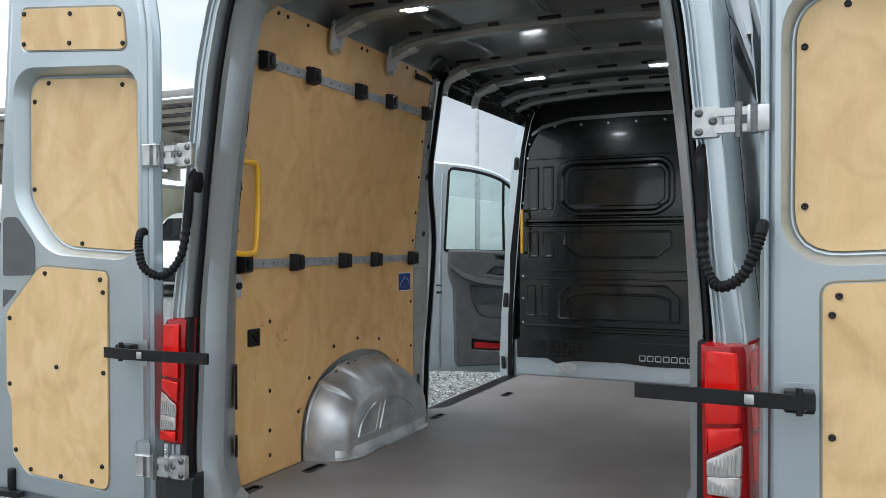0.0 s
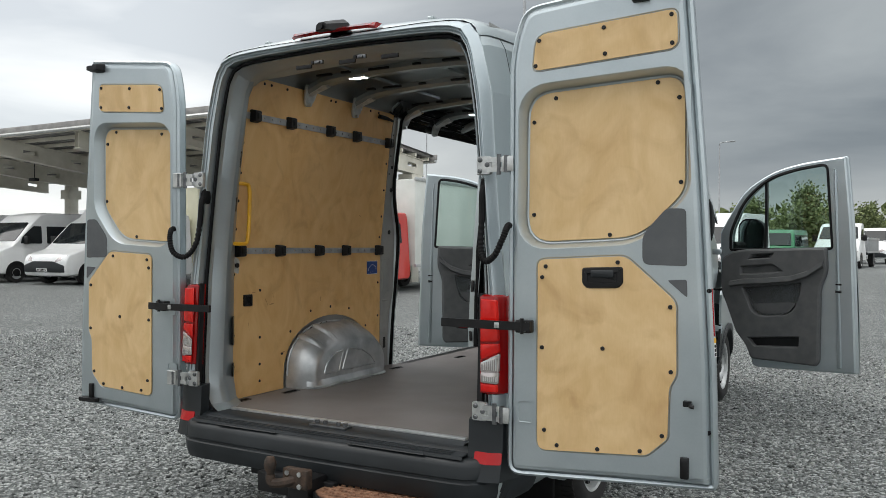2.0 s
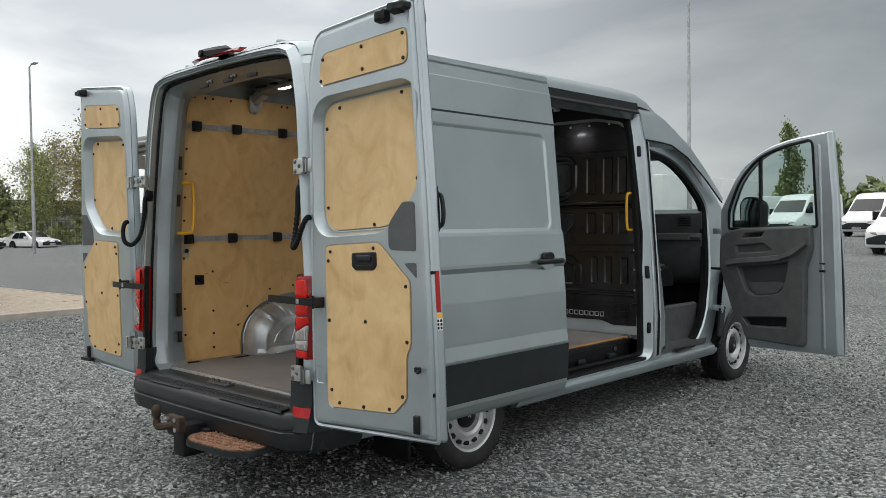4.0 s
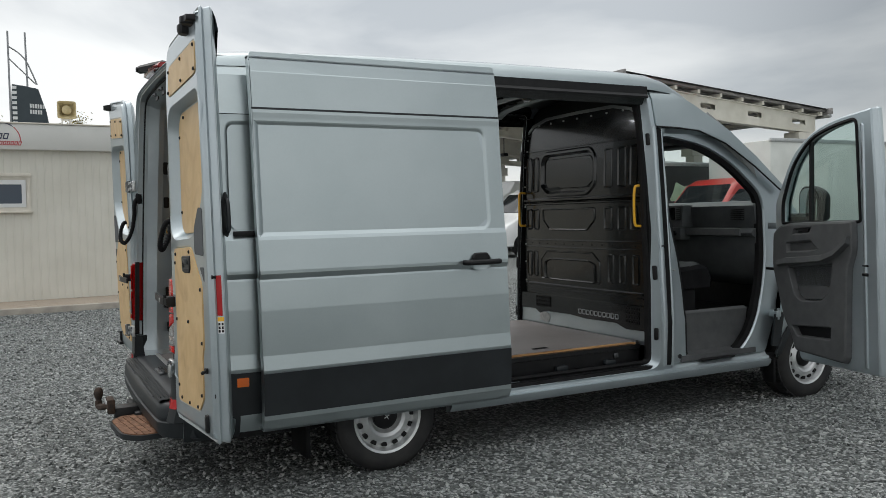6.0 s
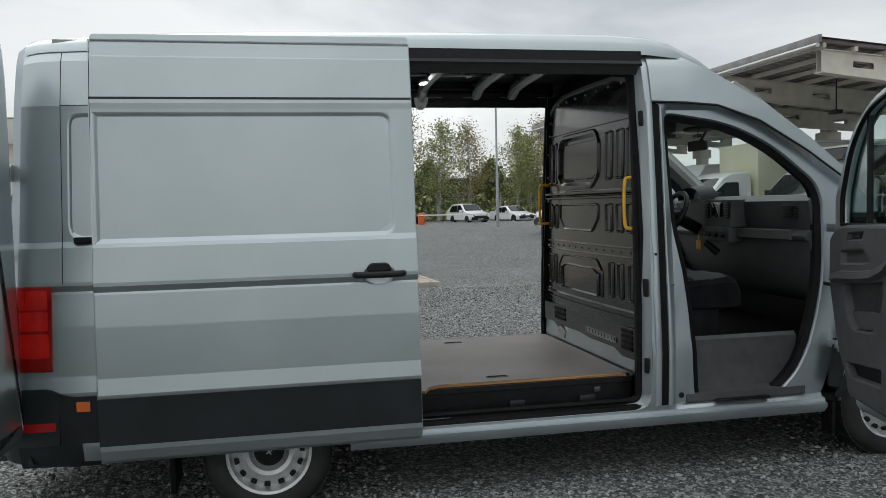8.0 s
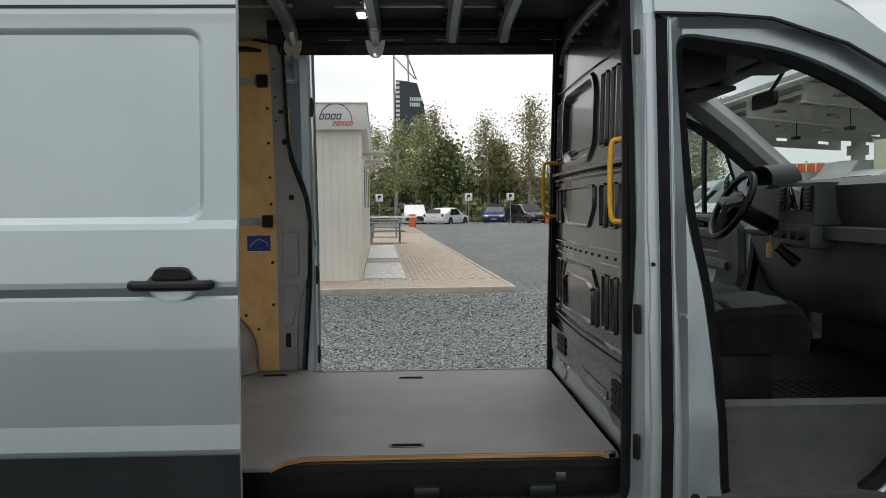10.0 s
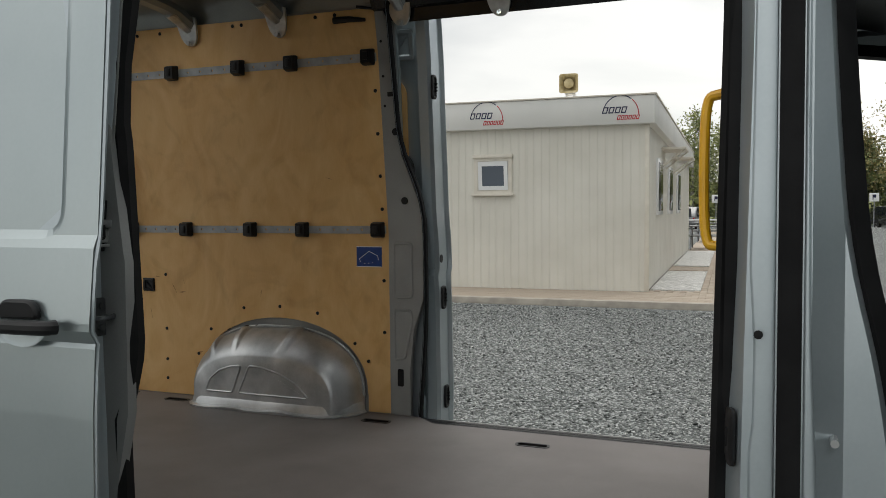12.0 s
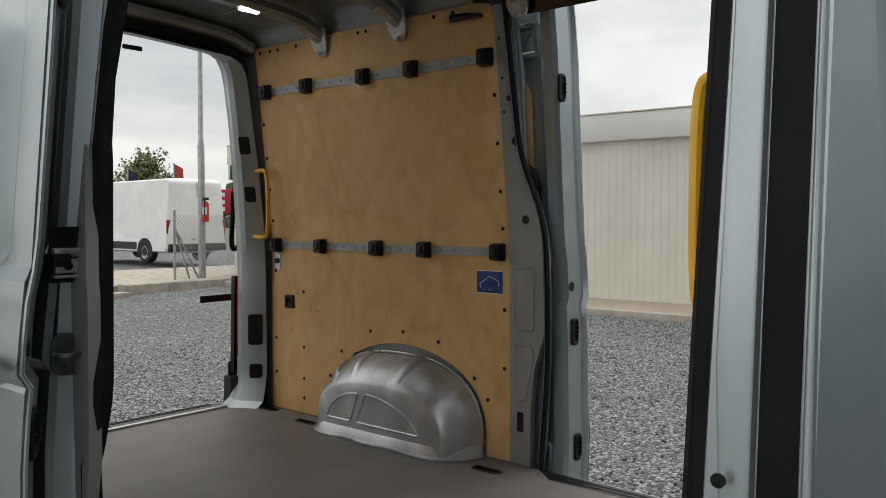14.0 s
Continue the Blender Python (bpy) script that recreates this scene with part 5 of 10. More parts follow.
# entrance step on the right, plain sill on the left
bm = bmesh.new()
sheet(bm, rounded([(0.77, 2.08), (0.955, 1.98), (0.955, 3.34), (0.77, 3.33)], [0.04, 0.02, 0.05, 0.05]), [], flat_map((0, 0, 0.425), (1, 0, 0), (0, 1, 0), (0, 0, -1)), 0.03)
loft(bm, [[(0.745, y, 0.39), (0.745, y, 0.566), (0.79, y, 0.564), (0.79, y, 0.535), (0.776, y, 0.53), (0.775, y, 0.39)] for y in (2.0, 2.6, 3.34)])
tread = part("entrance_step", bm, BLACK, van, "black ribbed plastic entrance step")
for k in range(9):
    bm = bmesh.new()
    box(bm, 0.80 + 0.012 * k, 0.806 + 0.012 * k, 2.20, 3.25, 0.422, 0.430)
    part("rib", bm, BLACK, tread)
for y in (2.62, 3.05):
    bm = bmesh.new()
    box(bm, 0.77, 0.81, y - 0.05, y + 0.05, 0.424, 0.475, 0.01)
    part("cover_block", bm, CLAD, tread)
bm = bmesh.new()
box(bm, 0.777, 0.785, 3.10, 3.14, 0.48, 0.515, 0.003)
part("floor_bracket", bm, STEEL_D, van)
bm = bmesh.new()
box(bm, 0.75, 0.79, 3.29, 3.33, 0.562, 0.592, 0.006)
part("floor_bracket", bm, STEEL_D, van)
bm = bmesh.new()
box(bm, -0.955, -0.795, 1.9, 3.36, 0.37, 0.560, 0.01)
for k in range(4):
    box(bm, -0.94 + 0.03 * k, -0.925 + 0.03 * k, 2.02, 3.30, 0.558, 0.566, 0.002)
part("left_sill", bm, GREY_IN, van)
bm = bmesh.new()
box(bm, -0.93, 0.74, 0.12, 3.34, 0.40, 0.566)
box(bm, -0.90, 0.90, 3.40, 5.6, 0.30, 0.40)
box(bm, -0.62, 0.62, 0.15, 5.5, 0.24, 0.40)
part("underbody", bm, BLACK, van, "dark underbody")
bm = bmesh.new()
tube(bm, [(-0.70, 1.21, 0.30), (0.70, 1.21, 0.30)], 0.05, 10)
for x in (-0.5, 0.5):
    box(bm, x - 0.035, x + 0.035, 0.55, 1.95, 0.245, 0.275, 0.01)
part("rear_axle", bm, BLACK, van)
for s in (1, -1):
    bm = bmesh.new()
    box(bm, s * 0.60, s * 0.90, 0.70, 0.73, 0.13, 0.42, 0.008)
    part("mud_flap", bm, RUBBER, van, "black rubber mud flap")


def wheel_arch_box(s):
    """The pressed steel housing over a rear wheel, inside: a dome that leans back to the wall over a low upright face."""
    cy, a, b = 1.212, 0.458, 0.374
    bm = bmesh.new()
    secs = [(0.893, 1.0, 1.0, 0.5), (0.878, 0.995, 0.99, 1.0), (0.85, 0.985, 0.965, 1.0), (0.82, 0.968, 0.925, 1.0), (0.79, 0.945, 0.87, 1.0), (0.765, 0.918, 0.81, 0.8), (0.742, 0.885, 0.745, 0.3), (0.724, 0.853, 0.685, 0.0),
            (0.713, 0.828, 0.635, 0.0), (0.7095, 0.81, 0.60, 0.0), (0.709, 0.5, 0.4, 0.0), (0.709, 0.15, 0.1, 0.0)]
    n = 200
    loops = []
    for x, ky, kz, kr in secs:
        lp = [(s * x, cy - a * ky, 0.583)]
        for i in range(n + 1):
            t = math.pi * i / n
            c_, s_ = math.cos(t), math.sin(t)
            yy = cy - math.copysign(abs(c_) ** 0.8, c_) * a * ky
            zz = 0.66 + abs(s_) ** 0.85 * (b - 0.072) * kz
            rib = kr * max(0.015 * min(1.0, max(0.0, (0.062 - abs(t - t0)) / 0.026)) for t0 in (0.84, 1.24, 1.76))
            lp.append((s * x, yy - 0.7 * rib * c_, zz + rib * min(1.0, 1.6 * s_)))
        lp.append((s * x, cy + a * ky, 0.583))
        loops.append(lp)
    loft(bm, loops, caps=(False, True))
    arch = part("wheel_arch", bm, ARCH, van, "bare scuffed silver steel wheel arch housing", 50)
    # thin flange where the dome meets the plywood
    bm = bmesh.new()
    tube(bm, [(s * 0.880, cy - math.copysign(abs(math.cos(t)) ** 0.8, math.cos(t)) * (a + 0.003), 0.66 + abs(math.sin(t)) ** 0.85 * (b - 0.068)) for t in (math.pi * k / 60 for k in range(61))], 0.006, 6)
    part("arch_rim", bm, ARCH, arch)
    face = lambda u, v, w: Vector((s * (0.7075 + w), u, v))
    for pl in (rounded([(0.905, 0.665), (0.93, 0.72), (0.985, 0.765), (1.05, 0.787), (1.105, 0.792), (1.055, 0.665)], 0.012, 3), rounded([(1.095, 0.665), (1.155, 0.795), (1.22, 0.792), (1.32, 0.768), (1.41, 0.725), (1.47, 0.665)], 0.012, 3)):
        bm = bmesh.new()
        dish(bm, [(inset(pl, -0.007), 0.0015), (inset(pl, -0.003), -0.004), (pl, -0.0045), (inset(pl, 0.004), -0.0005)], face)
        part("pressed_field", bm, ARCH, arch)
    # welded flange along the foot, stepped here and there, wrapping the front end
    foot = [(0.76, 0.795), (0.728, 0.82), (0.710, 0.86), (0.704, 0.90)] + [(0.704, 0.96 + 0.065 * k) for k in range(9)] + [(0.708, 1.55), (0.726, 1.59), (0.76, 1.625), (0.81, 1.655), (0.87, 1.672)]
    bm = bmesh.new()
    loops = []
    for k, (x, y) in enumerate(foot):
        p, q = Vector(foot[max(k - 1, 0)]), Vector(foot[min(k + 1, len(foot) - 1)])
        d = (q - p).normalized()
        nx, ny = -d.y, d.x
        up = 0.006 if k in (5, 6, 9, 10) else 0.0
        loops.append([(s * (x + nx * o), y + ny * o, z) for o, z in ((-0.012, 0.582), (0.024, 0.584), (0.025, 0.590 + up), (0.010, 0.597 + up), (0.005, 0.618 + up), (-0.002, 0.634), (-0.012, 0.630))])
    loft(bm, loops)
    part("arch_flange", bm, ARCH, arch)
    for y, z, ln in ((1.03, 0.952, 0.03), (1.10, 0.957, 0.012), (0.935, 0.93, 0.018)):
        bm = bmesh.new()
        sheet(bm, rounded([(y, z), (y + ln, z + 0.003), (y + ln, z + 0.008), (y + 0.3 * ln, z + 0.006)], 0.001), [], lambda u, v, w: Vector((s * (0.842 + 0.8 * (v - z) + w), u, v + 0.008)), 0.002)
        part("scratch", bm, RUST_DARK, arch)


def cargo_wall(s):
    """Plywood lining, load rails and pillars along one side."""
    bm = bmesh.new()
    arch = [(1.212 - 0.474 * math.cos(t), 0.66 + 0.345 * math.sin(t) ** 0.85) for t in (math.pi * i / 20 for i in range(1, 20))]
    line = [(0.262, 0.583), (0.736, 0.583), (0.736, 0.66)] + arch + [(1.688, 0.66), (1.688, 0.583), (1.802, 0.583), (1.802, 1.42), (1.80, 2.20), (1.795, 2.415), (0.30, 2.425), (0.285, 2.20), (0.268, 1.42)]
    sheet(bm, line, [], inner_side(s), 0.008, (1.42, 2.20))
    wall = part("plywood_wall_lining", bm, PLY, van, "birch plywood wall lining with scuffs and screws")
    first = None
    spots = [(0.30, z) for z in (2.05, 1.88, 1.72, 1.56, 1.30, 0.95, 0.77)] + [(1.775, z) for z in (2.06, 1.87, 1.68, 1.53, 1.20, 0.96)] + [(0.52, z) for z in (1.20, 0.92, 0.76, 0.66)] + [(0.72, 0.80), (0.80, 0.93), (1.0, 1.045), (1.21, 1.06), (1.42, 1.035), (1.62, 0.90), (1.69, 0.82)] + [(y, 2.40) for y in (0.34, 0.42, 0.48, 0.62, 1.05, 1.10, 1.5, 1.6)]
    for y, z in spots:
        p = inner_side(s)(y, z, -0.001)
        if first is None:
            bm = bmesh.new()
            lathe(bm, [(0.0, -0.0035), (0.006, -0.003), (0.0085, -0.001), (0.009, 0.003), (0.0, 0.003)], (0, 0, 0), (s * 1.0, 0, 0), 8)
            first = part("screw", bm, BLACK, wall)
            first.matrix_basis = Matrix.Translation(p)
        else:
            again(first, Matrix.Translation(p))
    if s < 0:
        for (y, z), (dy, dz) in (((1.49, 1.68), (0.035, -0.012)), ((0.56, 1.155), (0.03, -0.05)), ((0.60, 1.11), (0.05, 0.004)), ((0.63, 1.18), (0.012, -0.03)), ((0.45, 1.19), (0.04, -0.005)), ((0.70, 0.80), (0.05, 0.012)), ((0.42, 1.02), (0.008, -0.05)), ((1.10, 1.10), (0.006, 0.04))):
            bm = bmesh.new()
            sheet(bm, rounded([(y, z), (y + dy * 0.5, z + dz * 0.3 - 0.003), (y + dy, z + dz), (y + dy * 0.5, z + dz * 0.6 + 0.004)], 0.002), [], inner_side(s, 0.0012), 0.001)
            part("scuff_mark", bm, PLY_EDGE, wall, "dark scuff in the plywood")
    # two load rails with clamp knobs
    for z, ys in ((1.435, (0.33, 0.675, 1.06, 1.355, 1.755)), (2.206, (0.36, 0.675, 1.065, 1.357, 1.755))):
        y0 = 0.275 if z < 2 else 0.30
        holes = []
        for a, b in zip(ys, ys[1:]):
            nh = 4 if b - a > 0.33 else 3
            for k in range(nh):
                c = a + (b - a) * (k + 1.2) / (nh + 1.4)
                holes.append([(c + 0.006 * math.cos(t), z + 0.006 * math.sin(t)) for t in (math.pi * q / 3 for q in range(6))])
        bm = bmesh.new()
        sheet(bm, rect(y0, 1.79, z - 0.018, z + 0.018, 0.002), holes, inner_side(s, 0.006), 0.005)
        rail = part("load_rail", bm, RAIL, wall, "grey perforated steel load rail")
        first = None
        for y in ys:
            p = inner_side(s, 0.006)(y, z, 0)
            if first is None:
                bm = bmesh.new()
                lp = rect(-0.030, 0.030, -0.036, 0.036, 0.008)
                loft(bm, [[(-s * d, u * k, v * k) for u, v in lp] for d, k in ((0.0, 1.0), (0.012, 1.0), (0.020, 0.93), (0.034, 0.88), (0.040, 0.80))])
                box(bm, min(-s * 0.040, -s * 0.046), max(-s * 0.040, -s * 0.046), -0.012, 0.012, -0.018, 0.018, 0.002)
                first = part("clamp_knob", bm, BLACK, wall, "black plastic clamp on the load rail")
                first.matrix_basis = Matrix.Translation(p)
            else:
                again(first, Matrix.Translation(p))
    bm = bmesh.new()
    sheet(bm, rect(1.635, 1.765, 1.262, 1.358, 0.003), [], inner_side(s, 0.002), 0.002)
    if s < 0:
        st_ = part("blue_sticker", bm, BLUE, wall, "blue sticker with a white load diagram")
        bm = bmesh.new()
        mp = inner_side(s, 0.0032)
        sheet(bm, rect(1.635, 1.765, 1.262, 1.2655), [], mp, 0.0006)
        sheet(bm, rect(1.635, 1.765, 1.3545, 1.358), [], mp, 0.0006)
        for (a, b), (c, d) in (((1.65, 1.30), (1.70, 1.335)), ((1.70, 1.335), (1.745, 1.315)), ((1.65, 1.30), (1.655, 1.285)), ((1.745, 1.315), (1.748, 1.295)), ((1.675, 1.278), (1.68, 1.278)), ((1.695, 1.28), (1.70, 1.28)), ((1.715, 1.283), (1.72, 1.283))):
            e = Vector((c - a, d - b)).normalized()
            nx, ny = -e.y * 0.0013, e.x * 0.0013
            sheet(bm, [(a - nx, b - ny), (c - nx, d - ny), (c + nx, d + ny), (a + nx, b + ny)], [], mp, 0.0006)
        part("white_diagram", bm, WHITE, wall)
        bm = bmesh.new()
        so = rect(0.378, 0.448, 1.112, 1.180, 0.006)
        dish(bm, [(so, 0.002), (so, -0.008), (inset(so, 0.004), -0.010), (inset(so, 0.012), -0.010), (inset(so, 0.014), -0.002)], inner_side(s, 0.0))
        part("power_socket", bm, BLACK, wall, "black power socket")
        bm = bmesh.new()
        sheet(bm, rounded([(0.285, 1.32), (0.335, 1.30), (0.345, 1.38), (0.295, 1.41)], 0.015), [], inner_side(s, 0.004), 0.003)
        eye = part("lashing_plate", bm, ZINC, wall)
        bm = bmesh.new()
        tube(bm, [inner_side(s, 0.014)(0.318, 1.352, 0), inner_side(s, 0.0)(0.318, 1.352, 0)], 0.014, 10)
        part("lashing_bolt", bm, BLACK, wall)
    else:
        bm.free()
    # yellow grab handle on the rear pillar
    bm = bmesh.new()
    q = smooth_path([(s * 0.815, 0.225, 1.812), (s * 0.810, 0.30, 1.816), (s * 0.808, 0.334, 1.795), (s * 0.812, 0.340, 1.65), (s * 0.815, 0.330, 1.50), (s * 0.815, 0.295, 1.475), (s * 0.822, 0.215, 1.478)], 4)
    tube(bm, q, 0.0115, 8)
    part("grab_handle", bm, YELLOW, van, "yellow tubular grab handle")
    # C pillar
    bm = bmesh.new()
    wave = [(1.805, 0.565), (1.905, 0.565), (1.905, 0.80), (1.925, 0.98), (1.972, 1.12), (1.982, 1.42), (1.962, 1.56), (1.885, 1.78), (1.868, 2.30), (1.84, 2.40), (1.80, 2.40)] if s < 0 else [(1.805, 0.565), (1.885, 0.565), (1.90, 0.80), (1.945, 1.02), (1.945, 1.40), (1.90, 1.60), (1.868, 1.75), (1.862, 2.30), (1.84, 2.40), (1.80, 2.40)]
    sheet(bm, wave, [], inner_side(s, 0.004), 0.03, (1.42, 2.20))
    fields = [rounded([(1.822, 1.12), (1.925, 1.12), (1.925, 1.38), (1.822, 1.38)], 0.025), rounded([(1.822, 0.83), (1.885, 0.84), (1.925, 1.02), (1.915, 1.075), (1.822, 1.075)], 0.02)]
    for pl in fields:
        dish(bm, [(pl, 0.001), (inset(pl, 0.004), -0.005), (inset(pl, 0.010), -0.005), (inset(pl, 0.014), -0.001)], inner_side(s, 0.004))
    part("rear_door_pillar", bm, GREY_IN, van, "grey painted pillar behind the sliding door")
    for y, z, r in ((1.865, 1.875, 0.017), (1.892, 1.567, 0.017), (1.82, 1.99, 0.006), (1.82, 2.12, 0.006), (1.82, 2.27, 0.006)):
        bm = bmesh.new()
        tube(bm, [inner_side(s, 0.006)(y, z, 0), inner_side(s, 0.002)(y, z, 0)], r, 12)
        part("pillar_hole", bm, BLACK, van)
    for pl in (rect(1.842, 1.872, 0.715, 0.795, 0.008), rect(1.836, 1.864, 2.03, 2.05, 0.004)):
        bm = bmesh.new()
        sheet(bm, pl, [], inner_side(s, 0.006), 0.004)
        part("pillar_hole", bm, BLACK, van)
    # steel wall between lining and outer skin
    bm = bmesh.new()
    sheet(bm, [(0.20, 0.50), (1.88, 0.50), (1.88, 2.50), (0.20, 2.50)], [], lambda y, z, w: Vector((s * (lerp_table(INNER, z) + 0.012 + w), y, z)), 0.004, (1.42, 2.20))
    part("steel_wall", bm, GREY_IN, van)


for s in (-1, 1):
    wheel_arch_box(s)
    cargo_wall(s)

# ---- bulkhead behind the cab ----
BY = 3.365


def bulk(x, z, w):
    return Vector((x, BY + w + 0.03 * max(0, (z - 1.75)) + 0.02 * (x / 0.8) ** 2, z))


bm = bmesh.new()
win = rounded([(-0.50, 1.80), (-0.42, 1.745), (0.13, 1.745), (0.21, 1.80), (0.21, 2.00), (0.17, 2.045), (-0.46, 2.045), (-0.50, 2.00)], [0.02, 0.03, 0.03, 0.02, 0.03, 0.03, 0.03, 0.03])
win_out = inset(win, -0.05)
shell = rounded([(-0.83, 0.73), (0.83, 0.73), (0.83, 1.5), (0.80, 2.10), (0.68, 2.33), (0.45, 2.385), (-0.45, 2.385), (-0.68, 2.33), (-0.80, 2.10), (-0.83, 1.5)], [0.0, 0.0, 0.2, 0.2, 0.1, 0.1, 0.1, 0.1, 0.2, 0.2])
sheet(bm, shell, [win_out], bulk, 0.01, (1.0, 1.3, 1.75, 2.0, 2.2), (-0.6, -0.3, 0.0, 0.3, 0.6))
dish(bm, [(win_out, 0.0), (inset(win_out, 0.012), -0.014), (inset(win_out, 0.030), -0.014), (inset(win, -0.004), 0.016), (win, 0.020), (inset(win, 0.02), 0.020), (inset(win, 0.026), 0.012)], bulk)
bulkhead = part("bulkhead", bm, BULK, van, "black painted pressed steel bulkhead")


def emboss(pl, h=-0.011, rim=0.010, back=0.004):
    bm = bmesh.new()
    dish(bm, [(inset(pl, -rim), 0.001), (inset(pl, -rim * 0.4), h), (pl, h), (inset(pl, rim * 0.8), back * 0 - 0.001)], bulk)
    return part("pressed_field", bm, BULK, bulkhead)


for x0, x1 in ((-0.765, -0.695), (-0.655, -0.585), (0.36, 0.44), (0.52, 0.60), (0.66, 0.73)):
    emboss(rect(x0, x1, 1.755, 2.05, 0.012))
    emboss(rect(x0, x1, 1.42, 1.59, 0.012))
for x0, x1 in ((-0.775, -0.715), (-0.665, -0.615), (0.40, 0.455), (0.53, 0.59), (0.68, 0.74)):
    emboss(rect(x0, x1, 1.00, 1.215, 0.012))
emboss(rounded([(-0.50, 1.59), (-0.50, 1.50), (-0.40, 1.415), (0.13, 1.415), (0.23, 1.50), (0.23, 1.59)], 0.015))
for k, h in ((0.0, -0.009), (0.065, -0.016)):
    emboss(rounded([(-0.54 + k, 0.985), (-0.54 + k, 1.15 - k * 0.3), (-0.45 + k, 1.225 - k), (0.20 - k, 1.225 - k), (0.29 - k, 1.15 - k * 0.3), (0.29 - k, 0.985)], 0.015), h)
for z, hgt, dep in ((1.672, 0.018, 0.030), (1.640, 0.012, 0.022), (1.322, 0.007, 0.016), (1.262, 0.006, 0.012), (0.930, 0.012, 0.022), (0.895, 0.006, 0.012), (2.11, 0.006, 0.010)):
    bm = bmesh.new()
    loft(bm, [[bulk(x, z + a, b) for a, b in ((hgt, 0.0), (hgt * 0.4, -dep), (-hgt * 0.4, -dep), (-hgt, 0.0))] for x in [-0.79 + 1.58 * k / 10 for k in range(11)]])
    part("stiffening_rib", bm, BULK, bulkhead)
bm = bmesh.new()
for k in range(12):
    x = -0.70 + 0.127 * k
    bm = bmesh.new()
    c = bulk(x, 1.292, 0)
    tube(bm, [c + Vector((0, -0.006, 0)), c + Vector((0, 0.002, 0))], 0.006, 6)
    part("rivet", bm, BULK, bulkhead)
bm = bmesh.new()
for k in range(9):
    x = -0.76 + 0.19 * k
    c = bulk(x, 2.335 if abs(x) < 0.62 else 2.22, 0)
    tube(bm, [c + Vector((0, -0.008, 0)), c + Vector((0, 0.002, 0))], 0.009, 6)
    part("bolt_head", bm, ZINC, bulkhead)
    bm = bmesh.new()
for s in (1, -1):
    for z in (0.80, 0.95, 1.12, 1.28, 1.45, 1.62, 1.8, 1.98, 2.12):
        c = bulk(s * 0.805 if z < 2 else s * 0.77, z, 0)
        tube(bm, [c + Vector((0, -0.008, 0)), c + Vector((0, 0.002, 0))], 0.008, 6)
        part("bolt_head", bm, ZINC, bulkhead)
        bm = bmesh.new()
loft(bm, [[bulk(x, z + a, b) for a, b in ((0.012, 0.0), (0.012, -0.012), (-0.012, -0.012), (-0.012, 0.0))] for x, z in ((-0.74, 2.285), (-0.66, 2.335), (-0.45, 2.378), (0.0, 2.382), (0.45, 2.378), (0.66, 2.335), (0.74, 2.285))])
part("top_flange", bm, ROOF_IN, bulkhead)
bm = bmesh.new()
sheet(bm, [(-0.84, 0.70), (-0.62, 0.705), (-0.55, 0.67), (-0.44, 0.695), (-0.10, 0.70), (0.10, 0.685), (0.50, 0.69), (0.62, 0.655), (0.83, 0.66), (0.83, 0.84), (-0.84, 0.84)], [], lambda x, z, w: Vector((x, BY - 0.012 + w, z)), 0.02)
part("lower_apron", bm, BULK, bulkhead)
for x0, x1, z0, nx, nz in ((-0.60, -0.38, 0.73, 6, 3), (0.02, 0.54, 0.715, 10, 1), (0.62, 0.77, 0.70, 5, 4)):
    bm = bmesh.new()
    hz = 0.042 if nz == 1 else 0.028
    for i in range(nx):
        for j in range(nz):
            cx, cz = x0 + (x1 - x0) * (i + 0.5) / nx, z0 + hz * (j + 0.5) * 1.2
            pl = rect(cx - 0.36 * (x1 - x0) / nx, cx + 0.36 * (x1 - x0) / nx, cz - hz * 0.42, cz + hz * 0.42, 0.005, 2)
            dish(bm, [(pl, 0.0), (inset(pl, -0.003), -0.006), (inset(pl, 0.003), -0.006), (inset(pl, 0.005), 0.010)], lambda x, z, w: Vector((x, BY - 0.013 + w, z)))
    part("vent_grille", bm, RAIL if nz == 1 else BLACK, bulkhead, "ventilation grille")
bm = bmesh.new()
sheet(bm, [(-0.90, 0.55), (0.90, 0.55), (0.90, 0.82), (-0.90, 0.82)], [], lambda x, z, w: Vector((x, BY + 0.012 + w, z)), 0.02)
loft(bm, [[(x, BY - 0.006, 0.584), (x, BY + 0.0, 0.66), (x, BY + 0.004, 0.74)] for x in (-0.85, -0.6, -0.55, -0.4, 0.0, 0.5, 0.85)], closed=False)
part("seat_box_wall", bm, SILVER_IN, bulkhead, "bare silver lower wall")
bm = bmesh.new()
sheet(bm, rounded([(-0.56, 0.61), (-0.42, 0.60), (-0.40, 0.665), (-0.47, 0.69), (-0.55, 0.67)], 0.02), [], lambda x, z, w: Vector((x, BY - 0.026 + 0.2 * abs(x + 0.49) + w, z)), 0.012)
part("bent_tab", bm, ZINC, bulkhead)
bm = bmesh.new()
sheet(bm, [(-0.85, 2.2), (0.85, 2.2), (0.77, 2.44), (0.67, 2.50), (0.0, 2.535), (-0.67, 2.50), (-0.77, 2.44)], [], lambda x, z, w: Vector((x, BY + 0.10 + w, z)), 0.02)
part("cab_roof_closing", bm, BLACK, bulkhead)
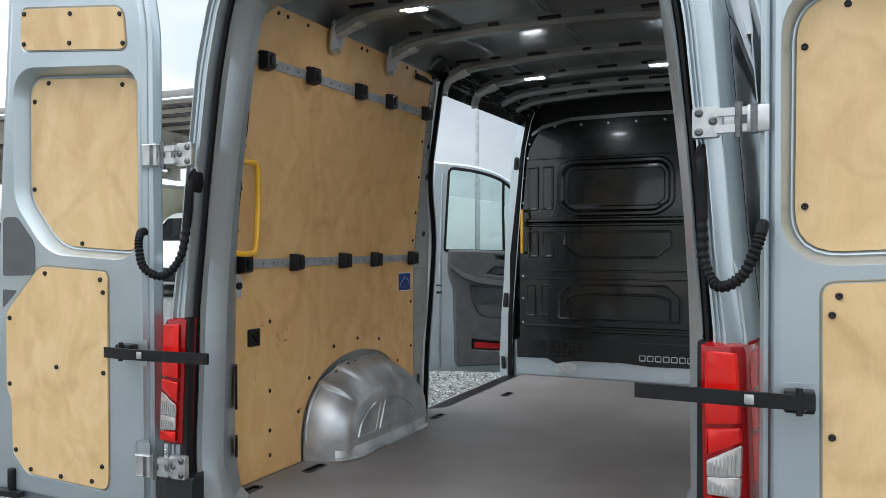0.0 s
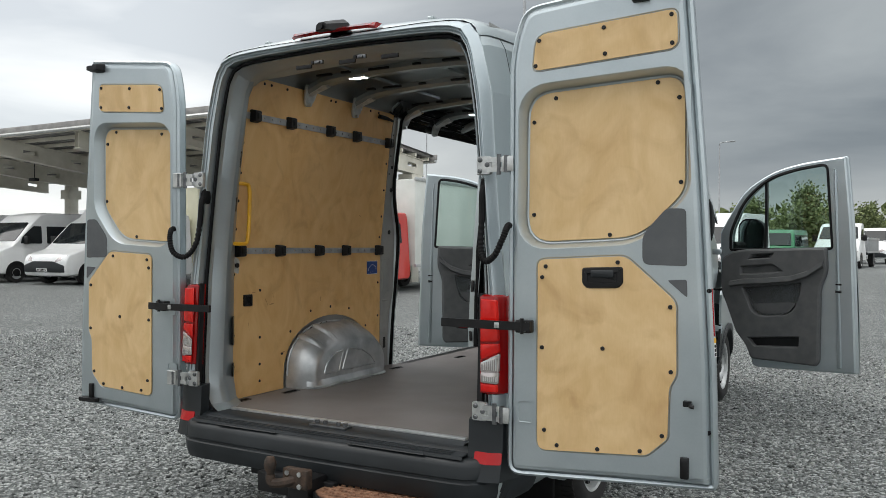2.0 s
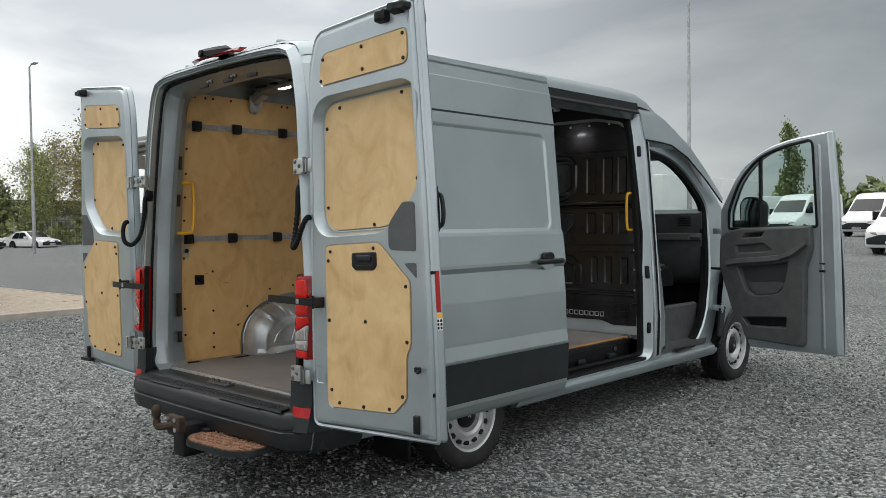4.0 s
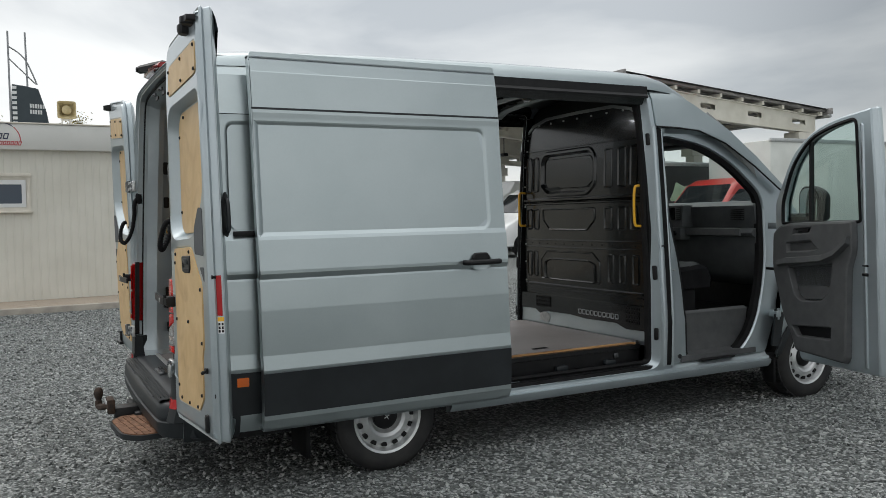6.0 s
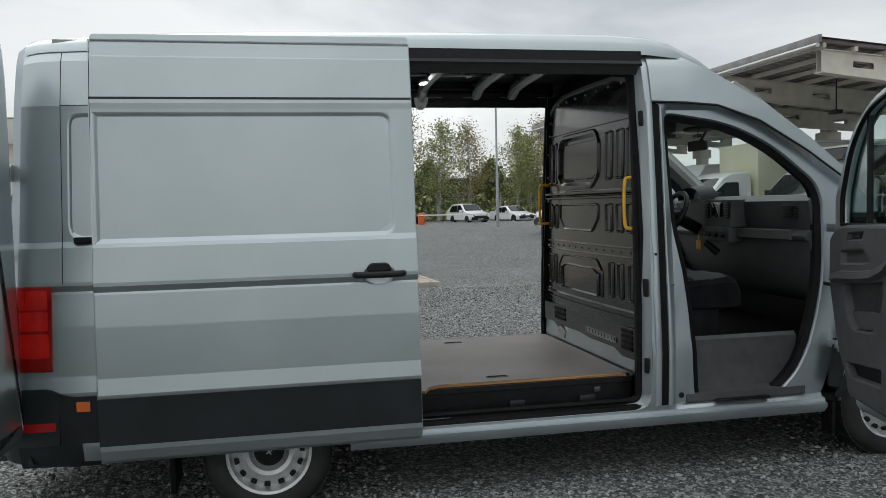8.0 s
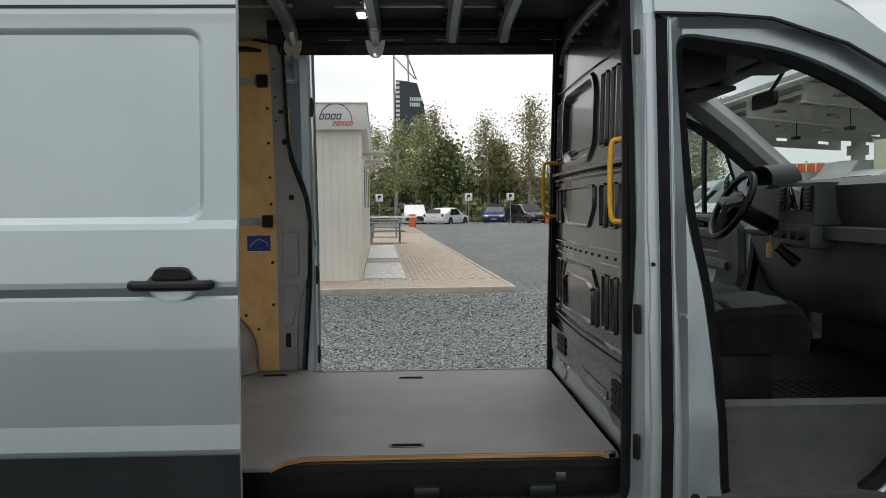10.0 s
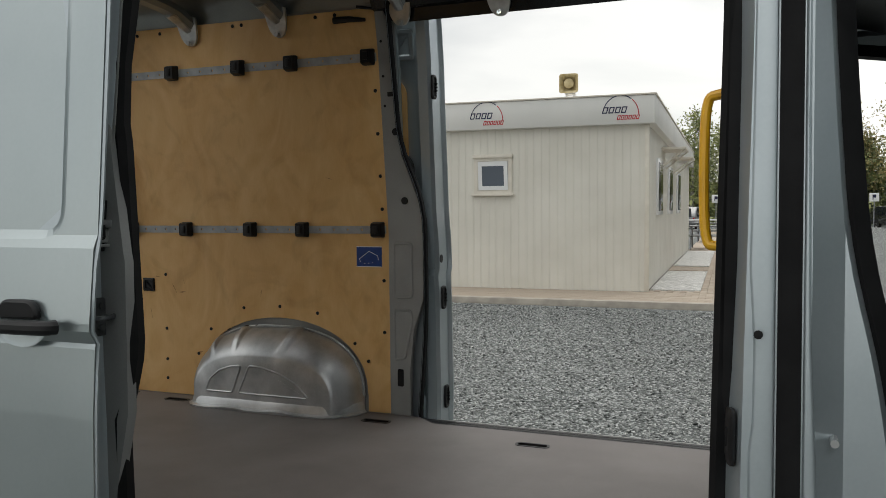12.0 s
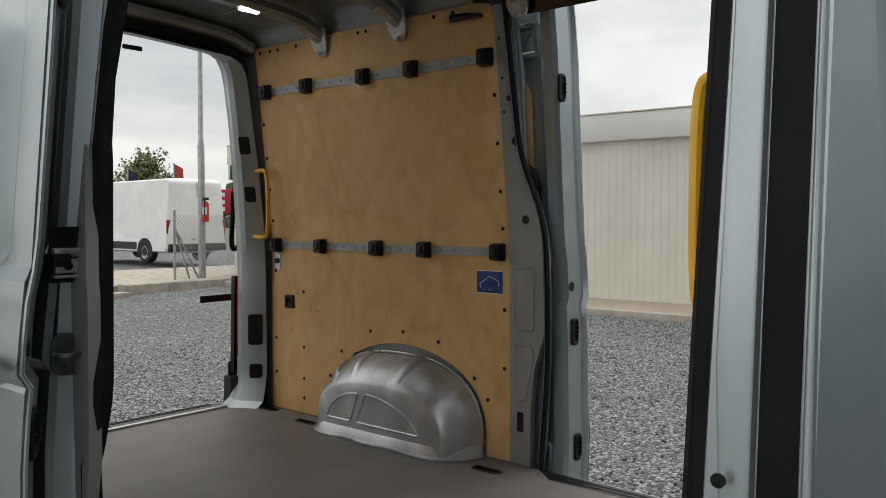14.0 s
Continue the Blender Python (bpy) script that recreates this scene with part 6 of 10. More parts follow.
# grab handles of the side entrances, and the front pillars
for s in (1, -1):
    bm = bmesh.new()
    q = smooth_path([(s * 0.812, 3.388, 1.744), (s * 0.795, 3.332, 1.746), (s * 0.787, 3.308, 1.724), (s * 0.785, 3.303, 1.59), (s * 0.787, 3.308, 1.467), (s * 0.795, 3.332, 1.447), (s * 0.812, 3.388, 1.449)], 5)
    tube(bm, q, 0.0102, 10)
    part("grab_handle", bm, YELLOW, van, "yellow tubular grab handle")
    bm = bmesh.new()
    sheet(bm, [(3.34, 0.50), (3.47, 0.50), (3.47, 2.42), (3.36, 2.42)], [], lambda y, z, w: Vector((s * (lerp_table(INNER, z) - 0.02 + w), y, z)), 0.02, (1.42, 2.20))
    part("front_pillar_lining", bm, RUBBER, van)
    # strikers and contacts on the B pillar
    for z, hgt, wd in ((2.085, 0.045, 0.016), (1.105, 0.052, 0.018), (0.655, 0.045, 0.016)):
        bm = bmesh.new()
        yj = lerp_table([(0.40, 3.372), (1.2, 3.382), (2.0, 3.397), (2.4, 3.395)], z) - 0.014
        jamb = lambda u, zz, w: Vector((s * (prof(zz) - 0.046 + 0.93 * u - 0.35 * w), yj + 0.36 * u + 0.93 * w, zz))
        dish(bm, [(rect(-wd, wd, z - hgt, z + hgt, 0.012), 0.0), (rect(-wd, wd, z - hgt, z + hgt, 0.012), -0.006), (rect(-wd * 0.6, wd * 0.6, z - hgt * 0.7, z + hgt * 0.7, 0.008), -0.010)], jamb)
        c = jamb(0.0, z, -0.006)
        tube(bm, [c + Vector((0, 0, -0.018)), c + Vector((0, 0, 0.018))], 0.006, 6)
        part("door_contact", bm, BLACK, van, "black contact plate on the pillar")
    bm = bmesh.new()
    for y, z, r in ((3.41, 1.30, 0.008), (3.41, 1.84, 0.006), (3.56, 0.475, 0.017)):
        c = side(s, -0.012)(y, z, 0)
        tube(bm, [c, c + Vector((s * 0.004, 0, 0))], r, 10)
        part("body_plug", bm, BLACK, van)
        bm = bmesh.new()


# ---- sliding doors, pushed back along the sides ----
CUTS = [0.5 + 0.1 * k for k in range(15)]


def sliding_door(s):
    door = new("sliding_door")
    door.parent = van
    door["label"] = "silver sliding door pushed fully back along the side"
    OFF, DEEP = (0.112, 0.075) if s > 0 else (0.178, 0.150)

    def f(y, z, w):
        return Vector((s * (prof(min(z, 2.40)) - 0.25 * max(0.0, z - 2.40) + OFF + 0.03 * max(0, (z - 2.1) / 0.35) - w), y, z))
    ya, yb = 0.405, 2.005
    edge = rounded([(ya, 0.375), (yb + 0.005, 0.375), (yb, 1.2), (yb - 0.002, 2.505), (ya + 0.01, 2.495), (ya, 1.3)], [0.02, 0.02, 0.0, 0.02, 0.02, 0.0])
    field = rounded([(0.42, 1.46), (1.905, 1.46), (1.90, 2.105), (0.42, 2.105)], [0.004, 0.08, 0.07, 0.004], 6)
    bm = bmesh.new()
    field = [(max(u, ya + 0.004), v) for u, v in field]
    sheet(bm, edge, [field], f, 0.004, FINE, CUTS)
    ramp_ = [(max(u, ya + 0.004), v) for u, v in inset(field, 0.008)]
    flat = [(max(u, ya + 0.004), v) for u, v in inset(field, 0.022)]
    dish(bm, [(field, 0.0), (ramp_, 0.002), (flat, 0.009)], f)
    part("outer_skin", bm, SILVER, door, "", 5)
    bm = bmesh.new()
    for z0, z1 in ((2.168, 2.180),):
        sheet(bm, [(ya + 0.002, z0), (yb - 0.002, z0), (yb - 0.002, z1), (ya + 0.002, z1)], [], lambda y, z, w: f(y, z, -0.0015 + w), 0.003)
    part("seam", bm, CLAD, door)
    # lower cladding
    bm = bmesh.new()
    cl = rect(ya + 0.002, yb, 0.468, 0.703, 0.004)
    sheet(bm, cl, [], lambda y, z, w: f(y, z, w - 0.010), 0.012, KNOTS, CUTS)
    part("lower_cladding", bm, CLAD, door, "dark grey plastic cladding")
    # folded leading edge with its rubber, seen when looking along the door
    bm = bmesh.new()
    zs = [0.38, 0.50, 0.70, 0.80, 0.95, 1.05, 1.15, 1.222, 1.252, 1.33, 1.40, 1.46, 1.53, 1.60, 1.75, 1.95, 2.12, 2.19, 2.36, 2.465]

    def fold(z):
        """The turned-in front edge: slanting back on the right door, squarer on the left one."""
        b = f(yb, z, 0).x * s
        if s > 0:
            return [(b - 0.004, yb - 0.002), (b - 0.008, yb + 0.004), (b - 0.013, yb + 0.004), (b - 0.016, yb - 0.006), (b - 0.019, yb - 0.008), (b - 0.022, yb - 0.022), (b - 0.062, yb - 0.084), (b - 0.067, yb - 0.094), (b - 0.067, yb - 0.20), (b - 0.012, yb - 0.20)]
        return [(b - 0.004, yb - 0.002), (b - 0.009, yb + 0.006), (b - 0.015, yb + 0.006), (b - 0.024, yb - 0.010), (b - 0.048, yb - 0.014), (b - 0.056, yb - 0.003), (b - 0.146, yb - 0.003), (b - 0.162, yb - 0.018), (b - 0.167, yb - 0.06), (b - 0.152, yb - 0.085), (b - 0.152, yb - 0.20), (b - 0.012, yb - 0.20)]
    loft(bm, [[(s * x, y, z) for x, y in fold(z)] for z in zs])
    part("leading_edge", bm, SILVER_IN, door)
    bm = bmesh.new()
    sheet(bm, [(ya + 0.02, 0.40), (yb - 0.19, 0.40), (yb - 0.19, 2.42), (ya + 0.02, 2.42)], [], lambda y, z, w: f(y, z, DEEP + w), 0.004, KNOTS)
    sheet(bm, [(ya, 2.455), (yb, 2.455), (yb, 2.470), (ya, 2.470)], [], f, 0.05)
    sheet(bm, [(ya, 0.376), (yb, 0.376), (yb, 0.39), (ya, 0.39)], [], f, 0.08)
    part("inner_frame", bm, SILVER_IN, door)
    bm = bmesh.new()
    sheet(bm, [(ya, 0.38), (ya + 0.004, 0.38), (ya + 0.004, 2.47), (ya, 2.47)], [], f, 0.05, KNOTS)
    part("trailing_edge", bm, SILVER, door)
    if s < 0:
        # inner side of the left door: plywood, a dark moulding round its latch, pressed corner pieces
        bm = bmesh.new()
        sheet(bm, rounded([(ya + 0.10, 0.72), (1.86, 0.72), (1.87, 1.0), (1.885, 2.08), (1.82, 2.14), (ya + 0.10, 2.14)], 0.04), [], lambda y, z, w: f(y, z, DEEP + 0.006 + w), 0.008, KNOTS)
        part("plywood_lining", bm, PLY, door, "birch plywood lining of the sliding door")
        bm = bmesh.new()
        mould = rounded([(1.50, 1.42), (1.905, 1.42), (1.905, 1.74), (1.86, 1.80), (1.60, 1.78), (1.50, 1.62)], [0.04, 0.02, 0.05, 0.05, 0.06, 0.06])
        dish(bm, [(mould, DEEP), (mould, DEEP + 0.022), (inset(mould, 0.012), DEEP + 0.030)], f)
        part("latch_moulding", bm, BLACK, door, "black moulded latch cover")
        for z0, z1 in ((0.50, 0.66), (2.20, 2.34)):
            bm = bmesh.new()
            pad = rounded([(1.80, z0), (1.93, z0), (1.93, z1), (1.80, z1)], 0.03)
            dish(bm, [(pad, DEEP), (inset(pad, 0.006), DEEP + 0.016), (inset(pad, 0.02), DEEP + 0.016), (inset(pad, 0.03), DEEP + 0.006)], f)
            part("pressed_corner", bm, SILVER_IN, door)
    # fittings on the leading edge
    for z, kind in ((1.115, "contact"), (1.298, "plug"), (2.08, "contact"), (0.64, "contact")):
        bx = f(yb, z, 0).x * s
        if s > 0:
            o, ax, nm = Vector((bx - 0.041, yb - 0.0515, z)), Vector((0.55, 0.835, 0)), Vector((-0.835, 0.55, 0))
        else:
            o, ax, nm = Vector((-(bx - lerp_table([(0.64, 0.085), (1.12, 0.100), (1.30, 0.125), (2.08, 0.130)], z)), yb - 0.003, z)), Vector((1, 0, 0)), Vector((0, 1, 0))
        bm = bmesh.new()
        if kind == "contact":
            hw = 0.030 if s > 0 else 0.022
            lp = rounded([(-hw, -0.055), (hw, -0.055), (hw, 0.055), (-hw, 0.055)], 0.016)
            loft(bm, [[o + ax * u * k + Vector((0, 0, v * k)) + nm * d for u, v in lp] for d, k in ((-0.002, 1.0), (0.007, 1.0), (0.010, 0.92), (0.010, 0.80), (0.004, 0.74))])
            for dz in (-0.016, 0.0, 0.016):
                c = o + ax * (-hw * 0.55) + Vector((0, 0, dz))
                tube(bm, [c, c + nm * 0.016], 0.0045, 6)
            part("door_contact", bm, BLACK, door, "black contact block")
        else:
            tube(bm, [o - nm * 0.002, o + nm * 0.002], 0.019, 14)
            part("body_plug", bm, BLACK, door)
    # handle
    zc, yc = 1.272, 1.80
    bm = bmesh.new()
    cup = [(yc + 0.085 * math.cos(t), zc - 0.012 + 0.052 * math.sin(t)) for t in (2 * math.pi * k / 24 for k in range(24))]
    dish(bm, [(cup, -0.0015), (inset(cup, 0.004), 0.0), (inset(cup, 0.012), 0.002)], lambda y, z, w: f(yc, 1.26, 0) + Vector((s * -(w - 0.003), y - yc, z - 1.26)))
    part("handle_cup", bm, SILVER, door)
    bm = bmesh.new()
    base = f(yc, 1.26, 0).x * s
    cap = rounded([(yc - 0.07, 1.275), (yc + 0.07, 1.275), (yc + 0.05, 1.32), (yc - 0.05, 1.32)], 0.022)
    loft(bm, [[(s * (base + d), u, v) for u, v in pts] for pts, d in ((cap, 0.0), (cap, 0.012), (inset(cap, 0.006), 0.018))])
    tube(bm, smooth_path([(s * (base + 0.018), yc - 0.125, 1.262), (s * (base + 0.042), yc - 0.105, 1.262), (s * (base + 0.050), yc, 1.262), (s * (base + 0.042), yc + 0.105, 1.262), (s * (base + 0.018), yc + 0.125, 1.262)], 5), 0.017, 10)
    part("door_handle", bm, BLACK, door, "black bar handle")
    return door


sliding_door(1)
sliding_door(-1)


# ---- wheels ----
def wheel(s, y, z, parked=0.0):
    w = new("wheel")
    w.parent = van
    w["label"] = "silver steel wheel with a black tyre"
    ax = (s, 0, 0)
    c = (s * 0.838, y, z)
    bm = bmesh.new()
    lathe(bm, [(0.205, -0.10), (0.235, -0.115), (0.30, -0.118), (0.325, -0.10), (0.338, -0.075), (0.338, 0.075), (0.325, 0.10), (0.30, 0.118), (0.26, 0.122), (0.225, 0.112), (0.218, 0.10), (0.20, 0.06)], c, ax, 48)
    for k in range(60):
        a = 2 * math.pi * k / 60
        for h in (-0.06, 0.06):
            m = Matrix.Translation(c) @ Matrix.Rotation(a, 4, "X") @ Matrix.Translation((h, 0, 0.336))
            box(bm, -0.035, 0.035, -0.012, 0.012, -0.004, 0.006, 0, m)
    part("tyre", bm, TYRE, w, "black tyre")
    bm = bmesh.new()
    lathe(bm, [(0.220, 0.100), (0.227, 0.106), (0.222, 0.112), (0.208, 0.106), (0.200, 0.085), (0.194, 0.060), (0.175, 0.062), (0.150, 0.086), (0.125, 0.092), (0.105, 0.080), (0.098, 0.062), (0.085, 0.052), (0.0, 0.050)], c, ax, 48)
    rim = part("rim", bm, STEEL, w, "silver steel rim")
    for k in range(15):
        a = 2 * math.pi * (k + 0.3) / 15
        m = Matrix.Translation(c) @ Matrix.Rotation(a, 4, "X")
        pts = rounded([(-0.014, 0.160), (0.014, 0.160), (0.018, 0.186), (-0.018, 0.186)], 0.008)
        bm = bmesh.new()
        loft(bm, [[m @ Vector((s * h, u, v)) for u, v in pts] for h in (0.062, 0.0815)])
        part("rim_slot", bm, BLACK, rim)
    bm = bmesh.new()
    lathe(bm, [(0.082, 0.052), (0.080, 0.070), (0.062, 0.084), (0.03, 0.090), (0.0, 0.090)], c, ax, 24)
    part("hub_cap", bm, BLACK, rim, "black hub cap")
    bm = bmesh.new()
    m = Matrix.Translation(c)
    for t in (0.5, 2.2):
        q = Matrix.Rotation(t, 4, "X")
        box(bm, min(s * 0.090, s * 0.092), max(s * 0.090, s * 0.092), -0.018, 0.018, -0.003, 0.003, 0, m @ q)
    part("cap_mark", bm, ZINC, rim)
    return w


for s in (1, -1):
    wheel(s, 1.21, 0.325)
    wheel(s, 4.985, 0.325)


# ---- cab: front doors, glass, seats, dashboard ----
def front_door(s):
    door = new("front_door")
    door.parent = van
    door["label"] = "silver front door with grey lining, swung open"
    o = Vector((s * 1.0, 4.55, 0))
    far = Vector((2.105, 4.22, 0)) if s > 0 else Vector((-1.90, 4.06, 0))
    k = 1.0 if s > 0 else (far - o).length / 1.153
    d = (far - o).normalized()
    n = Vector((-d.y, d.x, 0)) * (1 if s > 0 else -1)

    def f(u, z, w):
        bow = 0.03 * max(0.0, (z - 1.4) / 0.8) ** 2
        return o + d * (u * k - bow) + n * w + Vector((0, 0, z))
    edge = rounded([(-0.01, 1.05), (-0.01, 1.60), (0.226, 1.975), (0.504, 2.13), (0.75, 2.185), (1.115, 2.215), (1.14, 1.5), (1.175, 0.43), (0.30, 0.40), (0.26, 0.56), (0.14, 0.78)], [0.1, 0.04, 0.15, 0.15, 0.1, 0.02, 0.2, 0.02, 0.05, 0.1, 0.1])
    win = rounded([(0.095, 1.44), (0.098, 1.60), (0.226, 1.872), (0.449, 2.060), (0.70, 2.125), (0.960, 2.155), (0.978, 1.455)], [0.02, 0.05, 0.12, 0.12, 0.1, 0.05, 0.02])
    bm = bmesh.new()
    rim = inset(edge, 0.02)
    sheet(bm, rim, [inset(win, -0.012)], f, 0.010)
    loft(bm, [[f(u, v, w) for u, v in pts] for pts, w in ((rim, 0.0), (inset(edge, 0.008), 0.008), (inset(edge, 0.006), 0.045), (edge, 0.052), (edge, 0.064))], caps=(False, False))
    loft(bm, [[f(u, v, w) for u, v in pts] for pts, w in ((inset(win, -0.012), 0.0), (inset(win, -0.004), 0.012), (win, 0.05))], caps=(False, False))
    jamb = rounded([(1.02, 0.47), (1.06, 0.47), (1.035, 2.10), (1.015, 2.12)], 0.01)
    dish(bm, [(jamb, 0.0), (inset(jamb, 0.004), -0.010), (inset(jamb, 0.008), -0.012)], f)
    part("inner_panel", bm, SILVER_IN, door)
    bm = bmesh.new()
    sheet(bm, edge, [win], lambda u, v, w: f(u, v, 0.064 + 0.03 * math.exp(-((v - 0.95) / 0.4) ** 2) + w), 0.012, (0.6, 0.8, 1.0, 1.2, 1.4))
    part("outer_skin", bm, SILVER, door)
    bm = bmesh.new()
    loft(bm, [[f(u, v, w) for u, v in inset(win, e)] for e, w in ((-0.012, -0.004), (0.004, -0.010), (0.012, 0.006), (0.0, 0.02))], caps=(False, False), ring=True)
    part("window_seal", bm, RUBBER, door, "black rubber window seal")
    bm = bmesh.new()
    sheet(bm, inset(win, 0.004), [], lambda u, v, w: f(u, v, 0.030 + w), 0.004)
    pane = part("window_pane", bm, PANE, door, "clear side window")
    bm = bmesh.new()
    loft(bm, [[f(u + a, z, w) for a, w in ((-0.011, 0.018), (0.011, 0.018), (0.011, 0.045), (-0.011, 0.045))] for u, z in ((0.405, 1.455), (0.418, 1.75), (0.43, 2.05))])
    part("quarter_post", bm, BLACK, door)
    # lining with armrest and pockets
    card = rounded([(0.015, 1.10), (0.025, 1.365), (0.12, 1.425), (0.225, 1.445), (0.945, 1.465), (0.955, 1.26), (0.90, 1.13), (0.89, 0.51), (0.86, 0.468), (0.30, 0.478), (0.255, 0.60), (0.165, 0.70)], [0.06, 0.03, 0.03, 0.03, 0.02, 0.08, 0.05, 0.03, 0.03, 0.04, 0.06, 0.05])
    pocket = rounded([(0.215, 1.112), (0.75, 1.172), (0.735, 1.06), (0.68, 0.915), (0.60, 0.875), (0.38, 0.855), (0.30, 0.90)], [0.02, 0.02, 0.03, 0.05, 0.05, 0.05, 0.05])
    low = rounded([(0.262, 0.672), (0.735, 0.715), (0.728, 0.61), (0.33, 0.588)], 0.018)
    grip = rounded([(0.20, 1.30), (0.50, 1.325), (0.60, 1.255), (0.50, 1.235), (0.20, 1.215)], 0.02)
    pull = rounded([(0.27, 1.352), (0.30, 1.405), (0.52, 1.42), (0.48, 1.365)], 0.012)
    bm = bmesh.new()
    sheet(bm, inset(card, 0.02), [pocket, low, grip, pull], lambda u, v, w: f(u, v, -0.045 + w), 0.006)
    loft(bm, [[f(u, v, w) for u, v in pts] for pts, w in ((inset(card, 0.02), -0.045), (inset(card, 0.006), -0.038), (card, -0.001))], caps=(False, False))
    for pl, dp in ((pocket, 0.0), (low, 0.004), (grip, -0.012), (pull, -0.018)):
        dish(bm, [(pl, -0.045), (inset(pl, 0.006), -0.040), (inset(pl, 0.014), dp)], f)
    lining = part("door_lining", bm, CARD, door, "dark grey moulded door lining")
    bm = bmesh.new()
    loft(bm, [[f(u, z + a, w) for a, w in ((0.028, -0.045), (0.022, -0.075), (-0.016, -0.082), (-0.03, -0.045))] for u, z in ((0.12, 1.135), (0.22, 1.155), (0.45, 1.172), (0.66, 1.195), (0.80, 1.24), (0.93, 1.33))])
    part("armrest", bm, CARD, door)
    bm = bmesh.new()
    sheet(bm, rounded([(0.30, 0.965), (0.62, 0.995), (0.70, 0.99), (0.62, 0.90), (0.40, 0.875)], 0.03), [], lambda u, v, w: f(u, v, -0.020 + w), 0.02)
    part("pocket_wall", bm, CARD, door)
    bm = bmesh.new()
    sheet(bm, inset(low, 0.012), [], lambda u, v, w: f(u, v, -0.002 + w), 0.004)
    part("pocket_back", bm, BLACK, door)
    if s < 0:
        bm = bmesh.new()
        sheet(bm, rounded([(0.30, 0.61), (0.70, 0.63), (0.70, 0.68), (0.30, 0.655)], 0.01), [], lambda u, v, w: f(u, v, -0.03 + w), 0.02)
        part("warning_vest", bm, RED_FLAT, door, "red folded cloth in the door pocket")
    bm = bmesh.new()
    dish(bm, [(rounded([(0.33, 1.372), (0.345, 1.398), (0.47, 1.406), (0.45, 1.376)], 0.008), -0.018), (rounded([(0.335, 1.375), (0.347, 1.396), (0.465, 1.403), (0.447, 1.378)], 0.008), -0.034)], f)
    part("door_release", bm, BLACK, door, "black inner door handle")
    for z, h in ((1.10, 0.012), (1.16, 0.008)):
        bm = bmesh.new()
        c = f(1.03, z, -0.006)
        tube(bm, [c - d * 0.02, c + d * 0.025], h, 6)
        part("door_latch", bm, BLACK, door)
    # hinges and check strap
    for z in (1.42, 0.72):
        bm = bmesh.new()
        box(bm, s * 0.925, s * 1.01, 4.545, 4.60, z - 0.025, z + 0.025, 0.006)
        tube(bm, [(s * 1.0, 4.575, z - 0.045), (s * 1.0, 4.575, z + 0.045)], 0.011, 8)
        part("front_door_hinge", bm, SILVER_IN, door)
    bm = bmesh.new()
    tube(bm, [(s * 0.90, 4.55, 1.08), (s * 1.02, 4.52, 1.08)], 0.012, 6)
    part("check_strap", bm, BLACK, door)
    # mirror outside, behind the glass
    bm = bmesh.new()
    shell = rounded([(0.10, 1.44), (0.33, 1.44), (0.345, 1.66), (0.27, 1.72), (0.15, 1.72), (0.10, 1.66)], [0.04, 0.04, 0.05, 0.04, 0.04, 0.05])
    loft(bm, [[f(u, v, w) for u, v in pts] for pts, w in ((shell, 0.14), (shell, 0.20), (inset(shell, 0.02), 0.25), (inset(shell, 0.05), 0.275))])
    tube(bm, [f(0.10, 1.48, 0.06), f(0.17, 1.48, 0.18)], 0.035, 8)
    mir = part("wing_mirror", bm, BLACK, door, "black wing mirror")
    bm = bmesh.new()
    sheet(bm, inset(shell, 0.014), [], lambda u, v, w: f(u, v, 0.136 + w), 0.003)
    part("mirror_glass", bm, MIRROR, mir)
    return door


front_door(1)
front_door(-1)

# windscreen, screen pillars, bonnet and front
def screen_pt(t, x):
    """t from the head of the screen (0) to its foot (1)."""
    return Vector((x, 4.06 + 0.87 * t + 0.25 * (1 - (x / 0.82) ** 2), 2.215 - 0.77 * t + 0.03 * (1 - (x / 0.82) ** 2)))


bm = bmesh.new()
loft(bm, [[screen_pt(t, x * (0.97 + 0.03 * t)) for x in [-0.76 + 1.52 * k / 12 for k in range(13)]] for t in [k / 6 for k in range(7)]], closed=False)
part("windscreen", bm, PANE, van, "clear windscreen")
for s in (1, -1):
    bm = bmesh.new()
    loft(bm, [[(s * 0.845, y + 0.01, z + 0.01), (s * 0.77, y - 0.055, z - 0.025), (s * 0.762, y - 0.085, z - 0.06), (s * 0.80, y - 0.12, z - 0.10), (s * 0.86, y - 0.06, z - 0.06)] for y, z in ((3.98, 2.30), (4.15, 2.20), (4.45, 1.965), (4.75, 1.70), (5.02, 1.44))])
    part("screen_pillar", bm, GREY_IN, van)
bm = bmesh.new()
loft(bm, [[(x, 4.00 + 0.12 * (1 - (x / 0.8) ** 2) + dy, 2.30 + dz) for dy, dz in ((0.0, 0.02), (0.16, -0.06), (0.14, -0.10), (0.0, -0.05), (-0.10, 0.0))] for x in (-0.78, -0.4, 0.0, 0.4, 0.78)])
part("screen_header", bm, GREY_IN, van)
bm = bmesh.new()
loft(bm, [[(x * k, y, z - 0.05 * (abs(x) / 0.85) ** 3) for x in [-0.88 + 1.76 * i / 10 for i in range(11)]] for y, z, k in ((5.00, 1.44, 0.93), (5.25, 1.33, 0.95), (5.55, 1.18, 0.95), (5.78, 1.02, 0.93), (5.86, 0.90, 0.92))], closed=False)
part("bonnet", bm, SILVER, van)
bm = bmesh.new()
loft(bm, [[(x, 5.86 + 0.08 * (1 - (x / 0.9) ** 2) - dy, z) for x in [-0.86 + 1.72 * i / 10 for i in range(11)]] for z, dy in ((0.90, 0.0), (0.70, -0.03), (0.45, -0.04), (0.30, 0.03))], closed=False)
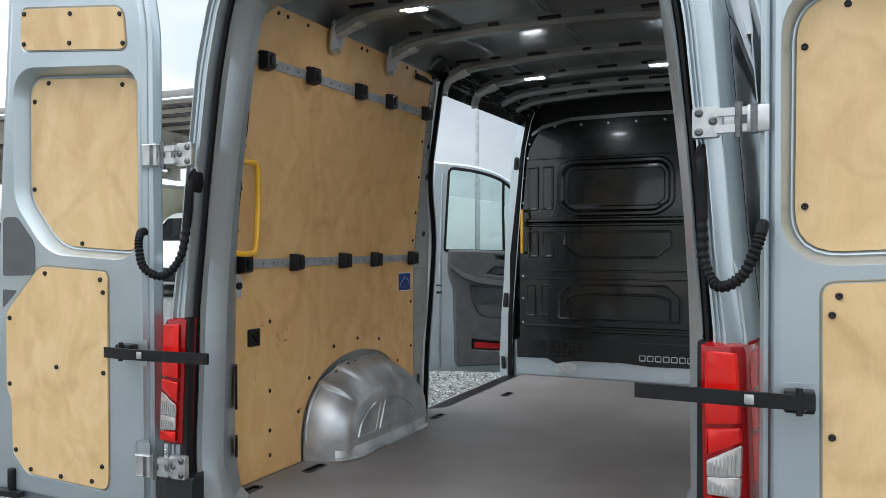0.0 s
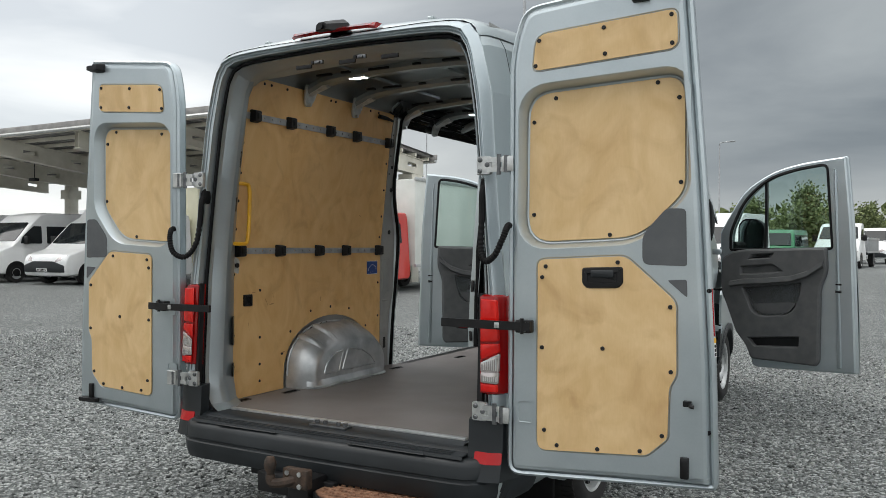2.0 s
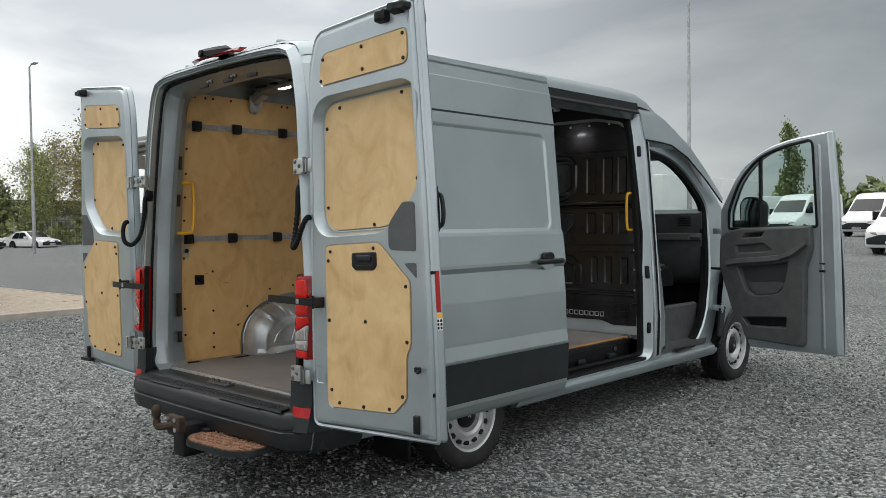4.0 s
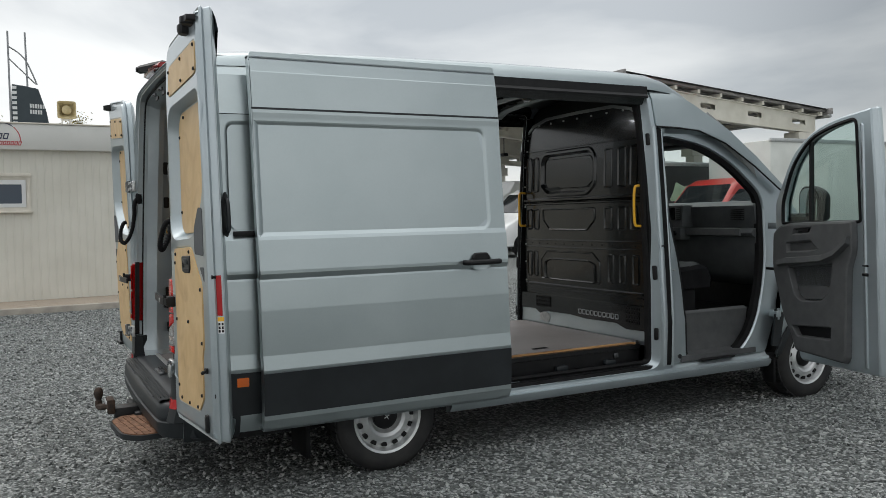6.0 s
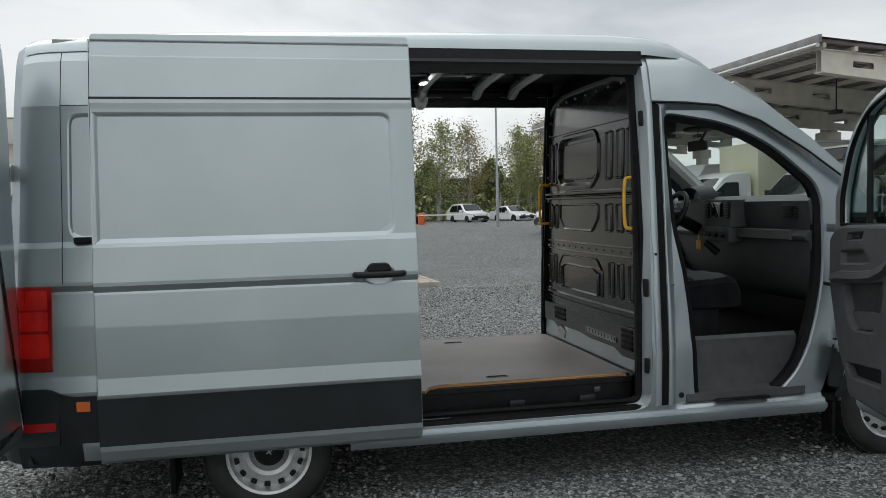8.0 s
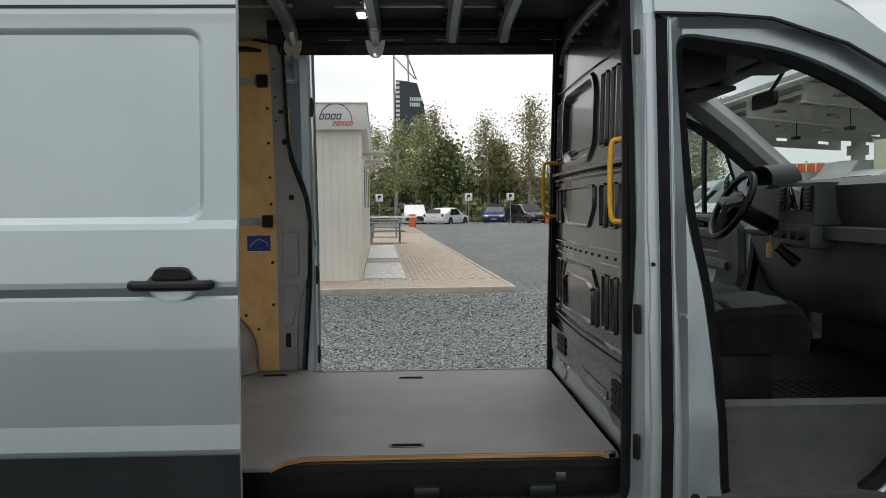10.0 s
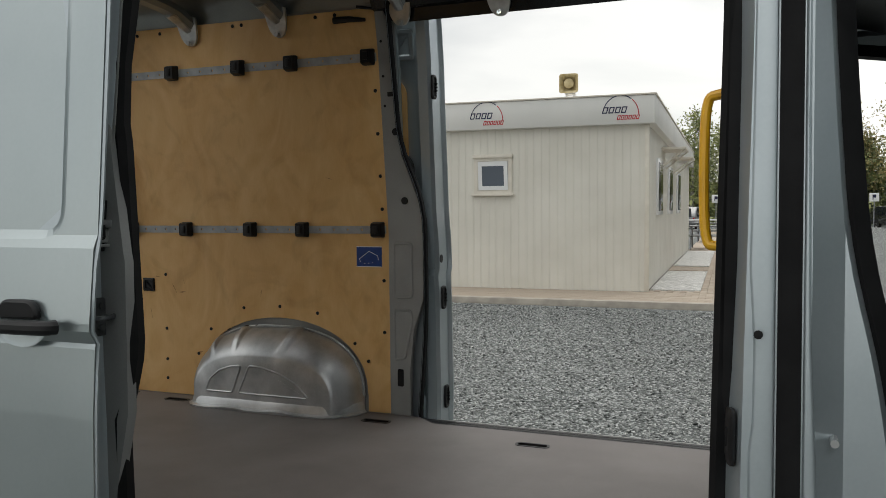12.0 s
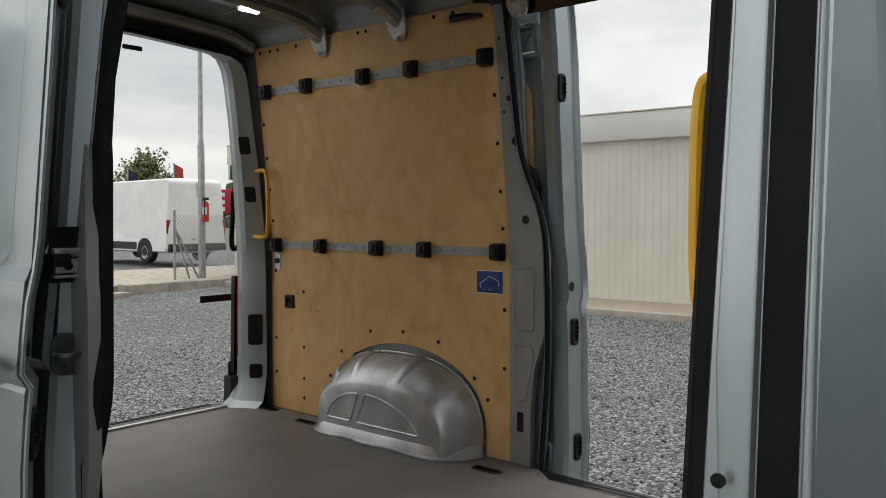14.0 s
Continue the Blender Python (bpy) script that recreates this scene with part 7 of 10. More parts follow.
part("front_bumper", bm, CLAD, van, "dark grey plastic front bumper")
# headlining and the dark front of the cab
bm = bmesh.new()
loft(bm, [[(x, y, z - 0.04 * (x / 0.8) ** 2) for x in [-0.80 + 1.6 * i / 8 for i in range(9)]] for y, z in ((3.40, 2.30), (3.55, 2.25), (3.80, 2.175), (4.02, 2.125), (4.17, 2.105), (4.23, 2.13), (4.25, 2.20))], closed=False)
part("headlining", bm, DASH, van, "dark grey headlining")
bm = bmesh.new()
box(bm, -0.16, 0.16, 3.72, 3.98, 2.06, 2.17, 0.03)
part("overhead_console", bm, CARD, van)
for x0 in (0.22, -0.72):
    bm = bmesh.new()
    box(bm, x0, x0 + 0.5, 3.98, 4.17, 2.062, 2.088, 0.012)
    part("sun_visor", bm, CARD, van, "dark grey sun visor")
bm = bmesh.new()
box(bm, -0.05, 0.05, 3.76, 3.82, 2.052, 2.062, 0.004)
part("cab_lamp", bm, ZINC, van)
bm = bmesh.new()
pts = rounded([(-0.12, -0.035), (0.12, -0.035), (0.12, 0.035), (-0.12, 0.035)], 0.02)
loft(bm, [[(u, 4.20 + w, 1.985 + v) for u, v in p] for p, w in ((pts, 0.0), (pts, 0.02), (inset(pts, 0.02), 0.035))])
tube(bm, [(0, 4.23, 2.01), (0, 4.30, 2.12)], 0.01, 6)
part("rear_view_mirror", bm, BLACK, van)
# cab floor and the moulded steps
bm = bmesh.new()
box(bm, -0.80, 0.80, 3.42, 4.95, 0.66, 0.70, 0.005)
for i in range(9):
    for j in range(8):
        box(bm, 0.12 + 0.055 * i, 0.155 + 0.055 * i, 4.14 + 0.045 * j, 4.15 + 0.045 * j, 0.70, 0.704)
part("cab_floor", bm, RUBBER, van, "black ribbed rubber cab floor")
bm = bmesh.new()
box(bm, -0.85, 0.85, 4.92, 4.98, 0.40, 1.50, 0.01)
part("fire_wall", bm, BLACK, van)
for s in (1, -1):
    bm = bmesh.new()
    loft(bm, [[(s * 0.79, y, 0.775), (s * 0.815, y, 0.785), (s * 0.84, y, 0.765), (s * 0.825, y, 0.56), (s * 0.84, y, 0.475), (s * 0.93, y, 0.462), (s * 0.93, y, 0.42), (s * 0.79, y, 0.42)] for y in (3.62, 3.75, 4.0, 4.18, 4.40)])
    part("cab_step", bm, CARD, van, "grey moulded cab step")
    bm = bmesh.new()
    box(bm, s * 0.90, s * 0.955, 3.80, 4.15, 0.412, 0.428, 0.005)
    part("sill_grip", bm, BLACK, van)


def seat(x0, x1, driver=False):
    st_ = new("driver_seat" if driver else "passenger_bench")
    st_.parent = van
    st_["label"] = "dark grey cloth seat"
    bm = bmesh.new()
    n = 1 if driver else 2
    w = (x1 - x0) / n
    for i in range(n):
        a = x0 + w * i + 0.006
        b = a + w - 0.012
        loft(bm, [[(a + (b - a) * u, y, z + dz * (0.35 if u in (0, 1) else 1.0)) for u, dz in ((0, 0), (0.06, 0.03), (0.25, 0.045), (0.5, 0.038), (0.75, 0.045), (0.94, 0.03), (1, 0))] + [(b, y, 0.95), (a, y, 0.95)] for y, z in ((3.56, 1.10), (3.70, 1.08), (3.90, 1.095), (3.98, 1.10), (4.03, 1.085), (4.06, 1.03), (4.05, 0.95))])
    part("cushion", bm, BLACK_CLOTH, st_)
    for i in range(n):
        a = x0 + w * i + 0.006
        b = a + w - 0.012
        for ya, yb in ((3.60, 3.745), (3.757, 3.985)):
            bm = bmesh.new()
            loft(bm, [[(a + (b - a) * u, y, lerp_table([(3.56, 1.10), (3.70, 1.08), (3.90, 1.095), (3.98, 1.10)], y) + dz - e) for u, dz in ((0.05, 0.022), (0.10, 0.037), (0.25, 0.052), (0.5, 0.046), (0.75, 0.052), (0.90, 0.037), (0.95, 0.022))] for y, e in ((ya, 0.012), (ya + 0.012, 0.0), ((ya + yb) / 2, -0.004), (yb - 0.012, 0.0), (yb, 0.012))], closed=False, caps=(False, False))
            part("seat_panel", bm, SEAT, st_, "grey cloth centre panel")
    bm = bmesh.new()
    for i in range(n):
        a = x0 + w * i + 0.006
        b = a + w - 0.012
        loft(bm, [[(a, y - 0.02, z), (a + 0.05, y + 0.04, z), ((a + b) / 2, y + 0.02, z), (b - 0.05, y + 0.04, z), (b, y - 0.02, z), (b - 0.03, y - 0.09, z), (a + 0.03, y - 0.09, z)] for y, z in ((3.58, 1.05), (3.56, 1.3), (3.52, 1.55), (3.49, 1.72), (3.47, 1.78))])
        box(bm, (a + b) / 2 - 0.13, (a + b) / 2 + 0.13, 3.41, 3.50, 1.80, 1.98, 0.03)
    part("backrest", bm, SEAT, st_)
    bm = bmesh.new()
    box(bm, x0 + 0.03, x1 - 0.03, 3.50, 3.93, 0.70, 0.95, 0.02)
    part("seat_box", bm, BLACK, st_)
    return st_


seat(-0.02, 0.80)
seat(-0.72, -0.22, True)

# dashboard
bm = bmesh.new()
prof_d = [(4.98, 1.46), (4.86, 1.59), (4.66, 1.625), (4.50, 1.62), (4.455, 1.585), (4.475, 1.46), (4.50, 1.405), (4.45, 1.39), (4.43, 1.365), (4.44, 1.345), (4.47, 1.33), (4.50, 1.20), (4.58, 1.02), (4.72, 0.92), (4.98, 0.90)]
loft(bm, [[(x, y + (0.03 if abs(x) > 0.75 else 0.0), z) for y, z in prof_d] for x in (-0.84, -0.76, -0.25, 0.22, 0.5, 0.76, 0.84)])
dash = part("dashboard", bm, DASH, van, "dark grey dashboard")
bm = bmesh.new()
loft(bm, [[(x, 4.425, 1.405), (x, 4.415, 1.40), (x, 4.412, 1.345), (x, 4.43, 1.338)] for x in (0.16, 0.4, 0.76)])
part("trim_strip", bm, CARD, dash, "lighter grey trim strip")
bm = bmesh.new()
loft(bm, [[(x * k, y, z) for x, z in ((-0.20, 1.41), (0.16, 1.41), (0.18, 1.60), (-0.20, 1.60))] for y, k in ((4.55, 1.05), (4.40, 1.0), (4.372, 0.95))])
box(bm, -0.17, 0.15, 4.36, 4.50, 1.30, 1.41, 0.012)
console = part("centre_console", bm, DASH, van, "centre console with screen, vents and knobs")
bm = bmesh.new()
box(bm, -0.085, 0.075, 4.362, 4.374, 1.475, 1.585, 0.006)
part("touch_screen", bm, SCREEN, console, "dark touch screen")
for x in (-0.15, 0.115):
    bm = bmesh.new()
    box(bm, x - 0.028, x + 0.028, 4.364, 4.376, 1.47, 1.585, 0.004)
    vent = part("air_vent", bm, BLACK, console)
    for k in range(6):
        bm = bmesh.new()
        box(bm, x - 0.024, x + 0.024, 4.356, 4.366, 1.48 + 0.018 * k, 1.488 + 0.018 * k, 0.002)
        part("vent_blade", bm, DASH, console)
for x in (-0.10, -0.01, 0.08):
    bm = bmesh.new()
    tube(bm, [(x, 4.37, 1.36), (x, 4.335, 1.36)], [0.024, 0.02], 12)
    part("knob", bm, CLAD, console)
for k in range(6):
    bm = bmesh.new()
    box(bm, 0.64, 0.76, 4.44, 4.47, 1.47 + 0.016 * k, 1.477 + 0.016 * k, 0.002)
    part("vent_blade", bm, BLACK, dash)
bm = bmesh.new()
loft(bm, [[(-0.44 + r * math.cos(a), 4.40 - 0.02, 1.60 + 0.6 * r * math.sin(a)), (-0.44 + 1.05 * r * math.cos(a), 4.52, 1.61 + 0.62 * r * math.sin(a))] for r in (0.17,) for a in (math.pi * k / 12 for k in range(13))], closed=False)
part("instrument_hood", bm, BLACK, dash)
sw = new("steering_wheel")
sw.parent = van
wc, wt = Vector((-0.44, 4.235, 1.50)), Matrix.Rotation(radians(-28), 4, "X")
bm = bmesh.new()
ringp = [wc + wt @ Vector((0.18 * math.cos(a), 0, 0.18 * math.sin(a))) for a in (2 * math.pi * k / 32 for k in range(32))]
loft(bm, [[p + 0.019 * (math.cos(b) * (p - wc).normalized() + math.sin(b) * (wt @ Vector((0, 1, 0)))) for b in (2 * math.pi * q / 8 for q in range(8))] for p in ringp], ring=True)
part("rim", bm, BLACK, sw, "black steering wheel rim")
bm = bmesh.new()
for a in (0.15, math.pi - 0.15, -math.pi / 2):
    tube(bm, [wc, wc + wt @ Vector((0.17 * math.cos(a), 0, 0.17 * math.sin(a)))], [0.045, 0.026], 8)
lathe(bm, [(0.0, -0.025), (0.07, -0.02), (0.085, 0.0), (0.075, 0.03), (0.0, 0.04)], wc, wt @ Vector((0, 1, 0)), 16)
tube(bm, [wc, wc + wt @ Vector((0, 0.25, 0))], 0.045, 10)
part("hub", bm, BLACK, sw)
bm = bmesh.new()
box(bm, -0.245, -0.20, 4.33, 4.345, 1.24, 1.31, 0.004)
tube(bm, [(-0.222, 4.34, 1.31), (-0.222, 4.34, 1.35)], 0.004, 5)
part("key_tag", bm, YELLOW, van, "yellow tag on the ignition key")
bm = bmesh.new()
tube(bm, [(-0.10, 4.42, 1.22), (-0.12, 4.33, 1.30)], [0.03, 0.022], 8)
part("gear_lever", bm, BLACK, van)

# ---- the yard: gravel, paving, kerbs ----
def ground_z(x, y):
    k = min(1.0, max(0.0, (-3.0 - x) / 6.5))
    q = min(1.0, max(0.0, (y - 22.0) / 20.0))
    return 0.14 * k * k * (3 - 2 * k) + 0.40 * q * q * (3 - 2 * q)


bm = bmesh.new()
gx = [-700, -200, -90, -40, -20, -12, -9.5, -8.5, -7.5, -6.5, -5.5, -4.5, -3.5, -2.5, 0, 4, 12, 40, 120, 500]
gy = [-500, -120, -40, -18, -10, -5, 0, 5, 10, 16, 22, 26, 30, 34, 38, 42, 60, 120, 700]
gv = [[bm.verts.new((x, y, ground_z(x, y))) for y in gy] for x in gx]
for i in range(len(gx) - 1):
    for j in range(len(gy) - 1):
        bm.faces.new((gv[i][j], gv[i + 1][j], gv[i + 1][j + 1], gv[i][j + 1]))
tagged(part("ground", bm, GRAVEL), "grey crushed stone yard", "ground", kind="structure")


def scatter_stones(name, count, x0, x1, y0, y1, small, large, mat, label, seed, skip=None, base=None):
    """Loose chippings: squashed, jittered octahedra in one mesh."""
    rng = np.random.default_rng(seed)
    px, py = rng.uniform(x0, x1, count), rng.uniform(y0, y1, count)
    if skip is not None:
        keep = ~skip(px, py)
        px, py = px[keep], py[keep]
    n = len(px)
    k = np.clip((-3.0 - px) / 6.5, 0, 1)
    pz = 0.14 * k * k * (3 - 2 * k) if base is None else np.full(n, base)
    r = small + (large - small) * rng.random(n) ** 2.2
    corner = np.array([(1, 0, 0), (0, 1, 0), (-1, 0, 0), (0, -1, 0), (0, 0, 1), (0, 0, -1)], float)
    v = corner[None] * (0.65 + 0.6 * rng.random((n, 6, 1))) + 0.22 * rng.normal(size=(n, 6, 3))
    v *= np.stack([r, r * (0.55 + 0.5 * rng.random(n)), r * (0.45 + 0.35 * rng.random(n))], -1)[:, None]
    a, b = rng.uniform(0, 2 * np.pi, n), rng.normal(0, 0.45, n)
    ca, sa, cb, sb = np.cos(a), np.sin(a), np.cos(b), np.sin(b)
    x = v[..., 0] * cb[:, None] - v[..., 2] * sb[:, None]
    z = v[..., 0] * sb[:, None] + v[..., 2] * cb[:, None]
    y = v[..., 1]
    out = np.stack([x * ca[:, None] - y * sa[:, None] + px[:, None], x * sa[:, None] + y * ca[:, None] + py[:, None], z + (pz + r * 0.22)[:, None]], -1).reshape(-1, 3)
    tri_ = np.array([(0, 1, 4), (1, 2, 4), (2, 3, 4), (3, 0, 4), (1, 0, 5), (2, 1, 5), (3, 2, 5), (0, 3, 5)])
    faces = (tri_[None] + 6 * np.arange(n)[:, None, None]).reshape(-1, 3)
    me = bpy.data.meshes.new(name)
    me.vertices.add(len(out))
    me.vertices.foreach_set("co", out.ravel())
    me.loops.add(faces.size)
    me.loops.foreach_set("vertex_index", faces.ravel())
    me.polygons.add(len(faces))
    me.polygons.foreach_set("loop_start", np.arange(0, faces.size, 3))
    me.polygons.foreach_set("loop_total", np.full(len(faces), 3))
    me.update()
    me.validate()
    me.materials.append(mat)
    return tagged(new(name, me), label, "gravel", kind="stuff")


scatter_stones("loose_gravel", 140000, -8.9, 8.0, -5.5, 9.0, 0.008, 0.021, STONE, "loose grey crushed stone on the yard", 5, lambda x, y: (abs(x) < 0.75) & (y > 1.9) & (y < 4.6))
scatter_stones("coarse_gravel", 260, -8.5, 7.5, -5.5, 9.0, 0.014, 0.027, STONE, "a few larger stones among the gravel", 8)

PAVER = random_tone(principled("concrete_paver", (0.4, 0.33, 0.27), 0.88, spec=0.25), (0.37, 0.31, 0.25), (0.44, 0.375, 0.305))
SAND = textured("joint_sand", (0.24, 0.20, 0.16), (0.32, 0.27, 0.21), 0.95, scale=8)
KERB = textured("concrete_kerb", (0.33, 0.30, 0.26), (0.46, 0.42, 0.36), 0.9, scale=5, fine=120, bump=0.3)
SIDING = textured("cream_cladding", (0.62, 0.60, 0.53), (0.69, 0.67, 0.60), 0.5, scale=1.2, fine=180, bump=0.04)
FASCIA = textured("pale_grey_fascia", (0.62, 0.62, 0.59), (0.69, 0.685, 0.655), 0.45, scale=1.0, fine=120, bump=0.03)
TRIM = textured("cream_trim", (0.62, 0.58, 0.50), (0.68, 0.64, 0.56), 0.5, scale=6)
WHITE_P = textured("white_paint", (0.72, 0.73, 0.73), (0.80, 0.81, 0.81), 0.3, coat=0.5, scale=2, fine=200, bump=0.02)
NAVY = principled("navy_sign_paint", (0.012, 0.016, 0.06), 0.4)
SIGN_RED = principled("red_sign_paint", (0.45, 0.02, 0.03), 0.4)
CANOPY_P = textured("cream_steel_paint", (0.60, 0.575, 0.50), (0.70, 0.675, 0.60), 0.5, scale=2.5, fine=90)
CANOPY_TOP = textured("grey_roof_sheet", (0.22, 0.215, 0.21), (0.32, 0.31, 0.30), 0.55, scale=3, fine=60)
POLE = textured("galvanised_pole", (0.30, 0.31, 0.32), (0.42, 0.43, 0.44), 0.45, 0.6, scale=8)
CAR_RED = principled("red_car_paint", (0.50, 0.02, 0.012), 0.3, coat=0.7)
CAR_GREEN = principled("green_car_paint", (0.015, 0.20, 0.07), 0.3, coat=0.7)
CAR_BLACK = principled("black_car_paint", (0.015, 0.016, 0.018), 0.25, coat=0.8)
CAR_BLUE = principled("blue_car_paint", (0.02, 0.06, 0.24), 0.3, coat=0.7)
CAR_GREY = principled("grey_car_paint", (0.16, 0.165, 0.17), 0.3, 0.4, 0.7)
BOX_P = textured("pale_box_panels", (0.60, 0.62, 0.58), (0.70, 0.72, 0.68), 0.45, scale=1.5)
CREAM_BOX = textured("cream_box_panels", (0.60, 0.58, 0.42), (0.68, 0.66, 0.50), 0.45, scale=1.5)
CAR_GLASS = principled("dark_car_glass", (0.012, 0.015, 0.017), 0.06, spec=0.35)
ORANGE_P = principled("orange_paint", (0.70, 0.13, 0.03), 0.4)
FENCE_P = textured("dark_fence", (0.03, 0.035, 0.033), (0.06, 0.065, 0.06), 0.6, scale=2)
BANNER = textured("slate_banner", (0.040, 0.055, 0.066), (0.055, 0.072, 0.085), 0.6, scale=0.4, fine=8)
BARK = textured("birch_bark", (0.10, 0.09, 0.08), (0.50, 0.48, 0.44), 0.85, scale=14, stretch=(1, 1, 3), fine=60, lo=0.42, hi=0.5)
BARK_D = textured("dark_bark", (0.05, 0.04, 0.032), (0.10, 0.085, 0.07), 0.9, scale=9, fine=60)
LEAF = random_tone(principled("birch_leaves", (0.1, 0.13, 0.04), 0.6), (0.13, 0.16, 0.05), (0.40, 0.42, 0.17))
LEAF_Y = random_tone(principled("yellowing_leaves", (0.2, 0.15, 0.04), 0.6), (0.14, 0.125, 0.045), (0.36, 0.30, 0.12))
LEAF_D = random_tone(principled("dark_leaves", (0.04, 0.06, 0.03), 0.6), (0.085, 0.115, 0.045), (0.22, 0.26, 0.10))

BLD = Matrix.Translation((-10.65, 1.62, 0.225)) @ Matrix.Rotation(radians(2.55), 4, "Z")

# paved strip before the office and path beside it
pave = tagged(new("pavement"), "pale brick-paved strip and path", "pavement", kind="structure")
pave.matrix_world = BLD
bm = bmesh.new()
box(bm, 0.0, 1.40, -15.2, 2.42, -0.20, -0.012)
box(bm, -42.0, 0.0, 0.0, 2.42, -0.20, -0.012)
part("bed", bm, SAND, pave)
bm = bmesh.new()
box(bm, 1.40, 1.55, -15.2, 2.50, -0.20, 0.006, 0.01)
part("edging", bm, KERB, pave, "pale concrete edging")
bm = bmesh.new()
box(bm, -42.0, 1.40, 2.42, 2.50, -0.20, 0.006, 0.01)
part("edging", bm, KERB, pave, "pale concrete edging")
pav_bm = bmesh.new()
for u, v in rect(-0.047, 0.047, -0.096, 0.096, 0.0):
    pass
top_ = rect(-0.0445, 0.0445, -0.0945, 0.0945)
bot_ = rect(-0.048, 0.048, -0.098, 0.098)
loft(pav_bm, [[(u, v, -0.03) for u, v in bot_], [(u, v, -0.004) for u, v in bot_], [(u, v, 0.0) for u, v in top_]], caps=(False, True))
paver = part("paver", pav_bm, PAVER, pave, smooth=0)
rest_v, rest_f = [], []
count = 0
base_v = [tuple(v.co) for v in paver.data.vertices]
base_f = [tuple(p.vertices) for p in paver.data.polygons]
rr = random.Random(3)
first = True


def lay(x, y, turn):
    """One paver: the nearest few hundred on their own, the others joined."""
    global count, first
    dz = rr.uniform(-0.002, 0.002)
    if 0.0 < x < 1.40 and -5.0 < y < -0.4 and count < 300:
        m = Matrix.Translation((x, y, dz)) @ Matrix.Rotation(radians(90 * turn), 4, "Z")
        if first:
            paver.matrix_basis = m
            first = False
        else:
            again(paver, m)
        count += 1
        return
    n = len(rest_v)
    for a, b, c in base_v:
        rest_v.append((x + (b if turn else a), y + (a if turn else b), c + dz))
    rest_f.extend(tuple(i + n for i in (reversed(f_) if turn else f_)) for f_ in base_f)


for i in range(14):
    for j in range(-76, 12):
        lay(0.05 + 0.1 * i, 0.1 + 0.2 * j + 0.1 * (i % 2), 0)
for i in range(1, 130):
    for j in range(24):
        if not (1 < i < 70 and j < 8 and not 24 < i < 30):
            lay(-0.2 * i + 0.1 - 0.1 * (j % 2), 0.05 + 0.1 * j, 1)
me = bpy.data.meshes.new("paver_field")
me.from_pydata(rest_v, [], rest_f)
me.materials.append(PAVER)
field_ob = new("paver_field", me)
field_ob.parent = pave
tagged(field_ob, kind="stuff")
for x0, x1 in ((-4.6, -0.35), (-13.5, -6.3)):
    bm = bmesh.new()
    box(bm, x0, x1, 0.02, 0.80, -0.03, 0.006)
    part("white_gravel_bed", bm, pebbled("white_pebbles_%d" % int(-x0), ((0.5, 0.5, 0.48), (0.75, 0.74, 0.71), (0.88, 0.87, 0.84)), 22, 0.9, 0.02), pave, "bed of white pebbles beside the wall")


# ---- site office ----
office = thing("site_office", "long single-storey cream cabin office with a grey fascia", "building")
office.matrix_world = BLD


def ribbed(bm, f, length, z0, z1, pitch=0.13, depth=0.006):
    """Vertical ribbed cladding from 0 to length along u."""
    lp = []
    n = int(length / pitch)
    for k in range(n):
        u = length * k / n
        p = length / n
        lp += [(u, 0.0), (u + 0.72 * p, 0.0), (u + 0.78 * p, depth), (u + 0.94 * p, depth)]
    lp.append((length, 0.0))
    loft(bm, [[f(u, z, w) for u, w in lp] for z in (z0, z1)], closed=False)


bm = bmesh.new()
ribbed(bm, lambda u, z, w: Vector((-w, -u, z)), 14.58, 0.0, 2.63)
part("front_wall", bm, SIDING, office, "cream ribbed steel cladding")
bm = bmesh.new()
ribbed(bm, lambda u, z, w: Vector((-u, -w, z)), 14.0, 0.0, 2.63)
part("end_wall", bm, SIDING, office, "cream ribbed steel cladding")
bm = bmesh.new()
box(bm, -14.0, -0.02, -14.56, -0.02, 0.0, 2.7)
part("core", bm, TRIM, office)
bm = bmesh.new()
box(bm, -0.02, 0.035, -0.035, 0.035, 0.0, 2.63, 0.01)
part("corner_trim", bm, TRIM, office)
bm = bmesh.new()
box(bm, -14.1, 0.13, -14.68, 0.13, 2.63, 3.075, 0.015)
part("fascia", bm, FASCIA, office, "pale grey roof fascia")
bm = bmesh.new()
box(bm, -14.12, 0.15, -14.70, 0.15, 3.075, 3.10, 0.006)
part("roof_edge", bm, TRIM, office)


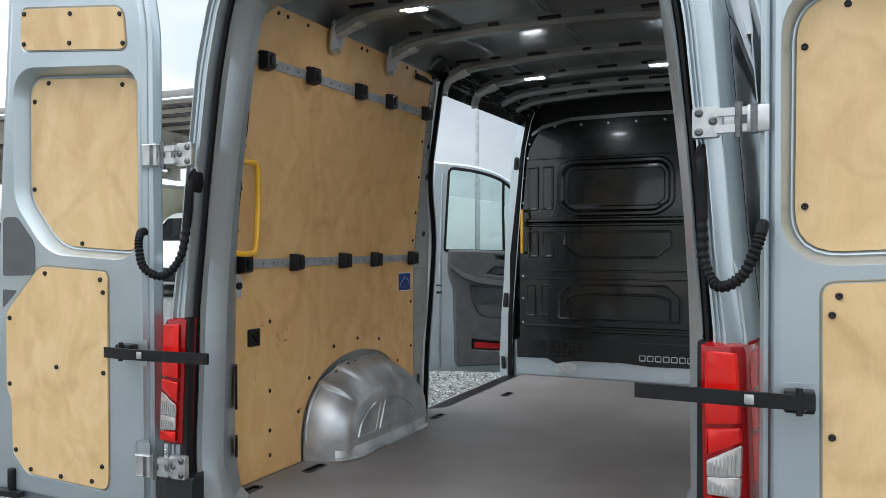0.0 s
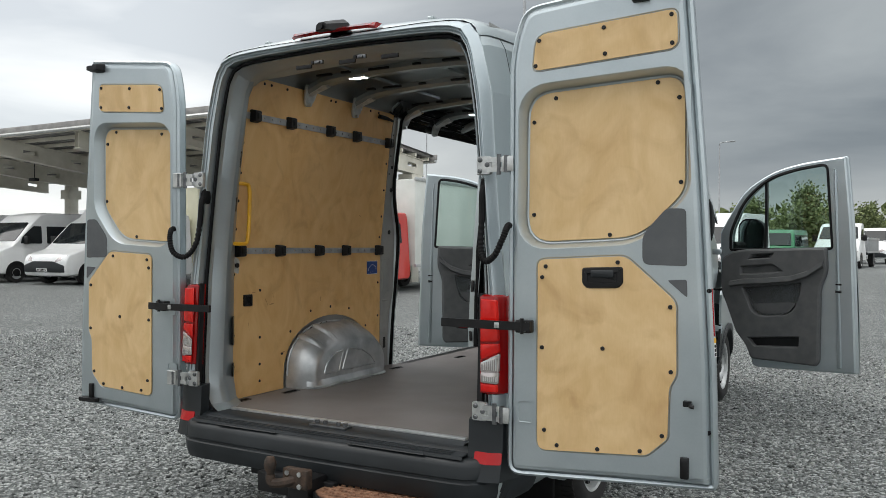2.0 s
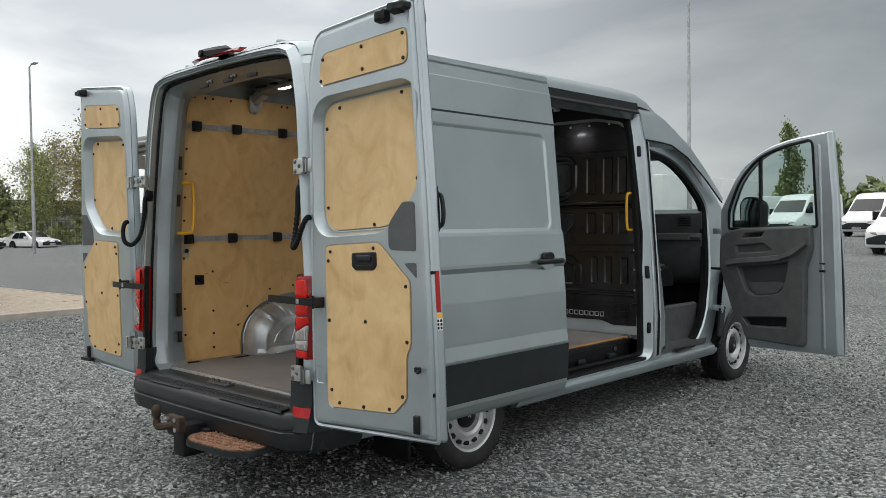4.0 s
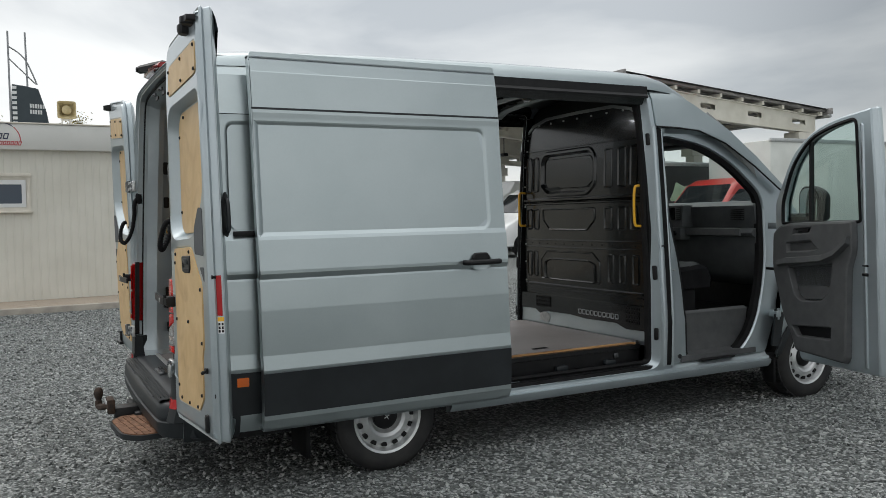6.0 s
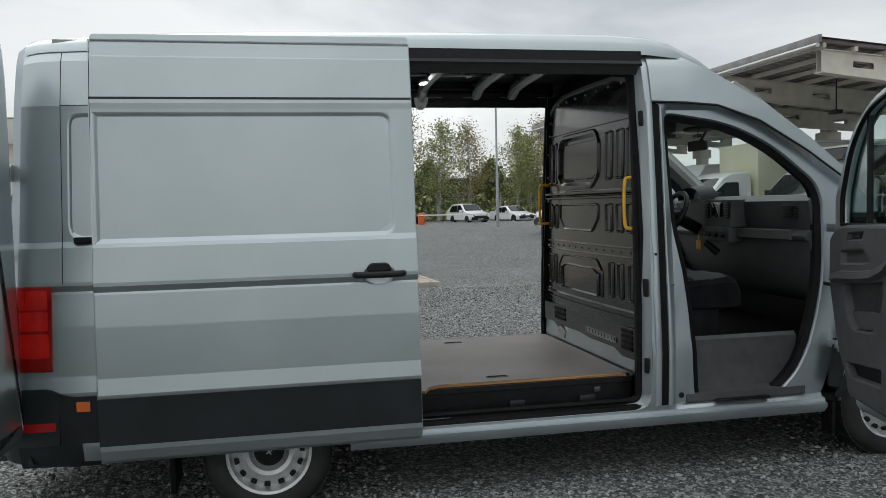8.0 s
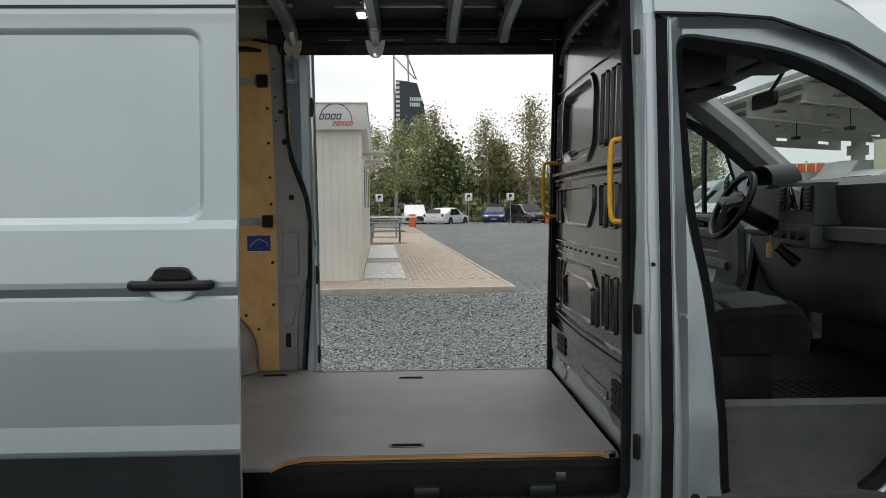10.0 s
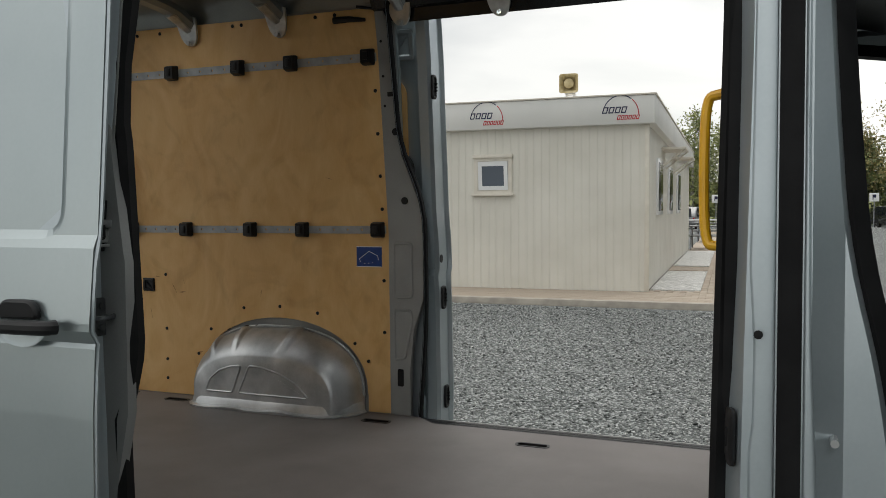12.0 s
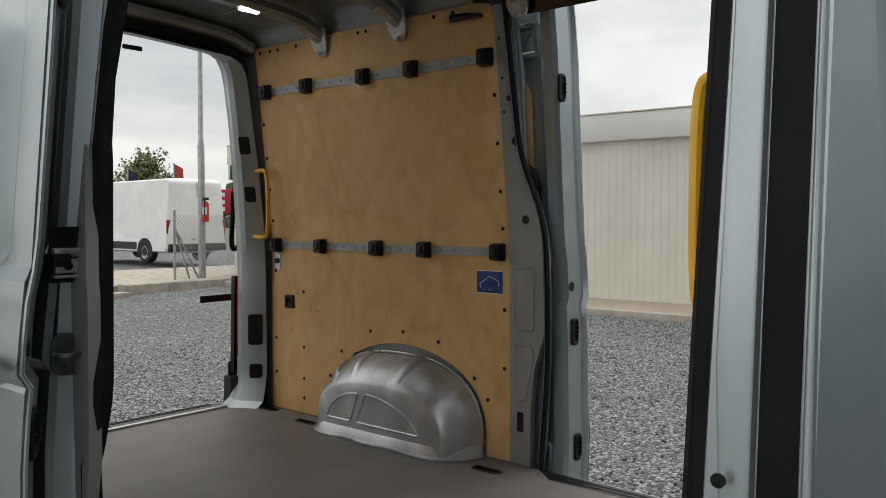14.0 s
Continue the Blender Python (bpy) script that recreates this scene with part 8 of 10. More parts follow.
def office_window(y0, y1, z0, z1):
    w = new("window")
    w.parent = office
    bm = bmesh.new()
    o, i_ = rect(y0 - 0.06, y1 + 0.06, z0 - 0.06, z1 + 0.06), rect(y0, y1, z0, z1)
    sheet(bm, o, [i_], lambda u, v, d: Vector((0.03 - d, u, v)), 0.05)
    part("surround", bm, TRIM, w)
    bm = bmesh.new()
    box(bm, 0.0, 0.075, y0 - 0.10, y1 + 0.10, z0 - 0.09, z0 - 0.055, 0.006)
    part("sill", bm, TRIM, w)
    bm = bmesh.new()
    box(bm, 0.0, 0.06, y0 - 0.08, y1 + 0.08, z1 + 0.05, z1 + 0.11, 0.006)
    part("shutter_box", bm, TRIM, w)
    bm = bmesh.new()
    sheet(bm, rect(y0 + 0.01, y1 - 0.01, z0 + 0.01, z1 - 0.01), [rect(y0 + 0.075, y1 - 0.075, z0 + 0.075, z1 - 0.085)], lambda u, v, d: Vector((0.012 + 0.05 * (v - z0) / (z1 - z0) - d, u, v)), 0.04)
    part("sash", bm, WHITE_P, w, "white plastic sash, tilted")
    bm = bmesh.new()
    sheet(bm, rect(y0 + 0.06, y1 - 0.06, z0 + 0.06, z1 - 0.06), [], lambda u, v, d: Vector((0.0 + 0.05 * (v - z0) / (z1 - z0) - d, u, v)), 0.01)
    part("pane", bm, principled("window_reflection_glass", (0.10, 0.12, 0.15), 0.06, coat=1.0), w)
    bm = bmesh.new()
    sheet(bm, rect(y0 - 0.02, y1 + 0.02, z0 - 0.02, z1 + 0.02), [], lambda u, v, d: Vector((-0.02 - d, u, v)), 0.01)
    part("reveal", bm, BLACK, w)
    return w


office_window(-2.767, -2.239, 1.627, 2.117)


def office_logo(y, z, f):
    """An arc over two short bars, in the place of a company sign."""
    g = new("sign")
    g.parent = office
    bm = bmesh.new()
    r0, r1 = 0.285, 0.272
    n = 20
    arc = [(y + r0 * math.cos(a), z + r0 * 1.1 * math.sin(a)) for a in (math.pi * (0.02 + 0.93 * k / n) for k in range(6, n + 1))] + [(y + r1 * math.cos(a), z + r1 * 1.1 * math.sin(a)) for a in (math.pi * (0.02 + 0.93 * k / n) for k in range(n, 5, -1))]
    sheet(bm, arc, [], f, 0.004)
    part("arc", bm, NAVY, g)
    bm = bmesh.new()
    arc = [(y + r0 * math.cos(a), z + r0 * 1.1 * math.sin(a)) for a in (math.pi * (0.93 * k / n) for k in range(0, 7))] + [(y + r1 * math.cos(a), z + r1 * 1.1 * math.sin(a)) for a in (math.pi * (0.93 * k / n) for k in range(6, -1, -1))]
    sheet(bm, arc, [], f, 0.004)
    part("arc_end", bm, SIGN_RED, g)
    for x0, x1, zz, h, m in ((-0.29, 0.10, 0.03, 0.10, NAVY), (-0.06, 0.29, -0.075, 0.07, SIGN_RED)):
        bm = bmesh.new()
        nb = 4 if m is NAVY else 6
        st = 0.017 if m is NAVY else 0.012
        for k in range(nb):
            a = y + x0 + (x1 - x0) * k / nb
            b = a + (x1 - x0) / nb * 0.80
            lean = lambda u, v, w: f(u + 0.28 * (v - z - zz), v, w)
            sheet(bm, rect(a, b, z + zz, z + zz + h), [rect(a + st, b - st, z + zz + st, z + zz + h - st)], lean, 0.004)
        part("bar", bm, m, g)
    return g


front_f = lambda u, v, w: Vector((0.136 - w, u, v))
for y in (-0.40, -2.58, -14.20):
    office_logo(y, 2.775, front_f)
# end wall windows, awning, meter box
for x in (-2.2, -5.0, -8.0):
    bm = bmesh.new()
    box(bm, x - 0.55, x + 0.55, -0.01, 0.04, 1.2, 2.2, 0.01)
    w = part("end_window_frame", bm, WHITE_P, office)
    bm = bmesh.new()
    box(bm, x - 0.48, x + 0.48, 0.03, 0.046, 1.27, 2.13, 0.004)
    part("end_window_pane", bm, CAR_GLASS, office)
for x in (-3.3, -6.4):
    bm = bmesh.new()
    box(bm, x - 0.5, x + 0.5, 0.0, 0.45, 2.42, 2.47, 0.01)
    tube(bm, [(x - 0.45, 0.42, 2.42), (x - 0.45, 0.02, 2.1)], 0.015, 6)
    tube(bm, [(x + 0.45, 0.42, 2.42), (x + 0.45, 0.02, 2.1)], 0.015, 6)
    part("door_canopy", bm, TRIM, office)
bm = bmesh.new()
box(bm, 0.0, 0.14, -14.3, -13.7, 0.95, 1.45, 0.02)
box(bm, 0.0, 0.10, -14.35, -13.65, 0.05, 0.90, 0.02)
part("meter_cabinet", bm, TRIM, office, "cream meter cabinet")

speaker = thing("horn_speaker", "weathered beige horn loudspeaker on a roof bracket", "loudspeaker")
speaker.matrix_world = BLD @ Matrix.Translation((-1.25, -1.44, 3.10)) @ Matrix.Scale(0.88, 4)
bm = bmesh.new()
for dx, dy in ((-0.14, -0.14), (0.14, -0.14), (-0.14, 0.14), (0.14, 0.14)):
    tube(bm, [(dx, dy, 0.0), (dx * 0.45, dy * 0.45, 0.26)], 0.012, 6)
box(bm, -0.10, 0.10, -0.10, 0.10, 0.25, 0.275, 0.004)
part("bracket", bm, WHITE_P, speaker)
HORN = textured("weathered_cream_plastic", (0.40, 0.32, 0.16), (0.55, 0.47, 0.28), 0.6, scale=9)
bm = bmesh.new()
sq = lambda r, x: [(x, r * a, 0.45 + r * b) for a, b in rounded([(-1, -1), (1, -1), (1, 1), (-1, 1)], 0.3)]
loft(bm, [sq(0.19, 0.22), sq(0.185, 0.24), sq(0.165, 0.235), sq(0.07, 0.06), sq(0.05, 0.02)], caps=(False, True))
loft(bm, [sq(0.19, 0.22), sq(0.17, 0.10), sq(0.12, -0.06), sq(0.11, -0.22), sq(0.09, -0.24)], caps=(False, True))
part("horn", bm, HORN, speaker)
bm = bmesh.new()
lathe(bm, [(0.0, 0.03), (0.05, 0.03), (0.10, 0.0), (0.09, -0.02), (0.0, -0.02)], (0.20, 0, 0.45), (1, 0, 0), 16)
part("bell", bm, HORN, speaker)

# ---- kerb, mast, fence behind the tail ----
kerb = thing("kerb", "raised pale concrete kerb", "kerb", kind="structure")
for i in range(9):
    bm = bmesh.new()
    a, top_k = Vector((-6.25 - 0.985 * i, -11.25 + 0.004 * i)), (0.29 if i else 0.285)
    loft(bm, [[(p.x, p.y + dy, z) for dy, z in ((0.0, 0.0), (0.0, top_k - 0.02), (-0.02, top_k), (-0.25, top_k), (-0.25, 0.0))] for p in (a, a + Vector((-0.975, 0.004)))])
    part("kerb_stone", bm, KERB, kerb)
for i in range(3):
    bm = bmesh.new()
    box(bm, -6.24 + 0.985 * i, -5.265 + 0.985 * i, -11.20, -10.98, 0.0, 0.16, 0.012)
    part("kerb_stone", bm, KERB, kerb)
bm = bmesh.new()
sheet(bm, [(-60, -13.3), (25, -18.0), (25, -16.2), (-6.35, -11.55), (-15.2, -11.45), (-60, -11.45)], [], flat_map((0, 0, 0.25), (1, 0, 0), (0, 1, 0), (0, 0, -1)), 0.3)
sheet(bm, [(-60, -60), (25, -60), (25, -18.0), (-60, -13.3)], [], flat_map((0, 0, 0.11), (1, 0, 0), (0, 1, 0), (0, 0, -1)), 0.16)
tagged(part("raised_yard", bm, KERB), "pale concrete yard behind the kerb", "yard", kind="structure")


def mast(name, label, x, y, h, r=0.075, z=0.0, lamp=True, turn=0.0):
    m = thing(name, label, "lamp post", "street lamps" if lamp else "")
    bm = bmesh.new()
    tube(bm, [(0, 0, 0), (0, 0, h * 0.33), (0, 0, h * 0.335), (0, 0, h)], [r, r * 0.95, r * 0.72, r * 0.5], 12)
    part("pole", bm, POLE, m)
    if lamp:
        bm = bmesh.new()
        tube(bm, [(0, 0, h - 0.05), (0.2, 0, h + 0.05), (0.7, 0, h + 0.08)], 0.03, 6)
        box(bm, 0.5, 1.05, -0.12, 0.12, h + 0.03, h + 0.12, 0.03)
        part("lamp_head", bm, POLE, m)
    m.matrix_world = pose(x, y, z, 0, 0, turn)
    return m


mast("pole", "grey steel pole by the fence", -8.65, -12.26, 9.0, 0.08, 0.25, False)
bm = bmesh.new()
lathe(bm, [(0.0, 0.0), (0.075, 0.0), (0.08, 0.03), (0.08, 0.38), (0.055, 0.44), (0.02, 0.46), (0.02, 0.52), (0.0, 0.52)], (-7.46, -10.80, 1.42), (0, 0, 1), 16)
ext = thing("fire_extinguisher", "red fire extinguisher hung on the steel pole", "extinguisher")
part("cylinder", bm, CAR_RED, ext)
bm = bmesh.new()
box(bm, -7.50, -7.42, -10.86, -10.72, 1.90, 1.96, 0.01)
tube(bm, [(-7.40, -10.74, 1.93), (-7.36, -10.70, 1.75), (-7.38, -10.72, 1.55)], 0.012, 6)
part("valve", bm, BLACK, ext)
bm = bmesh.new()
sheet(bm, rect(-0.05, 0.05, 1.58, 1.74), [], lambda u, v, w: Vector((-7.46 + 0.06 + 0.7 * u, -10.80 + 0.06 - 0.7 * u, v)) + Vector((w, w, 0)), 0.002)
part("label_plate", bm, WHITE, ext)
ext.matrix_world = Matrix.Translation((-1.20, -1.32, 0.08))
fence = thing("wire_fence", "grey chain-link fence panel with leaning stay", "fence")
bm = bmesh.new()
P0, P1 = Vector((-7.87, -12.1, 0.25)), Vector((-10.5, -12.5, 0.25))
for t_ in (0.0, 1.0):
    p = P0.lerp(P1, t_)
    tube(bm, [p, p + Vector((0, 0, 1.5))], 0.03, 8)
    part("post", bm, POLE, fence)
    bm = bmesh.new()
for stay_foot in ((-0.63, -0.08), (-0.40, -0.07)):
    tube(bm, [P0 + Vector((0, 0, 1.15)), P0 + Vector((*stay_foot, 0.0))], 0.022, 6)
    part("stay", bm, POLE, fence)
    bm = bmesh.new()
bm = bmesh.new()
d_ = P1 - P0
L_ = d_.length
e_ = d_.normalized()
nst = 26
for k in range(-16, nst):
    for sg in (1, -1):
        a, b = (k / nst * L_, 0.05), ((k + 16) / nst * L_, 1.40)
        u0, u1 = max(0, a[0]), min(L_, b[0])
        if u1 - u0 < 0.05:
            continue
        z0_ = 0.05 + 1.35 * (u0 - a[0]) / (b[0] - a[0])
        z1_ = 0.05 + 1.35 * (u1 - a[0]) / (b[0] - a[0])
        if sg < 0:
            z0_, z1_ = 1.45 - z0_, 1.45 - z1_
        tube(bm, [P0 + e_ * u0 + Vector((0, 0, z0_)), P0 + e_ * u1 + Vector((0, 0, z1_))], 0.005, 3, False)
tagged(part("mesh", bm, POLE, fence), kind="stuff")


# ---- vehicles standing about ----
def vehicle(name, label, at, heading, prof_v, width, paint, glass_side, screen=None, wheels=(), group="", lamps=True, grille=True, rear=False, cladding=True, box_=None, lift=0.0):
    """A parked vehicle: side outline given from its nose (y = 0) back, side windows, screen and wheels."""
    v = thing(name, label, "car" if "car" in name else ("truck" if "truck" in name else "van"), group)
    bm = bmesh.new()
    hw = width / 2
    core = rounded(prof_v, 0.07, 3)
    loops = []
    for x, d, lean in ((-hw, 0.05, 1.0), (-hw + 0.03, 0.015, 0.7), (-hw + 0.10, 0.0, 0.4), (0.0, -0.02, 0.0), (hw - 0.10, 0.0, 0.4), (hw - 0.03, 0.015, 0.7), (hw, 0.05, 1.0)):
        lp = inset(core, d)
        zt = max(z for _, z in core)
        loops.append([(x - math.copysign(0.13 * max(0, (z - 0.95) / (zt - 0.95 + 0.01)) * (lean > 0), x), y + 0.06 * (x / hw) ** 2 * (y < 0.8), z) for y, z in lp])
    loft(bm, loops)
    body = part("body", bm, paint, v, smooth=40)
    zt = max(z for _, z in core)
    for s in (1, -1):
        for pl in glass_side:
            bm = bmesh.new()
            sheet(bm, rounded(pl, 0.04), [], lambda u, z, w: Vector((s * (hw + 0.014 - 0.13 * max(0, (z - 0.95) / (zt - 0.94)) - w), u, z)), 0.03)
            part("side_window", bm, CAR_GLASS, v)
        for wy, wr in wheels:
            wh = new("wheel")
            wh.parent = v
            bm = bmesh.new()
            c = (s * (hw - 0.13), wy, wr)
            lathe(bm, [(wr * 0.62, -0.1), (wr * 0.95, -0.11), (wr, -0.07), (wr, 0.08), (wr * 0.95, 0.13), (wr * 0.64, 0.135)], c, (s, 0, 0), 24)
            part("tyre", bm, TYRE, wh)
            bm = bmesh.new()
            lathe(bm, [(wr * 0.66, 0.13), (wr * 0.6, 0.10), (wr * 0.45, 0.135), (wr * 0.2, 0.12), (0.0, 0.125)], c, (s, 0, 0), 20)
            part("rim", bm, STEEL, wh)
            bm = bmesh.new()
            sheet(bm, [(wy + (wr + 0.07) * math.cos(a), wr + (wr + 0.07) * math.sin(a)) for a in (2 * math.pi * k / 20 for k in range(20))], [], lambda u, z, w: Vector((s * (hw + 0.003 - w), u, max(z, 0.22))), 0.01)
            part("wheel_well", bm, BLACK, v)
        if lamps:
            bm = bmesh.new()
            z = 0.80 if zt > 1.7 else 0.66
            yf = lerp_table(sorted((zz, yy) for yy, zz in prof_v if yy < 1.2), z)
            pl = rounded([(hw * 0.52, z - 0.04), (hw * 0.95, z + 0.02), (hw * 0.93, z + 0.19), (hw * 0.62, z + 0.10)], 0.03)
            sheet(bm, pl, [], lambda u, zz, w: Vector((s * u, lerp_table(sorted((b, a) for a, b in prof_v if a < 1.2), zz) - 0.015 + 0.09 * (u / hw) ** 2 + w, zz)), 0.04, (z + 0.05, z + 0.1))
            part("headlamp", bm, CLEAR, v)
        if rear:
            bm = bmesh.new()
            ye = max(y for y, _ in prof_v)
            z = 1.0 if zt > 1.7 else 0.85
            sheet(bm, rect(hw - 0.17, hw - 0.02, z - 0.12, z + (0.28 if zt > 1.7 else 0.10), 0.02), [], lambda u, zz, w: Vector((s * u, ye + 0.012 - 0.04 * (u / hw) ** 4 - w, zz)), 0.03)
            part("tail_lamp", bm, RED, v)
        bm = bmesh.new()
        my = min(p[0] for p in glass_side[0]) + 0.15
        mz = min(p[1] for p in glass_side[0])
        box(bm, s * (hw - 0.02), s * (hw + 0.20), my - 0.05, my + 0.06, mz - 0.02, mz + (0.26 if zt > 1.7 else 0.13), 0.03)
        part("wing_mirror", bm, BLACK if zt > 1.7 else paint, v)
    if screen:
        bm = bmesh.new()
        (ya, za), (yb, zb) = screen
        sheet(bm, rounded([(-hw * 0.86, 0.0), (hw * 0.86, 0.0), (hw * 0.76, 1.0), (-hw * 0.76, 1.0)], 0.06), [], lambda u, t_, w: Vector((u, ya + (yb - ya) * t_ - 0.034 + 0.06 * (u / hw) ** 2 + w, za + (zb - za) * t_ + 0.034 - w)), 0.03, (0.5,), (-0.5, 0.0, 0.5))
        part("windscreen", bm, CAR_GLASS, v)
    if grille:
        bm = bmesh.new()
        z = 0.42 if zt > 1.7 else 0.34
        fy = sorted((b, a) for a, b in prof_v if a < 1.2)
        sheet(bm, rounded([(-hw * 0.93, z), (hw * 0.93, z), (hw * 0.93, z + 0.22), (hw * 0.45, z + 0.36), (-hw * 0.45, z + 0.36), (-hw * 0.93, z + 0.22)], 0.05), [], lambda u, zz, w: Vector((u, lerp_table(fy, zz) - 0.03 + 0.08 * (u / hw) ** 2 + w, zz)), 0.05, (z + 0.1, z + 0.22), (-0.4, 0, 0.4))
        part("grille", bm, CLAD, v, "dark plastic grille and bumper")
        bm = bmesh.new()
        sheet(bm, rect(-0.24, 0.24, z + 0.03, z + 0.13), [], lambda u, zz, w: Vector((u, lerp_table(fy, zz) - 0.04 + w, zz)), 0.01)
        part("number_plate", bm, WHITE, v)
        bm = bmesh.new()
        for k in range(7):
            sheet(bm, rect(-0.20 + 0.06 * k, -0.165 + 0.06 * k, z + 0.05, z + 0.11), [], lambda u, zz, w: Vector((u, lerp_table(fy, zz) - 0.043 + w, zz)), 0.003)
        part("plate_bars", bm, BLACK, v)
    if rear:
        bm = bmesh.new()
        ye = max(y for y, _ in prof_v)
        if zt > 1.7:
            sheet(bm, rect(-0.012, 0.012, 0.55, zt - 0.12), [], lambda u, zz, w: Vector((u, ye + 0.004 - w, zz)), 0.01)
            box(bm, -hw + 0.05, hw - 0.05, ye - 0.05, ye + 0.10, 0.35, 0.58, 0.03)
        else:
            sheet(bm, rounded([(-hw * 0.72, 1.0), (hw * 0.72, 1.0), (hw * 0.6, zt - 0.12), (-hw * 0.6, zt - 0.12)], 0.05), [], lambda u, zz, w: Vector((u, ye - 0.32 * max(0, (zz - 1.0) / (zt - 1.0)) + 0.006 - w, zz)), 0.02)
        part("rear_fittings", bm, CAR_GLASS, v)
        bm = bmesh.new()
        sheet(bm, rect(-0.26, 0.26, 0.66, 0.78), [], lambda u, zz, w: Vector((u, ye + 0.012 - w, zz)), 0.012)
        part("number_plate", bm, WHITE, v)
        bm = bmesh.new()
        for k in range(7):
            sheet(bm, rect(-0.21 + 0.062 * k, -0.17 + 0.062 * k, 0.69, 0.75), [], lambda u, zz, w: Vector((u, ye + 0.016 - w, zz)), 0.003)
        part("plate_bars", bm, BLACK, v)
    if cladding:
        for s in (1, -1):
            bm = bmesh.new()
            a, b = wheels[0][0] + wheels[0][1] + 0.1, wheels[-1][0] - wheels[-1][1] - 0.1
            sheet(bm, rect(a, b, 0.40, 0.62, 0.03), [], lambda u, z, w: Vector((s * (hw + 0.008 - w), u, z)), 0.02)
            part("side_cladding", bm, CLAD, v)
    if box_:
        y0, y1, z0, z1, bw, bmat = box_
        bm = bmesh.new()
        box(bm, -bw / 2, bw / 2, y0, y1, z0, z1, 0.03)
        bx = part("box_body", bm, bmat, v, "plain panelled box body")
        bm = bmesh.new()
        for zz in (z0, z1):
            for s in (1, -1):
                box(bm, s * bw / 2 - 0.03, s * bw / 2 + 0.03, y0 - 0.01, y1 + 0.01, zz - 0.05, zz + 0.05, 0.01)
        part("box_frame", bm, ZINC, bx)
    # nose towards the heading
    v.matrix_world = Matrix.Translation((at[0], at[1], lift + (ground_z(*at) if at[0] > -40 else 0.0))) @ Matrix.Rotation(radians(heading + 180), 4, "Z")
    return v


VAN_P = [(0.06, 0.30), (0.0, 0.52), (0.02, 0.86), (0.14, 1.05), (0.72, 1.27), (0.92, 1.38), (1.62, 2.10), (1.95, 2.38), (2.35, 2.47), (5.50, 2.50), (5.60, 2.38), (5.62, 0.45), (5.52, 0.32)]
VAN_G = [[(1.12, 1.36), (1.98, 1.36), (1.98, 1.98), (1.66, 1.98), (1.22, 1.60)]]
VAN_S = ((0.96, 1.42), (1.60, 2.08))
VAN_W = ((0.95, 0.34), (4.45, 0.34))
row = "vans under the canopy"
vehicle("white_van", "white high-roof delivery van with dark bumper", (-28.9, 13.7), 183, VAN_P, 2.05, WHITE_P, VAN_G, VAN_S, VAN_W, row)
vehicle("white_van", "white high-roof delivery van with dark bumper", (-32.6, 13.9), 183, VAN_P, 2.05, WHITE_P, VAN_G, VAN_S, VAN_W, row)
vehicle("white_van", "white delivery van with black lower bumper", (-22.0, 13.7), 183, [(0.06, 0.30), (0.0, 0.52), (0.02, 0.80), (0.14, 1.0), (0.85, 1.20), (1.0, 1.30), (1.75, 2.05), (2.2, 2.30), (2.5, 2.70), (5.8, 2.75), (5.9, 2.6), (5.9, 0.45), (5.8, 0.32)], 2.05, WHITE_P, [[(1.2, 1.32), (2.1, 1.32), (2.1, 1.95), (1.8, 1.95), (1.32, 1.55)]], ((1.05, 1.34), (1.72, 2.03)), VAN_W, row)
vehicle("grey_van", "white minibus with dark side windows under the canopy", (-25.4, 13.4), 183, VAN_P, 2.05, WHITE_P, VAN_G + [[(2.2, 1.36), (5.2, 1.36), (5.2, 1.98), (2.2, 1.98)]], VAN_S, VAN_W, row)
CAB_P = [(0.06, 0.35), (0.0, 0.52), (0.02, 0.86), (0.14, 1.05), (0.62, 1.30), (0.80, 1.42), (1.42, 2.10), (1.75, 2.26), (2.35, 2.28), (2.40, 2.1), (2.40, 0.50), (2.3, 0.36)]
CAB_G = [[(1.0, 1.40), (1.95, 1.40), (1.95, 1.96), (1.52, 1.96), (1.1, 1.62)]]
vehicle("red_truck", "red cab truck with a pale box body", (-10.9, 14.5), 180, CAB_P, 2.05, CAR_RED, CAB_G, ((0.83, 1.46), (1.40, 2.06)), ((0.85, 0.36), (5.0, 0.36)), "", cladding=False, box_=(2.5, 7.5, 0.75, 3.25, 2.2, BOX_P))
vehicle("box_truck", "white cab truck with a cream box body", (-18.1, 13.1), 180, CAB_P, 2.05, WHITE_P, CAB_G, ((0.83, 1.46), (1.40, 2.06)), ((0.85, 0.36), (5.4, 0.36)), "", cladding=False, box_=(2.5, 7.4, 0.75, 3.15, 2.2, CREAM_BOX))
cool = vehicle("box_truck", "white cab truck with black box sides and pale emblem", (-14.5, 13.9), 180, CAB_P, 2.05, WHITE_P, CAB_G, ((0.83, 1.46), (1.40, 2.06)), ((0.85, 0.36), (5.4, 0.36)), "", cladding=False, box_=(2.5, 7.0, 0.75, 2.85, 2.2, WHITE_P))
